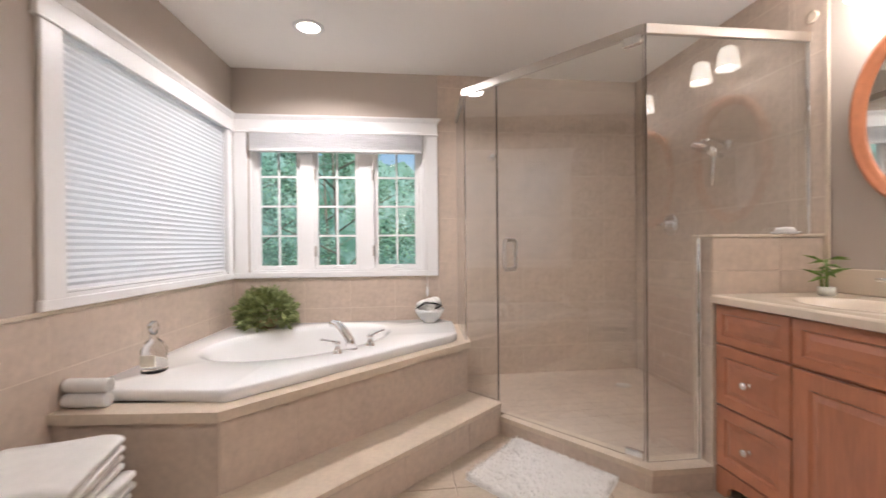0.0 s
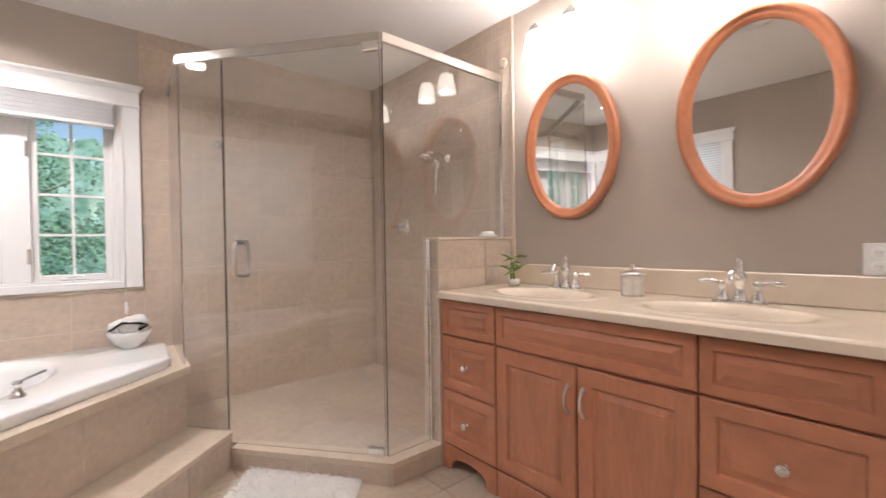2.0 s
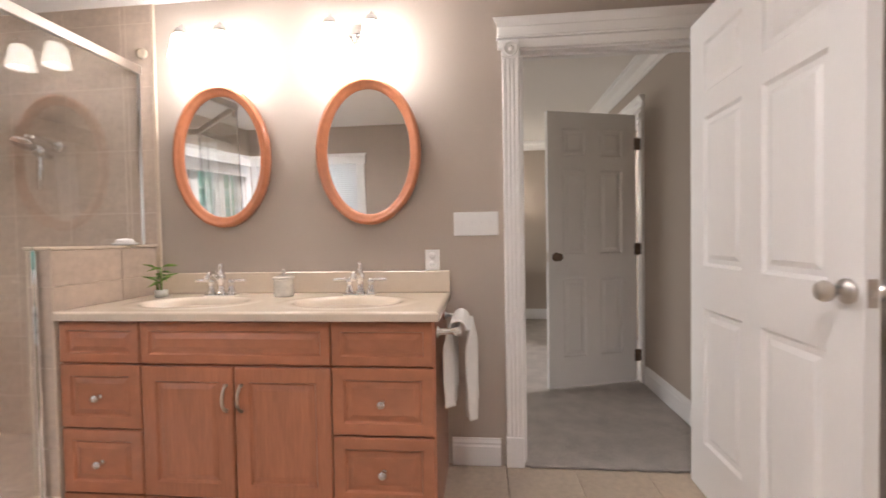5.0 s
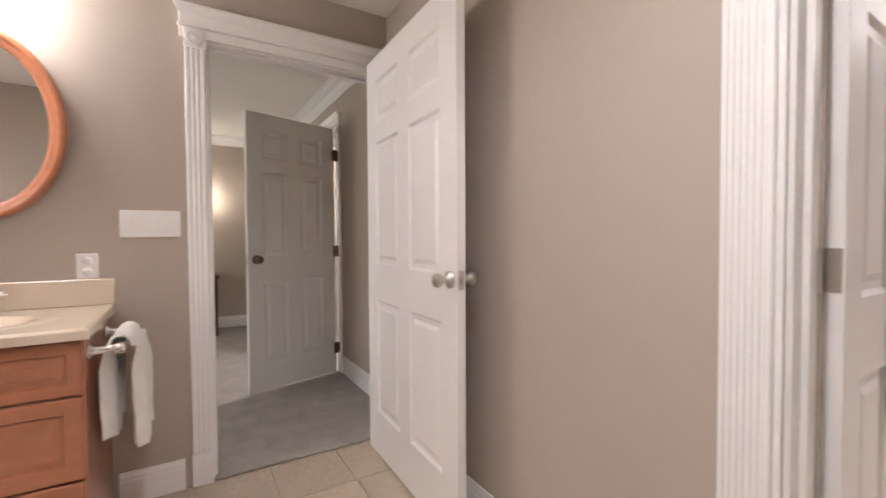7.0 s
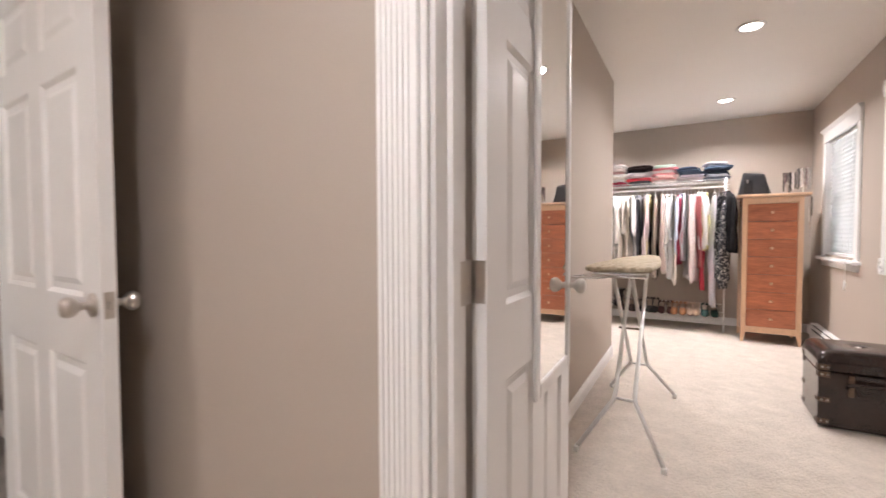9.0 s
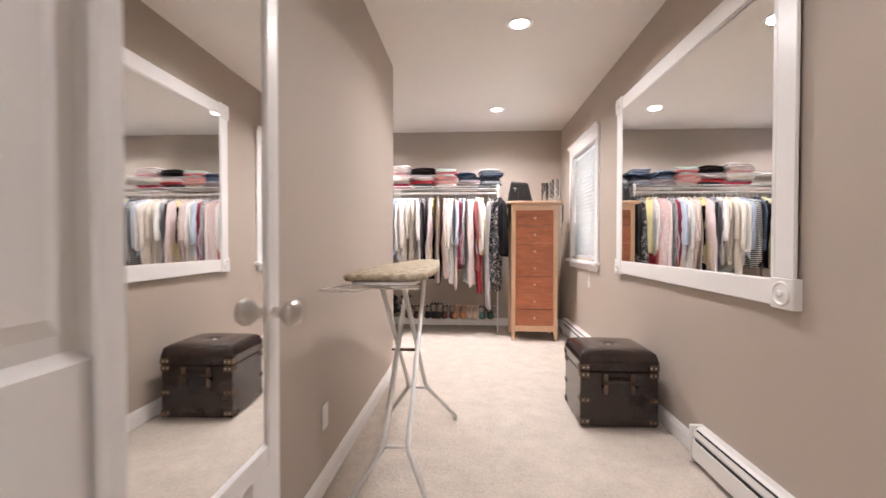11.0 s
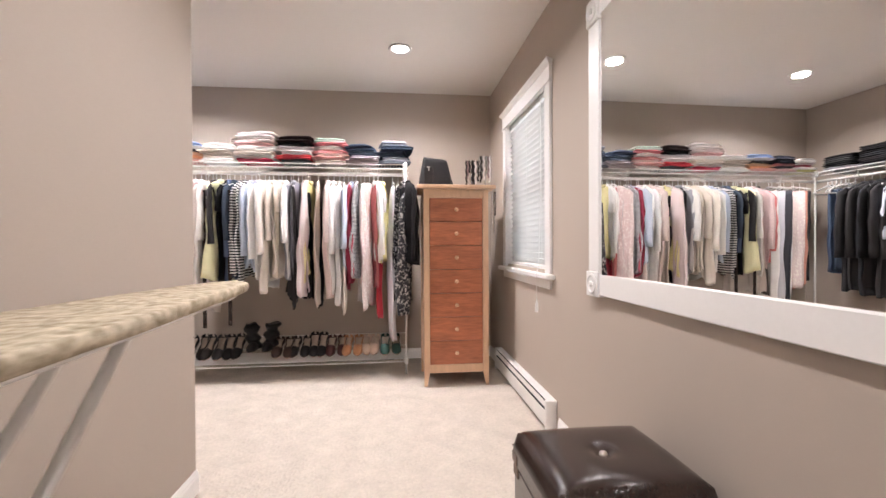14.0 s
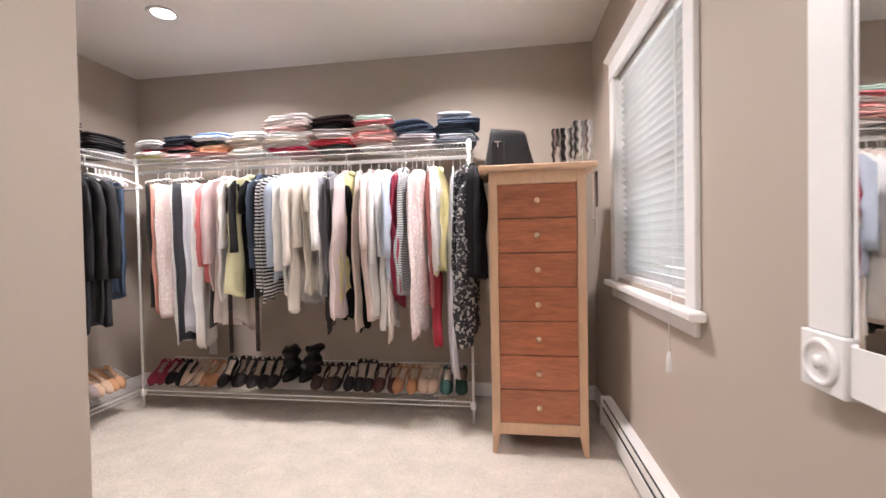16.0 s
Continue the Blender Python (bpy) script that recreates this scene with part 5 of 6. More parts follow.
ROD = RZ - .085
ROW = [
    (1.412, 0.73, CHAR, "pants", "charcoal trousers"), (1.361, 0.68, (.78, .38, .30), "pants", "salmon trousers"), (1.306, 0.67, IVORY, "pants", "cream patterned trousers"),
    (1.249, 0.50, WHITE, "pants", "white trousers"), (1.206, 0.52, WHITE, "pants", "white trousers"), (1.165, 0.52, (.06, .06, .07), "pants", "dark grey trousers"),
    (1.124, 0.55, (.70, .70, .74), "pants", "pale grey trousers"), (1.062, 0.47, WHITE, "pants", "white trousers"), (0.925, 0.64, (.10, .09, .09), "top", "dark grey top"),
    (0.909, 0.93, (.72, .22, .22), "shirt", "coral red shirt"), (0.870, 0.85, (.80, .62, .62), "shirt", "pale pink blouse"), (0.833, 0.86, WHITE, "shirt", "white blouse"),
    (0.801, 0.62, (.74, .66, .62), "dress", "pale lace dress"), (0.769, 0.64, (.72, .66, .62), "dress", "pale lace dress"), (0.746, 0.94, CHAR, "shirt", "charcoal shirt"),
    (0.714, 0.91, (.035, .033, .034), "shirt", "black ribbed shirt"), (0.672, 0.85, (.80, .78, .50), "top", "pale yellow-green cardigan"), (0.636, 0.83, BLACKC, "shirt", "black short-sleeved shirt"),
    (0.605, 0.86, (.09, .12, .20), "shirt", "dark blue denim shirt"), (0.569, 0.85, DENIM, "shirt", "blue denim shirt"), (0.528, 0.93, (.72, .71, .70), "top", "black and white striped top"),
    (0.479, 0.85, (.72, .71, .70), "top", "black and white striped top"), (0.436, 0.93, PALEB, "shirt", "pale blue shirt"), (0.401, 0.91, (.70, .74, .84), "shirt", "pale blue shirt"),
    (0.365, 0.95, WHITE, "shirt", "white shirt"), (0.330, 0.78, WHITE, "shirt", "white shirt"), (0.291, 0.80, CREAM, "shirt", "cream blouse"),
    (0.254, 0.87, (.84, .77, .66), "shirt", "cream shirt"), (0.222, 0.85, (.84, .78, .68), "top", "cream lace top"), (0.188, 0.85, IVORY, "shirt", "ivory shirt"),
    (0.155, 0.91, WHITE, "shirt", "off-white shirt"), (0.121, 0.70, CHAR, "dress", "dark grey dress"), (0.093, 0.82, (.40, .40, .44), "shirt", "grey shirt"),
    (0.059, 0.68, (.30, .29, .32), "dress", "grey dress"), (0.025, 0.76, (.56, .47, .50), "dress", "mauve dress"), (-0.008, 0.72, (.76, .66, .66), "top", "dusty pink top"),
    (-0.037, 0.85, (.82, .74, .40), "top", "yellow top"), (-0.023, 0.68, BLACKC, "pants", "black trousers"), (-0.109, 0.62, TAUPE, "dress", "beige dress"),
    (-0.105, 0.62, BLACKC, "pants", "black trousers"), (-0.191, 0.68, (.72, .60, .56), "shirt", "pale rose jacket"), (-0.237, 0.74, WHITE, "shirt", "white linen shirt"),
    (-0.283, 0.62, WHITE, "shirt", "white shirt"), (-0.323, 0.60, IVORY, "dress", "ivory dress"), (-0.360, 0.80, WINE, "dress", "crimson dress"),
    (-0.392, 0.92, PALEB, "shirt", "pale blue shirt"), (-0.424, 0.85, (.72, .72, .74), "top", "black and white striped blouse"), (-0.461, 0.64, (.62, .60, .60), "dress", "pale grey dress"),
    (-0.495, 0.72, (.80, .68, .66), "dress", "pink floral dress"), (-0.536, 0.60, (.86, .80, .77), "dress", "pale floral dress"), (-0.577, 1.01, WHITE, "shirt", "white jacket"),
    (-0.611, 1.03, WHITE, "shirt", "white shirt"), (-0.646, 0.98, (.82, .74, .40), "top", "pale yellow top"), (-0.602, 0.48, (.45, .05, .07), "pants", "crimson trousers"),
    (-0.570, 0.76, (.55, .20, .20), "pants", "dusty red trousers"), (-0.732, 0.32, (.66, .65, .70), "pants", "pale grey long trousers"), (-0.780, 0.62, (.60, .58, .57), "dress", "black and white floral dress"),
    (-0.821, 0.64, (.66, .60, .58), "top", "black and white floral blouse"),
]
for i, (gx, hem, col, kind, word) in enumerate(ROW):
    pat, sc = "plain", 40
    if "striped" in word:
        pat, sc = "striped", 14 if "top" in word else 30
    elif "black and white floral" in word:
        pat, sc = "flowered", 46
    elif "pink floral" in word or "patterned" in word or "pale floral" in word:
        pat, sc = "flowered", 60
    c2 = (.03, .03, .034) if "black" in word else (.74, .62, .60)
    garment(gx, -7.09 - .02 * math.sin(i * 2.3), ROD, hem, col, kind, word, 11 + i, (5 if kind == "pants" else 11) * math.sin(i * 1.9) + 8 * math.sin(i * 4.7) + 3, .185 + .04 * math.sin(i * 1.3), .015 + .006 * math.sin(i * 2.9), pat, c2, sc)
garment(-.862, -7.02, ROD, .98, BLACKC, "jacket", "black leather jacket", 90, 12, .21, .04)
garment(-.835, -6.98, ROD - .1, .58, (.42, .40, .38), "dress", "black and white floral dress", 91, -8, .17, .03, "flowered", (.04, .04, .045), 46)
for bx, z0 in ((.735, .465), (.545, .48)):
    b = thing("hanging_belt", bx, -6.90, 0, 10, "dark brown belt hanging from a hanger", "belt")
    part("strap", B(-.014, .014, -.002, .002, z0, 1.55, .001), LEATHER, b)
# the short rail: clothes along y
for i, (gy, hem, col, kind, word) in enumerate([(-6.24, .80, BLACKC, "jacket", "black jacket"), (-6.31, .80, CHAR, "jacket", "charcoal jacket"), (-6.37, .74, (.72, .76, .88), "shirt", "pale blue shirt"), (-6.43, .68, CHAR, "jacket", "dark suit jacket"),
                                               (-6.49, .66, BLACKC, "jacket", "black suit jacket"), (-6.55, .66, (.03, .032, .036), "jacket", "dark suit jacket"), (-6.61, .68, CHAR, "jacket", "charcoal suit jacket"), (-6.67, .72, (.035, .034, .036), "jacket", "dark suit jacket"),
                                               (-6.745, .86, (.05, .07, .10), "pants", "dark blue jeans"), (-6.80, .84, DENIM, "pants", "blue jeans"), (-6.865, .84, (.07, .10, .16), "pants", "blue jeans")]):
    garment(1.61, gy, ROD, hem, col, kind, word, 150 + i, 90 + 8 * math.sin(i * 2.1), .20, .026)
for i in range(5):
    h = thing("coat_hanger", 1.61, -6.985 + .040 * i, ROD, 78 + 16 * math.sin(i * 2), "empty cream plastic coat hanger", "hanger", "empty hangers")
    part("frame", tube([(0, .0, .012), (0, -.012, .016), (0, -.014, -.004), (0, 0, -.02), (0, 0, -.05), (0, .19, -.12), (0, .20, -.135), (0, .18, -.142), (0, -.18, -.142), (0, -.20, -.135), (0, -.19, -.12), (0, 0, -.05)], .006, 6), PORCELAIN, h)


# folded clothes on the shelf
def folded(x, y, z, w, d, h, color, word, seed, pattern="plain", rz=0.0):
    f = thing("folded_garment", x, y, z, rz, word, "clothes", "folded clothes on the shelf")
    bm = bmesh.new()
    n, layers = 22, 2
    lh = h / layers
    for e in range(layers):
        rings, shift = [], .010 * math.sin(seed * 1.7 + e * 2.1)
        for i in range(9):
            v = i / 8 * 2 - 1
            k = max((1 - abs(v) ** 8) ** .4 if abs(v) < 1 else .5, .5)
            ring = []
            for j in range(n):
                a = 2 * math.pi * j / n
                c, q = math.cos(a), math.sin(a)
                xx = w / 2 * math.copysign(abs(c) ** .5, c) * (1 + .09 * noise.noise((seed + e, v * 2, c)) + .04 * noise.noise((seed * 3, v * 5, q * 2)))
                sag = .010 * noise.noise((xx * 12 + seed, v * 3, 0)) - .35 * lh * abs(2 * xx / w) ** 4
                zz = lh * (e + .5) + lh * .60 * math.copysign(abs(q) ** .8, q) * k + sag * (.4 + .6 * (e + 1) / layers) + .004 * noise.noise((xx * 45 + seed, v * 9, q))
                ring.append(bm.verts.new((xx + shift, d / 2 * v + .015 * noise.noise((xx * 10, seed, e + q)) + .6 * shift, max(zz, 0))))
            rings.append(ring)
        skin(bm, rings)
    part("cloth", bm, fabric(color, pattern), f, smooth=True)


STACKS = [
    (1.45, [(.70, .66, .30), WHITE, (.26, .04, .06), (.62, .56, .54), WHITE], .20), (1.235, [(.72, .50, .50), BLACKC, (.60, .22, .24), NAVY, NAVY], .205), (.97, [CORAL, (.85, .40, .22), (.80, .52, .34), CHAR, (.72, .72, .74), (.30, .44, .74)], .26),
    (.70, [WHITE, (.80, .72, .64), (.84, .76, .68), WHITE], .25), (.405, [(.55, .05, .10), WHITE, CREAM, WHITE, (.82, .52, .52), (.90, .80, .78), (.92, .86, .84)], .32), (.085, [(.10, .11, .12), (.62, .08, .10), (.72, .68, .68), (.60, .57, .58), BLACKC, (.02, .012, .012)], .26),
    (-.205, [(.72, .64, .60), (.74, .40, .38), (.80, .60, .56), (.78, .34, .34), (.74, .70, .66), (.62, .20, .22), (.46, .62, .54)], .26), (-.485, [(.40, .34, .34), (.34, .30, .32), DENIM, (.05, .07, .11)], .255), (-.747, [(.10, .11, .13), (.30, .31, .34), DENIM, (.04, .05, .08), (.05, .07, .11), (.42, .44, .50)], .24),
]
for k, (sx, cols, sw) in enumerate(STACKS):
    z = RZ + .006
    topz = [1.925, 1.945, 1.960, 1.940, 2.045, 2.015, 2.010, 1.955, 1.995][k]
    hh = (topz - z) / len(cols)
    for i, col in enumerate(cols):
        folded(sx + .016 * math.sin(i * 2.3 + k), -7.20 + .012 * math.sin(i * 1.7 + k), z, sw * (1.02 + .12 * math.sin(i * 3.1 + k)), .27, hh * (1.04 + .5 * (i == len(cols) - 1)), col, "folded piece of clothing stacked on the wire shelf", k * 9 + i, rz=9 * math.sin(i * 1.3 + k))
        z += hh
for k, (sy, cols) in enumerate([(-6.92, [GREYC, BLACKC, (.05, .05, .05), CHAR]), (-6.60, [BLACKC, CHAR, (.04, .045, .05), BLACKC, CHAR]), (-6.3, [CHAR, NAVY, BLACKC])]):
    z = RZ + .006
    for i, col in enumerate(cols):
        folded(1.77, sy, z, .27, .29, .036, col, "dark folded trousers stacked on the wire shelf", 200 + k * 7 + i, rz=90 + 7 * math.sin(i * 2 + k))
        z += .035


# shoes
def shoe(kind, color, x, y, z, rz, word, tilt=0.0, color2=None):
    s = thing("shoe", x, y, z, rz, word, "shoe", "shoes on the wire shelf")
    s.matrix_basis = pose(x, y, z, tilt, 0, rz)
    L, heel = .235, .055 if kind == "pump" else .015
    bm = bmesh.new()
    n, rings = 14, []
    def width(t):
        return .040 * (1 - .25 * math.exp(-((t - .35) / .14) ** 2)) * min(1, (t / .06) ** .5 if t > 0 else .05) * min(1, ((1.0 - t) / .16) ** .55 if t < 1 else .05)
    def rise(t):
        return heel * max(0, 1 - t / .62) ** 1.3
    for i in range(19):
        t = min(max(i / 18, .004), .996)
        w = width(t)
        h = .05 + .018 * max(0, 1 - t * 3) if t < .62 else .05 * (1 - ((t - .62) / .40) ** 2)
        ring = []
        for j in range(n + 1):
            a = math.pi * j / n
            c, q = math.cos(a), math.sin(a)
            zz = h * q ** .6
            if t < .60 and abs(c) < .86:
                zz = .010
            ring.append(bm.verts.new((w * c * 1.02, -L * t, rise(t) + .006 + max(zz, 0))))
        rings.append(ring)
    for a, b in zip(rings, rings[1:]):
        for j in range(n):
            bm.faces.new((a[j], a[j + 1], b[j + 1], b[j])).smooth = True
    part("upper", bm, mat_shoe(color), s, smooth=True)
    sb = bmesh.new()
    rr = []
    for i in range(19):
        t = min(max(i / 18, .004), .996)
        w = width(t)
        rr.append([sb.verts.new((sx * w, -L * t, rise(t) + dz)) for sx, dz in ((-1, 0), (1, 0), (1, .007), (-1, .007))])
    skin(sb, rr)
    part("sole", sb, mat_shoe(color2 or (.10, .07, .05)), s)
    ins, rr = bmesh.new(), []
    for i in range(1, 13):
        t = i / 18
        rr.append([ins.verts.new((sx * width(t) * .88, -L * t, rise(t) + dz)) for sx, dz in ((-1, .0165), (1, .0165), (1, .0185), (-1, .0185))])
    skin(ins, rr)
    part("insole", ins, mat_shoe((.42, .33, .26)), s, "pale insole")
    if kind == "pump":
        part("heel", tube([(0, -.022, heel), (0, -.018, heel * .5), (0, -.014, 0)], [.020, .011, .008], 8), mat_shoe(color), s)
    return s


SHM = {}


def mat_shoe(c):
    k = tuple(round(v, 3) for v in c)
    if k not in SHM:
        SHM[k] = mat("shoe_leather", c, 0.5, spec=0.25, var=0.2, scale=12, fine=140, bump=0.1, dist=0.001)
    return SHM[k]


TAN, NUDE = (.42, .20, .10), (.60, .44, .34)
SHOES = [(1.50, WINE, "flat", "crimson"), (1.36, BLACKC, "flat", "black"), (1.22, NUDE, "flat", "beige"), (1.08, TAN, "flat", "tan"), (.93, BLACKC, "pump", "black"), (.78, CHAR, "pump", "dark grey"), (.63, BLACKC, "pump", "black"),
         (.22, (.05, .03, .025), "flat", "dark brown"), (.07, BLACKC, "flat", "black strappy"), (-.08, BLACKC, "pump", "black"), (-.23, (.06, .02, .02), "flat", "dark red-black"), (-.38, TAN, "flat", "tan"), (-.53, NUDE, "flat", "pale beige"), (-.70, (.02, .06, .05), "flat", "dark green")]
for i, (sx, col, kind, word) in enumerate(SHOES):
    for e in (-1, 1):
        shoe(kind, col, sx + e * .043, -7.10 - .01 * math.sin(i + e), RLOW + .012, 180 + 4 * math.sin(i * 2.1 + e) + (0 if i % 3 else 6 * e), word + " leather shoe on the wire shoe shelf", 6, NUDE if i % 2 else None).matrix_basis = pose(sx + e * .043, -7.305 + .012 * math.sin(i * 3 + e), RLOW + .122, 25, 0, 180 + 5 * math.sin(i * 2.1 + e))
bt = thing("slouch_boots", .40, -7.24, RLOW + .088, 0, "pair of black slouched suede boots on the shoe shelf", "boots")
for e in (-1, 1):
    bm = bmesh.new()
    rings = []
    for i in range(14):
        t = i / 13
        r = .055 + .014 * math.sin(t * 16 + e)
        rings.append([bm.verts.new((e * .062 + .03 * t * e + r * math.cos(a), .03 * math.sin(3 * t) + r * 1.15 * math.sin(a), .0 + .21 * t + .008 * math.sin(3 * a + i))) for a in [2 * math.pi * j / 14 for j in range(14)]])
    skin(bm, rings)
    part("shaft", bm, mat_shoe((.008, .007, .007)), bt, smooth=True)
    bm = lathe([(0, 0), (.05, .0), (.052, .03), (.03, .06), (0, .065)], 16, None, Matrix.Translation((e * .062, .09, 0)) @ Matrix.Diagonal((.8, 1.8, 1, 1)))
    part("foot", bm, mat_shoe((.008, .007, .007)), bt)
for i, (sy, col) in enumerate([(-6.95, (.55, .30, .16)), (-6.84, (.60, .42, .30)), (-6.73, (.35, .28, .27)), (-6.62, (.62, .20, .06)), (-6.51, (.10, .04, .03)), (-6.40, TAN), (-6.29, NUDE)]):
    for e in (-1, 1):
        shoe("flat", col, 1.840, sy + e * .042, RLOW + .138, -90 + 6 * math.sin(i + e), "leather shoe on the short wire shoe shelf", 25, NUDE)

# on the dresser
bag = thing("handbag", -1.085, -6.90, 1.577, 8, "black leather handbag with a flap pocket on the dresser", "handbag")
bm = bmesh.new()
rings = []
for i in range(13):
    t = i / 12
    w, d, z = .145 - .045 * t, .055 - .030 * t, .245 * t
    if i == 12:
        w, d = w * .97, d * .6
    rings.append([bm.verts.new((w * math.copysign(abs(math.cos(a)) ** .4, math.cos(a)) + .004 * noise.noise((t * 4, a, 1)), d * math.copysign(abs(math.sin(a)) ** .6, math.sin(a)), z + .012 * math.cos(a) * t)) for a in [2 * math.pi * j / 28 for j in range(28)]])
skin(bm, rings)
part("body", bm, BLACKBAG, bag, smooth=True)
part("pocket", B(.03, .105, .050, .062, .03, .17, .006, 2), BLACKBAG, bag)
part("zip_pull", boxes([(.055, .085, .063, .066, .162, .168), (.066, .070, .063, .067, .135, .165)], .001), NICKEL, bag)
part("strap", tube([(-.10, 0, .22), (-.13, -.02, .12), (-.155, .0, .02), (-.16, .02, .004)], .006, 8), BLACKBAG, bag)
BEAD = [mat("bead_dark", (.03, .025, .025), .25, var=.3), mat("bead_silver", (.7, .68, .66), .2, .9, var=.1), mat("bead_pale", (.75, .70, .66), .3, var=.1), mat("bead_rose", (.16, .09, .085), .35, var=.2)]
for k, (jx, jh, jl) in enumerate(((-1.39, .235, "dark jewellery stand hung with black and silver necklaces"), (-1.50, .275, "jewellery stand hung with silver and pearl necklaces"))):
    j = thing("jewellery_stand", jx, -6.86, 1.577, 0, jl, "jewellery stand")
    bm = lathe([(0, 0), (.04, 0), (.042, .006), (.01, .012), (.006, .02), (.005, jh - .02), (.006, jh - .005), (0, jh)], 16)
    tube([(-.052, 0, jh - .012), (.052, 0, jh - .012)], .004, 8, bm)
    part("stand", bm, BEAD[k], j)
    rnd = random.Random(5 + k)
    for q in range(9):
        nb = bmesh.new()
        x0 = -.05 + .0125 * q
        L = jh * rnd.uniform(.45, .92)
        for s in range(int(L / .010)):
            for e in (-1, 1):
                bmesh.ops.create_icosphere(nb, subdivisions=1, radius=.0062, matrix=Matrix.Translation((x0 + .004 * math.sin(s), e * (.008 + .006 * math.sin(math.pi * s * .010 / L)), jh - .012 - s * .010)))
        part("necklace", nb, BEAD[(q + k) % 4 if q % 3 else (0 if k == 0 else 1)], j)
for k, (nx, ny, L) in enumerate(((-1.552, -6.78, .34), (-1.553, -6.83, .26), (-1.553, -6.74, .20))):
    nk = thing("hanging_necklace", nx, ny, 1.53, 0, "string of grey beads hanging beside the dresser", "necklace")
    nb = bmesh.new()
    for s in range(int(L / .012)):
        for e in (-1, 1):
            bmesh.ops.create_icosphere(nb, subdivisions=1, radius=.0055, matrix=Matrix.Translation((0, e * .012, -s * .012)))
    part("beads", nb, BEAD[(k + 1) % 3], nk)
    part("hook", tube([(.04, 0, .02), (.0, 0, .018), (-.004, 0, .0)], .002, 6), NICKEL, nk)


def closet_plate(m, label):
    p = thing("wall_outlet", 0, 0, 0, 0, label, "outlet")
    p.matrix_basis = m
    part("cover_plate", B(-.036, .036, -.006, 0, -.057, .057, .003), TRIM, p)
    for z in (-.022, .022):
        part("socket", B(-.014, .014, -.008, -.0062, z - .012, z + .012, .001), TRIM, p)


closet_plate(pose(1.36, -7.55, .33, 0, 0, 180), "white wall outlet low on the closet end wall")
closet_plate(pose(.143, -3.72, .33, 0, 0, -90), "white wall outlet low on the partition")

# ---- bathroom small things ----
rt = thing("tub_filler", -.374, 1.600, .531, 41, "chrome arched tub filler on the tub rim", "tub faucet")
part("base", lathe([(.030, 0), (.030, .006), (.022, .012), (0, .012)], 20), CHROME, rt)
part("spout", tube([(0, 0, .008), (-.010, .01, .05), (-.020, .045, .095), (-.02, .095, .125), (-.02, .14, .128), (-.02, .165, .118)], [.028, .026, .024, .022, .021, .015], 14), CHROME, rt)
for k, (hx, hy, ang) in enumerate(((-.441, 1.523, 160), (-.284, 1.668, -20))):
    h = thing("lever_tap", hx, hy, .531, 41, "chrome lever handle on the tub rim", "tub faucet", "tub lever handles")
    part("base", lathe([(.026, 0), (.026, .006), (.018, .02), (.012, .035), (.014, .05), (.018, .058), (.010, .066), (0, .067)], 18), CHROME, h)
    a = radians(ang)
    part("lever", tube([(0, 0, .055), (.03 * math.cos(a), .03 * math.sin(a), .068), (.085 * math.cos(a), .085 * math.sin(a), .082)], [.008, .007, .006], 8), CHROME, h)

LEAF = mat("green_leaf", (.19, .26, .08), .55, var=.5, scale=30, fine=90, bump=.1, tint=(.36, .40, .16))
LEAFB = mat("bamboo_leaf", (.12, .26, .04), .45, var=.3, scale=30, bump=.05, tint=(.25, .42, .08))


def leaf_cloud(count, rx, ry, rz_, size, seed, low=-.15):
    rnd = random.Random(seed)
    vs, fs = [], []
    for _ in range(count):
        u, v = rnd.uniform(0, 2 * math.pi), math.acos(rnd.uniform(low, 1))
        r = rnd.uniform(.5, 1.0) ** .6 * rnd.choice((1, 1, 1, 1.12))
        p = Vector((rx * r * math.sin(v) * math.cos(u), ry * r * math.sin(v) * math.sin(u), rz_ * r * math.cos(v)))
        d = (p.normalized() + Vector((rnd.gauss(0, .5), rnd.gauss(0, .5), rnd.gauss(.1, .4)))).normalized()
        s = d.orthogonal().normalized()
        s.rotate(Matrix.Rotation(rnd.uniform(0, 6.3), 3, d))
        L = size * rnd.uniform(.6, 1.3)
        w = L * .28
        up = d.cross(s) * L * .10
        b = len(vs)
        vs += [p, p + d * L * .5 + s * w + up, p + d * L, p + d * L * .5 - s * w + up]
        fs += [(b, b + 1, b + 2), (b, b + 2, b + 3)]
    me = bpy.data.meshes.new("leaves")
    me.from_pydata(vs, [], fs)
    return me


def leaves(name, me, material, parent):
    me.materials.append(material)
    ob = new(name, me)
    ob.parent = parent
    return tagged(ob, kind="stuff")


pot = thing("potted_fern", -1.02, 2.33, .531, 0, "round bushy green plant on the tub rim", "plant")
part("pot", lathe([(0, 0), (.055, 0), (.070, .06), (.066, .06), (.052, .01), (0, .01)], 20), mat("terracotta_pot", (.30, .16, .09), .8), pot)
cl = leaves("foliage", leaf_cloud(1700, .175, .175, .17, .045, 3, -.35), LEAF, pot)
cl.location = (0, 0, .085)
bowl = thing("guest_bowl", .105, 2.365, .531, 0, "white glazed bowl of white bath puffs with a dark ribbon", "bowl")
bowl.scale = (1.28, 1.28, 1.28)
part("bowl", lathe([(0, 0), (.035, 0), (.038, .006), (.060, .025), (.080, .06), (.083, .075), (.079, .075), (.058, .03), (.03, .010), (0, .01)], 28), PORCELAIN, bowl)
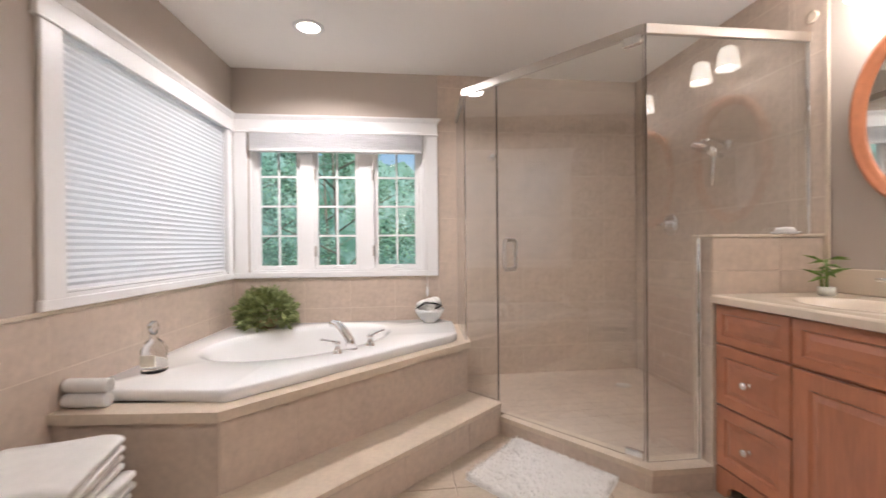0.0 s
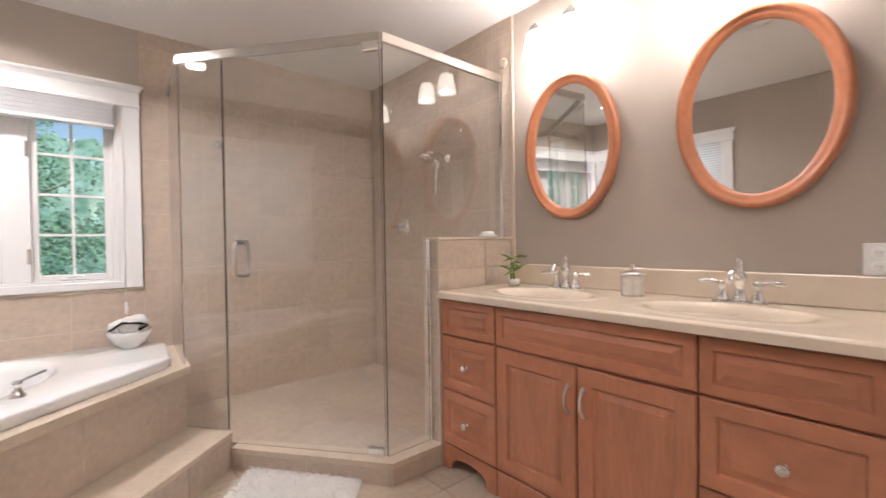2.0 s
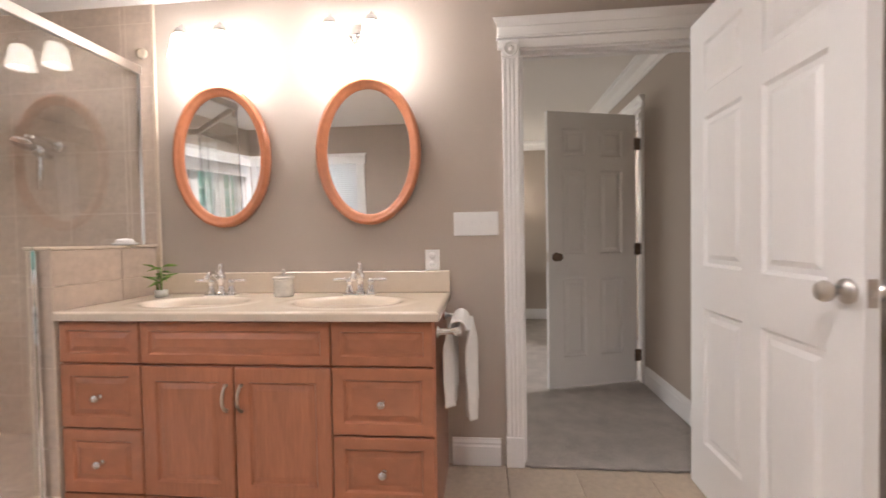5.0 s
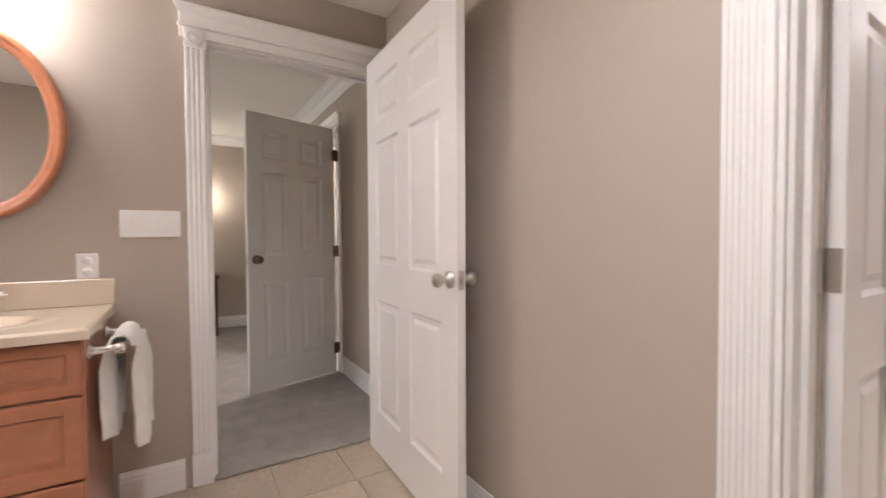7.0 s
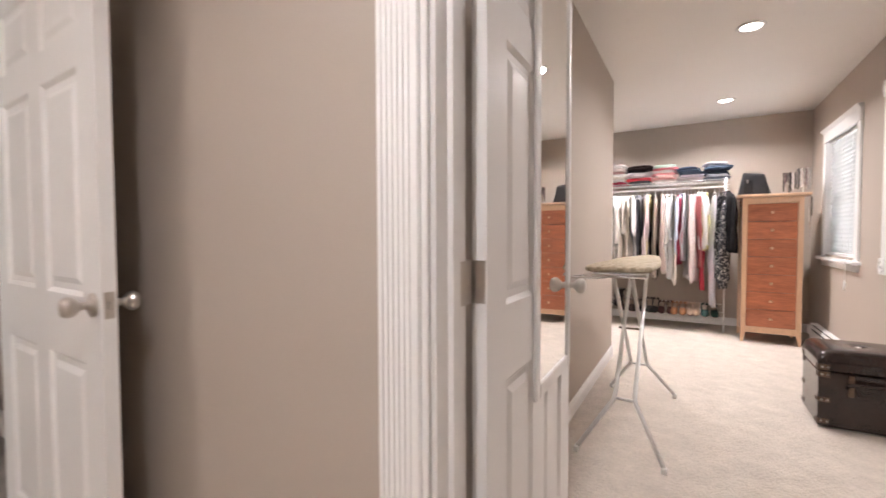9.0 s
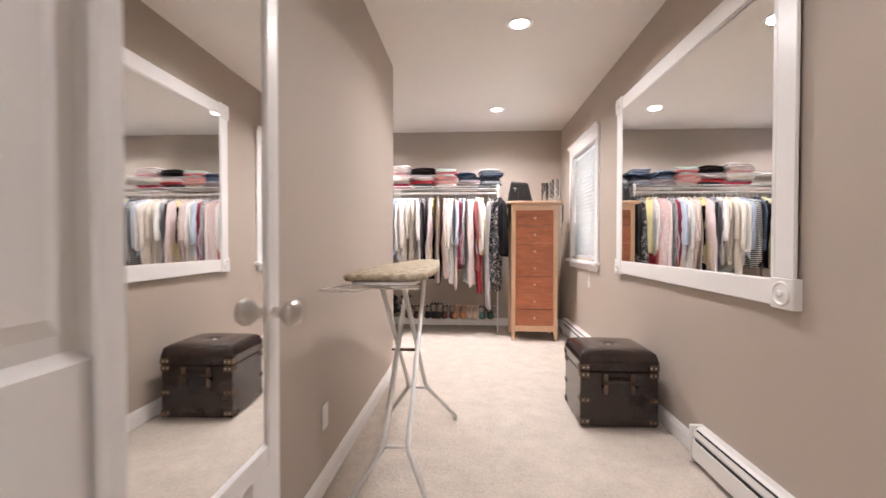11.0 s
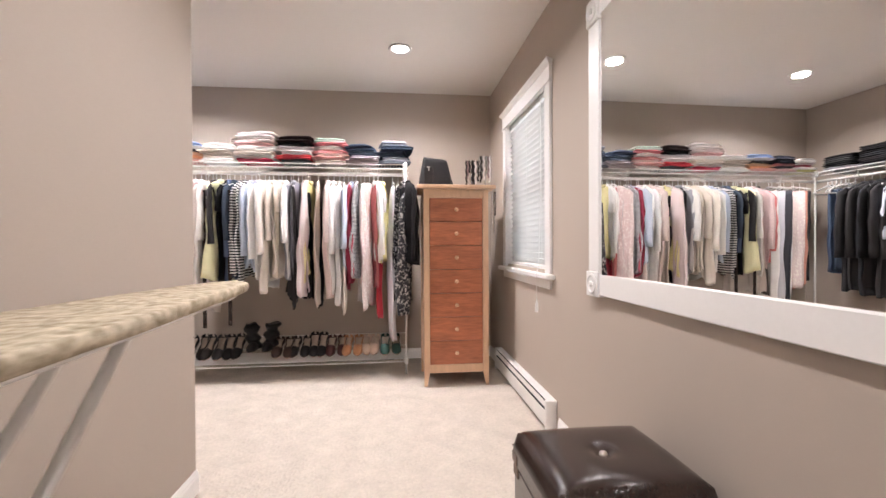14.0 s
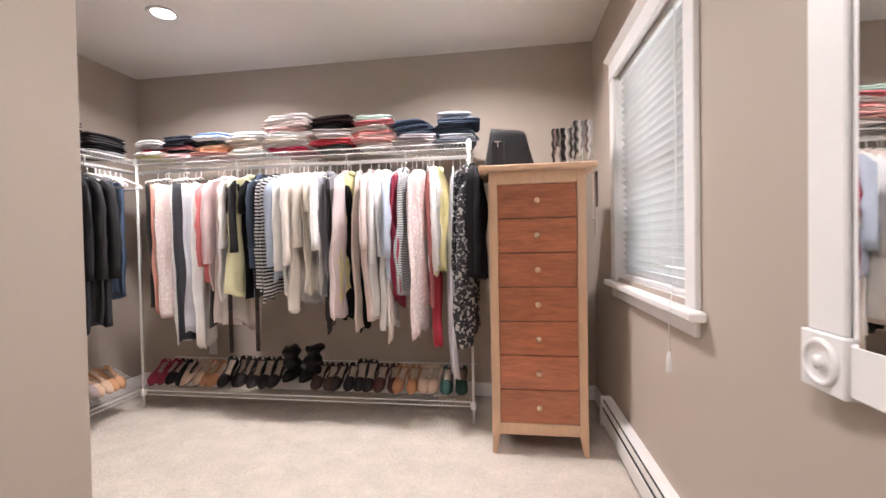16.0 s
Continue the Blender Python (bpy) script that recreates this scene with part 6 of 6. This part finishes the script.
for k in range(9):
    a = k * 2.4
    part("bath_puff" if k == 0 else "soap", lathe([(0, .0), (.02, .004), (.03, .02), (.022, .04), (0, .046)], 14, None, Matrix.Translation((.035 * math.cos(a) * (k > 0), .035 * math.sin(a) * (k > 0), .052 + .016 * (k % 3))) @ pose(0, 0, 0, 20 * math.sin(k), 20 * math.cos(k)) @ Matrix.Scale(1.25, 4)), TERRY, bowl)
part("ribbon", tube([(-.07, -.03, .085), (-.03, -.075, .120), (.03, -.072, .112), (.065, -.03, .095), (.03, -.07, .085)], .0055, 6), BLACKBAG, bowl)
btl = thing("glass_bottle", -1.215, 1.325, .531, 0, "clear glass bottle half full of bath oil", "bottle")
part("glass", lathe([(0, 0), (.048, 0), (.050, .01), (.050, .10), (.030, .135), (.016, .15), (.016, .175), (.020, .18), (0, .18)], 24), clear("bottle_glass", (.97, .98, .98), .06, 1.2), btl, smooth=True)
part("stopper", lathe([(0, .165), (.010, .17), (.012, .182), (.020, .19), (.022, .21), (.012, .225), (0, .228)], 16), clear("stopper_glass", (.9, .93, .95)), btl)
part("label", B(-.030, .030, -.0535, -.0515, .035, .085), mat("paper_label", (.66, .62, .52), .7), btl, "pale paper label")
for k in range(2):
    rl = thing("rolled_towel", -1.27 + .03 * k, 1.05 + .005 * k, .521 + .0 * k, -6, "white rolled towel on the tub deck", "towel", "rolled towels on the tub deck")
    rl.location = (-1.300, 1.035, .486) if k == 0 else (-1.300, 1.045, .486 + .053)
    rl.scale = (.8, .72, .72)
    sp = lathe([(.004, -.10), (.010, -.103), (.014, -.098), (.020, -.104), (.024, -.099), (.032, -.103), (.037, -.095), (.0375, -.04), (.0365, .03), (.0375, .095), (.032, .103), (.026, .099), (.020, .104), (.010, .099), (.004, .10)], 22, None, pose(0, 0, .037, 0, 90))
    part("cloth", sp, TERRY, rl, smooth=True)


def towel_fold(x, y, z, w, d, h, rz, seed):
    f = thing("folded_towel", x, y, z, rz, "thick white folded bath towel in a stack", "towel", "stack of folded towels")
    bm = bmesh.new()
    for e in range(2):
        rings = []
        for i in range(11):
            v = i / 10 * 2 - 1
            ring = []
            for j in range(24):
                a = 2 * math.pi * j / 24
                c, q = math.cos(a), math.sin(a)
                xx = w / 2 * math.copysign(abs(c) ** .3, c)
                zz = h * (.25 + .5 * e) + h * .26 * math.copysign(abs(q) ** .7, q) + .007 * noise.noise((xx * 9 + seed, v * 3, e)) + .006 * math.sin(xx * 20 + seed)
                ring.append(bm.verts.new((xx, d / 2 * v * (1 - .02 * e), max(zz, 0))))
            rings.append(ring)
        skin(bm, rings)
    part("cloth", bm, TERRY, f, smooth=True)


for k in range(7):
    towel_fold(-1.20 + .012 * math.sin(k * 2.1), .66 + .01 * math.cos(k * 1.7), .006 + k * .063, .34, .36, .066, 6 + 4 * math.sin(k * 1.3), k)

# bath mat
bmx = thing("bath_mat", .52, 1.18, 0, 45, "thick white shaggy bath mat on the tiled floor", "bath mat")
A, Bp, Cp = Vector((.52, 1.59)), Vector((.87, 1.13)), Vector((.17, 1.23))
u1, u2 = (Bp - A), (Cp - A)
bmx.matrix_basis = pose(A.x, A.y, .0005)


def mat_point(a, b):
    return u1 * a + u2 * b


bm = bmesh.new()
n = 60
g = []
for i in range(n + 1):
    r = []
    for j in range(n + 1):
        a, b = i / n, j / n
        e = min(a, 1 - a, b, 1 - b)
        z = .022 * min(1, e / .03) ** .5 + .010 * noise.noise((i * .5, j * .5, 0)) * min(1, e / .04) + .004 * noise.noise((i * 1.7, j * 1.7, 5))
        p = mat_point(a, b)
        wob = .008 * noise.noise((i * .35, j * .35, 9))
        r.append(bm.verts.new((p.x + wob, p.y + wob, max(z, 0))))
    g.append(r)
for i in range(n):
    for j in range(n):
        bm.faces.new((g[i][j], g[i + 1][j], g[i + 1][j + 1], g[i][j + 1])).smooth = True
part("mat_base", bm, TERRY, bmx)
rnd = random.Random(8)
vs, fs = [], []
for _ in range(9000):
    p = mat_point(rnd.random(), rnd.random())
    b = len(vs)
    q = Vector((p.x, p.y, .012))
    d = Vector((rnd.gauss(0, .012), rnd.gauss(0, .012), rnd.uniform(.012, .024)))
    s = Vector((rnd.gauss(0, 1), rnd.gauss(0, 1), 0)).normalized() * .0022
    vs += [q - s, q + s, q + d]
    fs.append((b, b + 1, b + 2))
me = bpy.data.meshes.new("tufts")
me.from_pydata(vs, [], fs)
leaves("tuft", me, TERRY, bmx)

soap = thing("soap_dish", 1.62, 1.035, 1.1215, 0, "white soap on a shallow dish on the half wall", "soap")
part("dish", lathe([(0, 0), (.045, 0), (.06, .010), (.056, .012), (.04, .004), (0, .004)], 22), PORCELAIN, soap)
part("soap_bar", lathe([(0, .004), (.034, .006), (.040, .018), (.032, .030), (0, .034)], 18), TERRY, soap)
bam = thing("lucky_bamboo", 1.64, .868, .863, 0, "small lucky bamboo in a pale frosted glass", "plant")
bam.scale = (.88, .88, .88)
part("glass", lathe([(0, 0), (.032, 0), (.034, .04), (.031, .04), (.029, .006), (0, .006)], 18), mat("frosted_vase", (.72, .72, .66), .25, var=.06), bam)
part("pebbles", lathe([(0, .007), (.027, .008), (.028, .024), (0, .028)], 14), STONE, bam)
st = bmesh.new()
for k, (sx, sy, hh) in enumerate(((0, 0, .17), (.012, .008, .13), (-.010, .010, .10))):
    tube([(sx, sy, .02), (sx * 1.3, sy * 1.3, hh * .6), (sx * 1.5, sy * 1.5, hh)], .0055, 8, st)
part("stems", st, mat("bamboo_stem", (.14, .22, .05), .5, var=.2), bam)
lv, lf = [], []
rnd = random.Random(4)
for k in range(20):
    base = Vector((rnd.uniform(-.012, .015), rnd.uniform(-.01, .015), rnd.uniform(.08, .18)))
    a = rnd.uniform(0, 6.3)
    d, L = Vector((math.cos(a), math.sin(a), rnd.uniform(-.1, .7))), rnd.uniform(.06, .11)
    s = Vector((-math.sin(a), math.cos(a), 0)) * .009
    b = len(lv)
    lv += [base, base + d * L * .45 + s, base + d * L * .45 - s, base + d * L - Vector((0, 0, L * .3))]
    lf += [(b, b + 1, b + 3), (b, b + 3, b + 2)]
me = bpy.data.meshes.new("blades")
me.from_pydata(lv, [], lf)
leaves("leaf", me, LEAFB, bam)
jar = thing("soap_jar", 1.655, .245, .863, 0, "clear ribbed jar of cotton with a metal lid", "jar")
part("jar", lathe([(0, 0), (.044, 0), (.046, .008), (.0445, .02), (.046, .03), (.0445, .045), (.046, .06), (.0445, .075), (.046, .085), (0, .085)], 28), mat("frosted_jar", (.72, .68, .62), .2, var=.12, scale=40, bump=.1, coat=.5), jar, smooth=True)
ld = part("lid", lathe([(0, .085), (.050, .085), (.051, .092), (.030, .100), (.010, .104), (0, .105)], 26), NICKEL, jar, "brushed metal lid")
part("lid_knob", lathe([(0, .104), (.006, .106), (.005, .114), (.010, .122), (.006, .130), (0, .131)], 14), NICKEL, ld)

# ---- bedroom ----
tbl = thing("side_table", 5.32, -.90, 0, 0, "dark wooden side table against the bedroom wall", "side table")
DARKW = mat("dark_stained_wood", (.10, .035, .018), .35, var=.3, scale=4, fine=20, bump=.04, stretch=(1, 6, 6))
part("top", B(-.25, .25, -.24, .24, .68, .71, .006), DARKW, tbl)
part("apron", boxes([(-.22, .22, -.22, -.20, .58, .68), (-.22, .22, .20, .22, .58, .68), (-.22, -.20, -.20, .20, .58, .68)]), DARKW, tbl)
for sx in (-1, 1):
    for sy in (-1, 1):
        part("leg", tube([(sx * .20, sy * .20, 0), (sx * .20, sy * .20, .60)], [.016, .024], 8), DARKW, tbl)
part("shelf", B(-.20, .20, -.20, .20, .14, .16, .003), DARKW, tbl)
lmp = thing("wall_sconce", 5.60, -.985, 1.285, 0, "lit swing-arm wall lamp with a white shade", "wall lamp")
part("wall_plate", lathe([(.05, 0), (.05, .008), (.03, .016), (0, .018)], 20, None, pose(0, 0, 0, 0, -90)), DARKW, lmp)
part("arm", tube([(-.012, 0, 0), (-.08, -.06, 0), (-.11, -.09, 0), (-.15, -.02, 0), (-.15, 0, .03)], .007, 8), DARKW, lmp)
part("shade", lathe([(.088, .02), (.066, .27), (.063, .27), (.085, .02)], 28, None, Matrix.Translation((-.15, 0, 0))), glow("lit_lampshade", (1.0, .93, .82), 2.6), lmp, "lit white fabric shade")
d = bpy.data.lights.new("sconce_light", "POINT")
d.energy, d.color, d.shadow_soft_size = 9, (1.0, .90, .78), .06
new("sconce_light", d).location = (5.45, -.985, 1.60)
area_lamp("hall_light", (3.5, -2.6, 2.40), (3.5, -2.59, 0), .3, .3, 26, WARM)
# window added out of view as the opening for the bedroom fill lamp
bw = tagged(thing("window_unseen", 0, 2.5, 0, 0, "white-framed bedroom window, added out of view", "window"), kind="structure")
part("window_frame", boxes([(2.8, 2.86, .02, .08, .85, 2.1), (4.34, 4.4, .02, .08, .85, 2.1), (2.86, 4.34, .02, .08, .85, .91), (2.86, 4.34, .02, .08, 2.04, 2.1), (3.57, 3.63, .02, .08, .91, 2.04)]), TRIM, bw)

# carpet edge at the bathroom door
fr = thing("carpet_edge", 0, 0, 0, 0, "frayed cream carpet edge at the bathroom threshold", "carpet edge")
rnd = random.Random(21)
bm = tube([(XE - .005 + .008 * noise.noise((i * .7, 0, 0)), -.90 - .86 * i / 40, .004 + .004 * noise.noise((i * .9, 4, 0))) for i in range(41)], .009, 7)
part("fringe", bm, CARPETG, fr)

# ---- outside ----
setting("ground", B(-60, 60, 8.5, 130, -3.3, -3.0), mat("grass_ground", (.07, .11, .03), .95, var=.4, scale=2, fine=30), "grassy ground below the windows")
OUTLEAF = cloth_through("tree_leaf", (.22, .40, .27), .45, .6)
OUTLEAF2 = cloth_through("tree_leaf_pale", (.34, .54, .44), .5, .55)
BARK = mat("bark", (.20, .17, .14), .9, var=.3, scale=6, fine=30, bump=.4, dist=.02)


def outdoor_tree(x, y, h, r, seed):
    rnd = random.Random(seed)
    t = thing("tree", x, y, -3.0, 0, "leafy green tree outside the bathroom window", "tree", "trees outside the window")
    part("trunk", tube([(0, 0, 0), (.1, .05, h * .4), (-.05, .1, h * .8)], [.07, .05, .02], 10), BARK, t)
    limbs = bmesh.new()
    for k in range(9):
        a, z = k * 2.4, h * (.25 + .06 * k)
        tube([(0.05, .05, z), (r * .5 * math.cos(a), r * .5 * math.sin(a), z + .5), (r * .9 * math.cos(a), r * .9 * math.sin(a), z + .8)], [.02, .013, .006], 6, limbs)
    part("limb", limbs, BARK, t)
    vs, fs = [], []
    for c in range(30):
        a, v, q = rnd.uniform(0, 6.3), rnd.uniform(-.9, 1), rnd.uniform(.45, 1.0)
        k = math.sqrt(max(0, 1 - v * v))
        cc = Vector((r * q * k * math.cos(a), r * q * k * math.sin(a), h * .58 + h * .42 * v))
        cr = rnd.uniform(.35, .75)
        for _ in range(300):
            d = Vector((rnd.gauss(0, 1), rnd.gauss(0, 1), rnd.gauss(0, .7))).normalized() * cr * rnd.random() ** .4
            p = cc + d
            f = Vector((rnd.gauss(0, 1), rnd.gauss(0, 1), rnd.gauss(-.2, .8))).normalized()
            s = f.orthogonal().normalized()
            s.rotate(Matrix.Rotation(rnd.uniform(0, 6.3), 3, f))
            L = rnd.uniform(.055, .115)
            b = len(vs)
            vs += [p, p + f * L * .5 + s * L * .3, p + f * L, p + f * L * .5 - s * L * .3]
            fs += [(b, b + 1, b + 2), (b, b + 2, b + 3)]
    me = bpy.data.meshes.new("crown")
    me.from_pydata(vs, [], fs)
    leaves("crown", me, OUTLEAF if seed % 2 else OUTLEAF2, t)


for k, (tx, ty, th, tr) in enumerate([(-3.4, 9.6, 7.4, 2.0), (-1.5, 9.2, 8.0, 1.9), (.9, 10.2, 5.9, 1.7), (-5.6, 11.5, 8.5, 2.2), (3.2, 11.5, 5.6, 1.9), (-2.4, 13.5, 9.0, 2.4), (1.5, 14.5, 6.0, 2.1), (-6.5, 15.0, 8.0, 2.6), (4.8, 15.5, 6.4, 2.4)]):
    outdoor_tree(tx, ty, th, tr, 40 + k)


# glowing backdrop behind the trees: far woods, their haze and daylight painted as emission
HAZE_GLOW = glow("painted_haze_glow", (.22, .42, .34), .62)
HAZE_GLOW.node_tree.nodes["Principled BSDF"].inputs["Base Color"].default_value = (.06, .12, .08, 1)
hn, hl = HAZE_GLOW.node_tree.nodes, HAZE_GLOW.node_tree.links
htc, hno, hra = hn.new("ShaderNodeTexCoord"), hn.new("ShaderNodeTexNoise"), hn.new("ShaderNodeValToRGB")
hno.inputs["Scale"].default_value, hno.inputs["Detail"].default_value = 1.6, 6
# dark teal to pale cyan mottling imitates sunlit, hazy foliage
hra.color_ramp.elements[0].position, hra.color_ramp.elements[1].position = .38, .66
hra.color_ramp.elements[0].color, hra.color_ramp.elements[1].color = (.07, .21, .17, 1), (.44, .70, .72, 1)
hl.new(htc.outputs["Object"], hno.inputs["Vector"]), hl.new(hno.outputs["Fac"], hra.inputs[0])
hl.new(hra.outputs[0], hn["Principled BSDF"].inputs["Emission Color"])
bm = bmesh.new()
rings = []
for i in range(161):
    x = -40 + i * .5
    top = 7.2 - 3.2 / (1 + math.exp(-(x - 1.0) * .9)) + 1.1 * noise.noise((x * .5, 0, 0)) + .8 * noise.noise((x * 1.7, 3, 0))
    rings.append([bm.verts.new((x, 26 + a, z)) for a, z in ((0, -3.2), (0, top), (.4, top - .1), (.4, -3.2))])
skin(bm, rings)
setting("backdrop", bm, HAZE_GLOW, "glowing backdrop with pale green woods and haze painted on")

# ---- tiles, last ----
TILES = {}


def tile_mesh(w, h, t, material):
    key = (round(w, 3), round(h, 3), material.name)
    if key not in TILES:
        me = bpy.data.meshes.new("tile")
        b = B(0, w, -t, 0, 0, h, .001)
        b.to_mesh(me)
        b.free()
        me.materials.append(material)
        TILES[key] = me
    return TILES[key]


def tile_wall(parent, m, x0, x1, z0, z1, zj, size=.33, xj=0.0, gap=.0025, t=.0075, material=None):
    """Tiles on a wall plane given by m (x along the wall, -y into the room), joints through xj and zj."""
    material = material or TILE
    def cuts(a, b, j):
        k = math.floor((a - j) / size)
        c = [a]
        while True:
            k += 1
            v = j + k * size
            if v >= b - .01:
                break
            if v > a + .01:
                c.append(v)
        return c + [b]
    xs, zs = cuts(x0, x1, xj), cuts(z0, z1, zj)
    for xa, xb in zip(xs, xs[1:]):
        for za, zb in zip(zs, zs[1:]):
            ob = new("tile", tile_mesh(xb - xa - gap, zb - za - gap, t, material))
            ob.parent = parent
            ob.matrix_local = m @ Matrix.Translation((xa + gap / 2, 0, za + gap / 2))


def tiled(name, label):
    return tagged(thing(name, 0, 0, 0, 0, label, "wall tiles"), kind="structure")


NM = pose(0, YN - .001, 0)
EM = pose(XE - .001, 0, 0, 0, 0, -90)
tn = tiled("wall_tiles_north", "beige ceramic tiles on the shower back wall")
part("grout", B(.19, XE - .012, YN - .0078, YN - .0008, .0, ZB - .001), GROUT, tn)
tile_wall(tn, NM, .190, XE - .012, .486, ZB - .002, .63, xj=.19)
tile_wall(tn, NM, .345, XE - .012, .037, .486, .63, xj=.19)
tw = tiled("wall_tiles_north_low", "beige ceramic tiles under the window")
part("grout", B(-1.29, .19, YN - .0078, YN - .0008, .40, .857), GROUT, tw)
tile_wall(tw, NM, -1.288, .190, .486, .838, .63, xj=.19)
part("bullnose", B(-1.288, .190, YN - .014, YN - .0055, .840, .857, .003), STONE, tw)
te = tiled("wall_tiles_east", "beige ceramic tiles on the shower side wall")
part("grout", B(XE - .0078, XE - .0008, .985, YN - .012, 0, ZB - .001), GROUT, te)
tile_wall(te, EM, -(YN - .012), -1.14, .037, ZB - .002, .63, xj=-(YN - .012))
tile_wall(te, EM, -1.14, -.995, 1.123, ZB - .002, .63, xj=-1.14)
part("pencil_trim", B(XE - .016, XE - .0055, .972, .994, .972, ZB - .002, .004), STONE, te)
part("ornament", lathe([(.028, 0), (.03, .006), (.02, .012), (.012, .008), (0, .012)], 18, None, pose(XE - .011, 1.045, 2.12, 0, -90)), STONE, te, "carved cream ornament")
tww = tiled("wall_tiles_west", "beige ceramic tiles along the tub wall")
WTM = WESTM @ pose(0, -.001, 0)
ob = part("grout", B(.55, 2.485, -.0078, -.0002, .0, .857), GROUT, tww)
ob.matrix_local = WESTM
tile_wall(tww, WTM, .99, 2.484, .486, .838, .63, xj=2.484)
tile_wall(tww, WTM, .55, .99, .14, .838, .63, xj=.99)
ob = part("bullnose", B(.55, 2.484, -.014, -.0045, .840, .857, .003), STONE, tww)
ob.matrix_local = WESTM
HM = pose(0, 1.009, 0)
tile_wall(half, HM, 1.2325, XE - .013, .0, 1.105, .63, xj=1.2325 + .33)
tile_wall(half, pose(1.2425, 0, 0, 0, 0, -90), -1.117, -1.011, .101, 1.105, .63, xj=0)

fl = bpy.data.objects["floor"]
SZ = .33
ft = bpy.data.meshes.new("tile")
b = B(0, SZ - .004, 0, SZ - .004, -.009, 0, .0015)
b.to_mesh(ft)
b.free()
ft.materials.append(TILEF)
for i in range(11):
    for j in range(14):
        x, y = -1.53 + i * SZ, -1.80 + j * SZ
        if x > XE + .02:
            continue
        if inside(x + SZ / 2, y + SZ / 2, DECK) or (y > 1.15 and x > .75) or y > 1.9 or x + SZ > XE + .03:
            continue
        ob = new("tile", ft)
        ob.parent = fl
        ob.location = (x, y, 0)
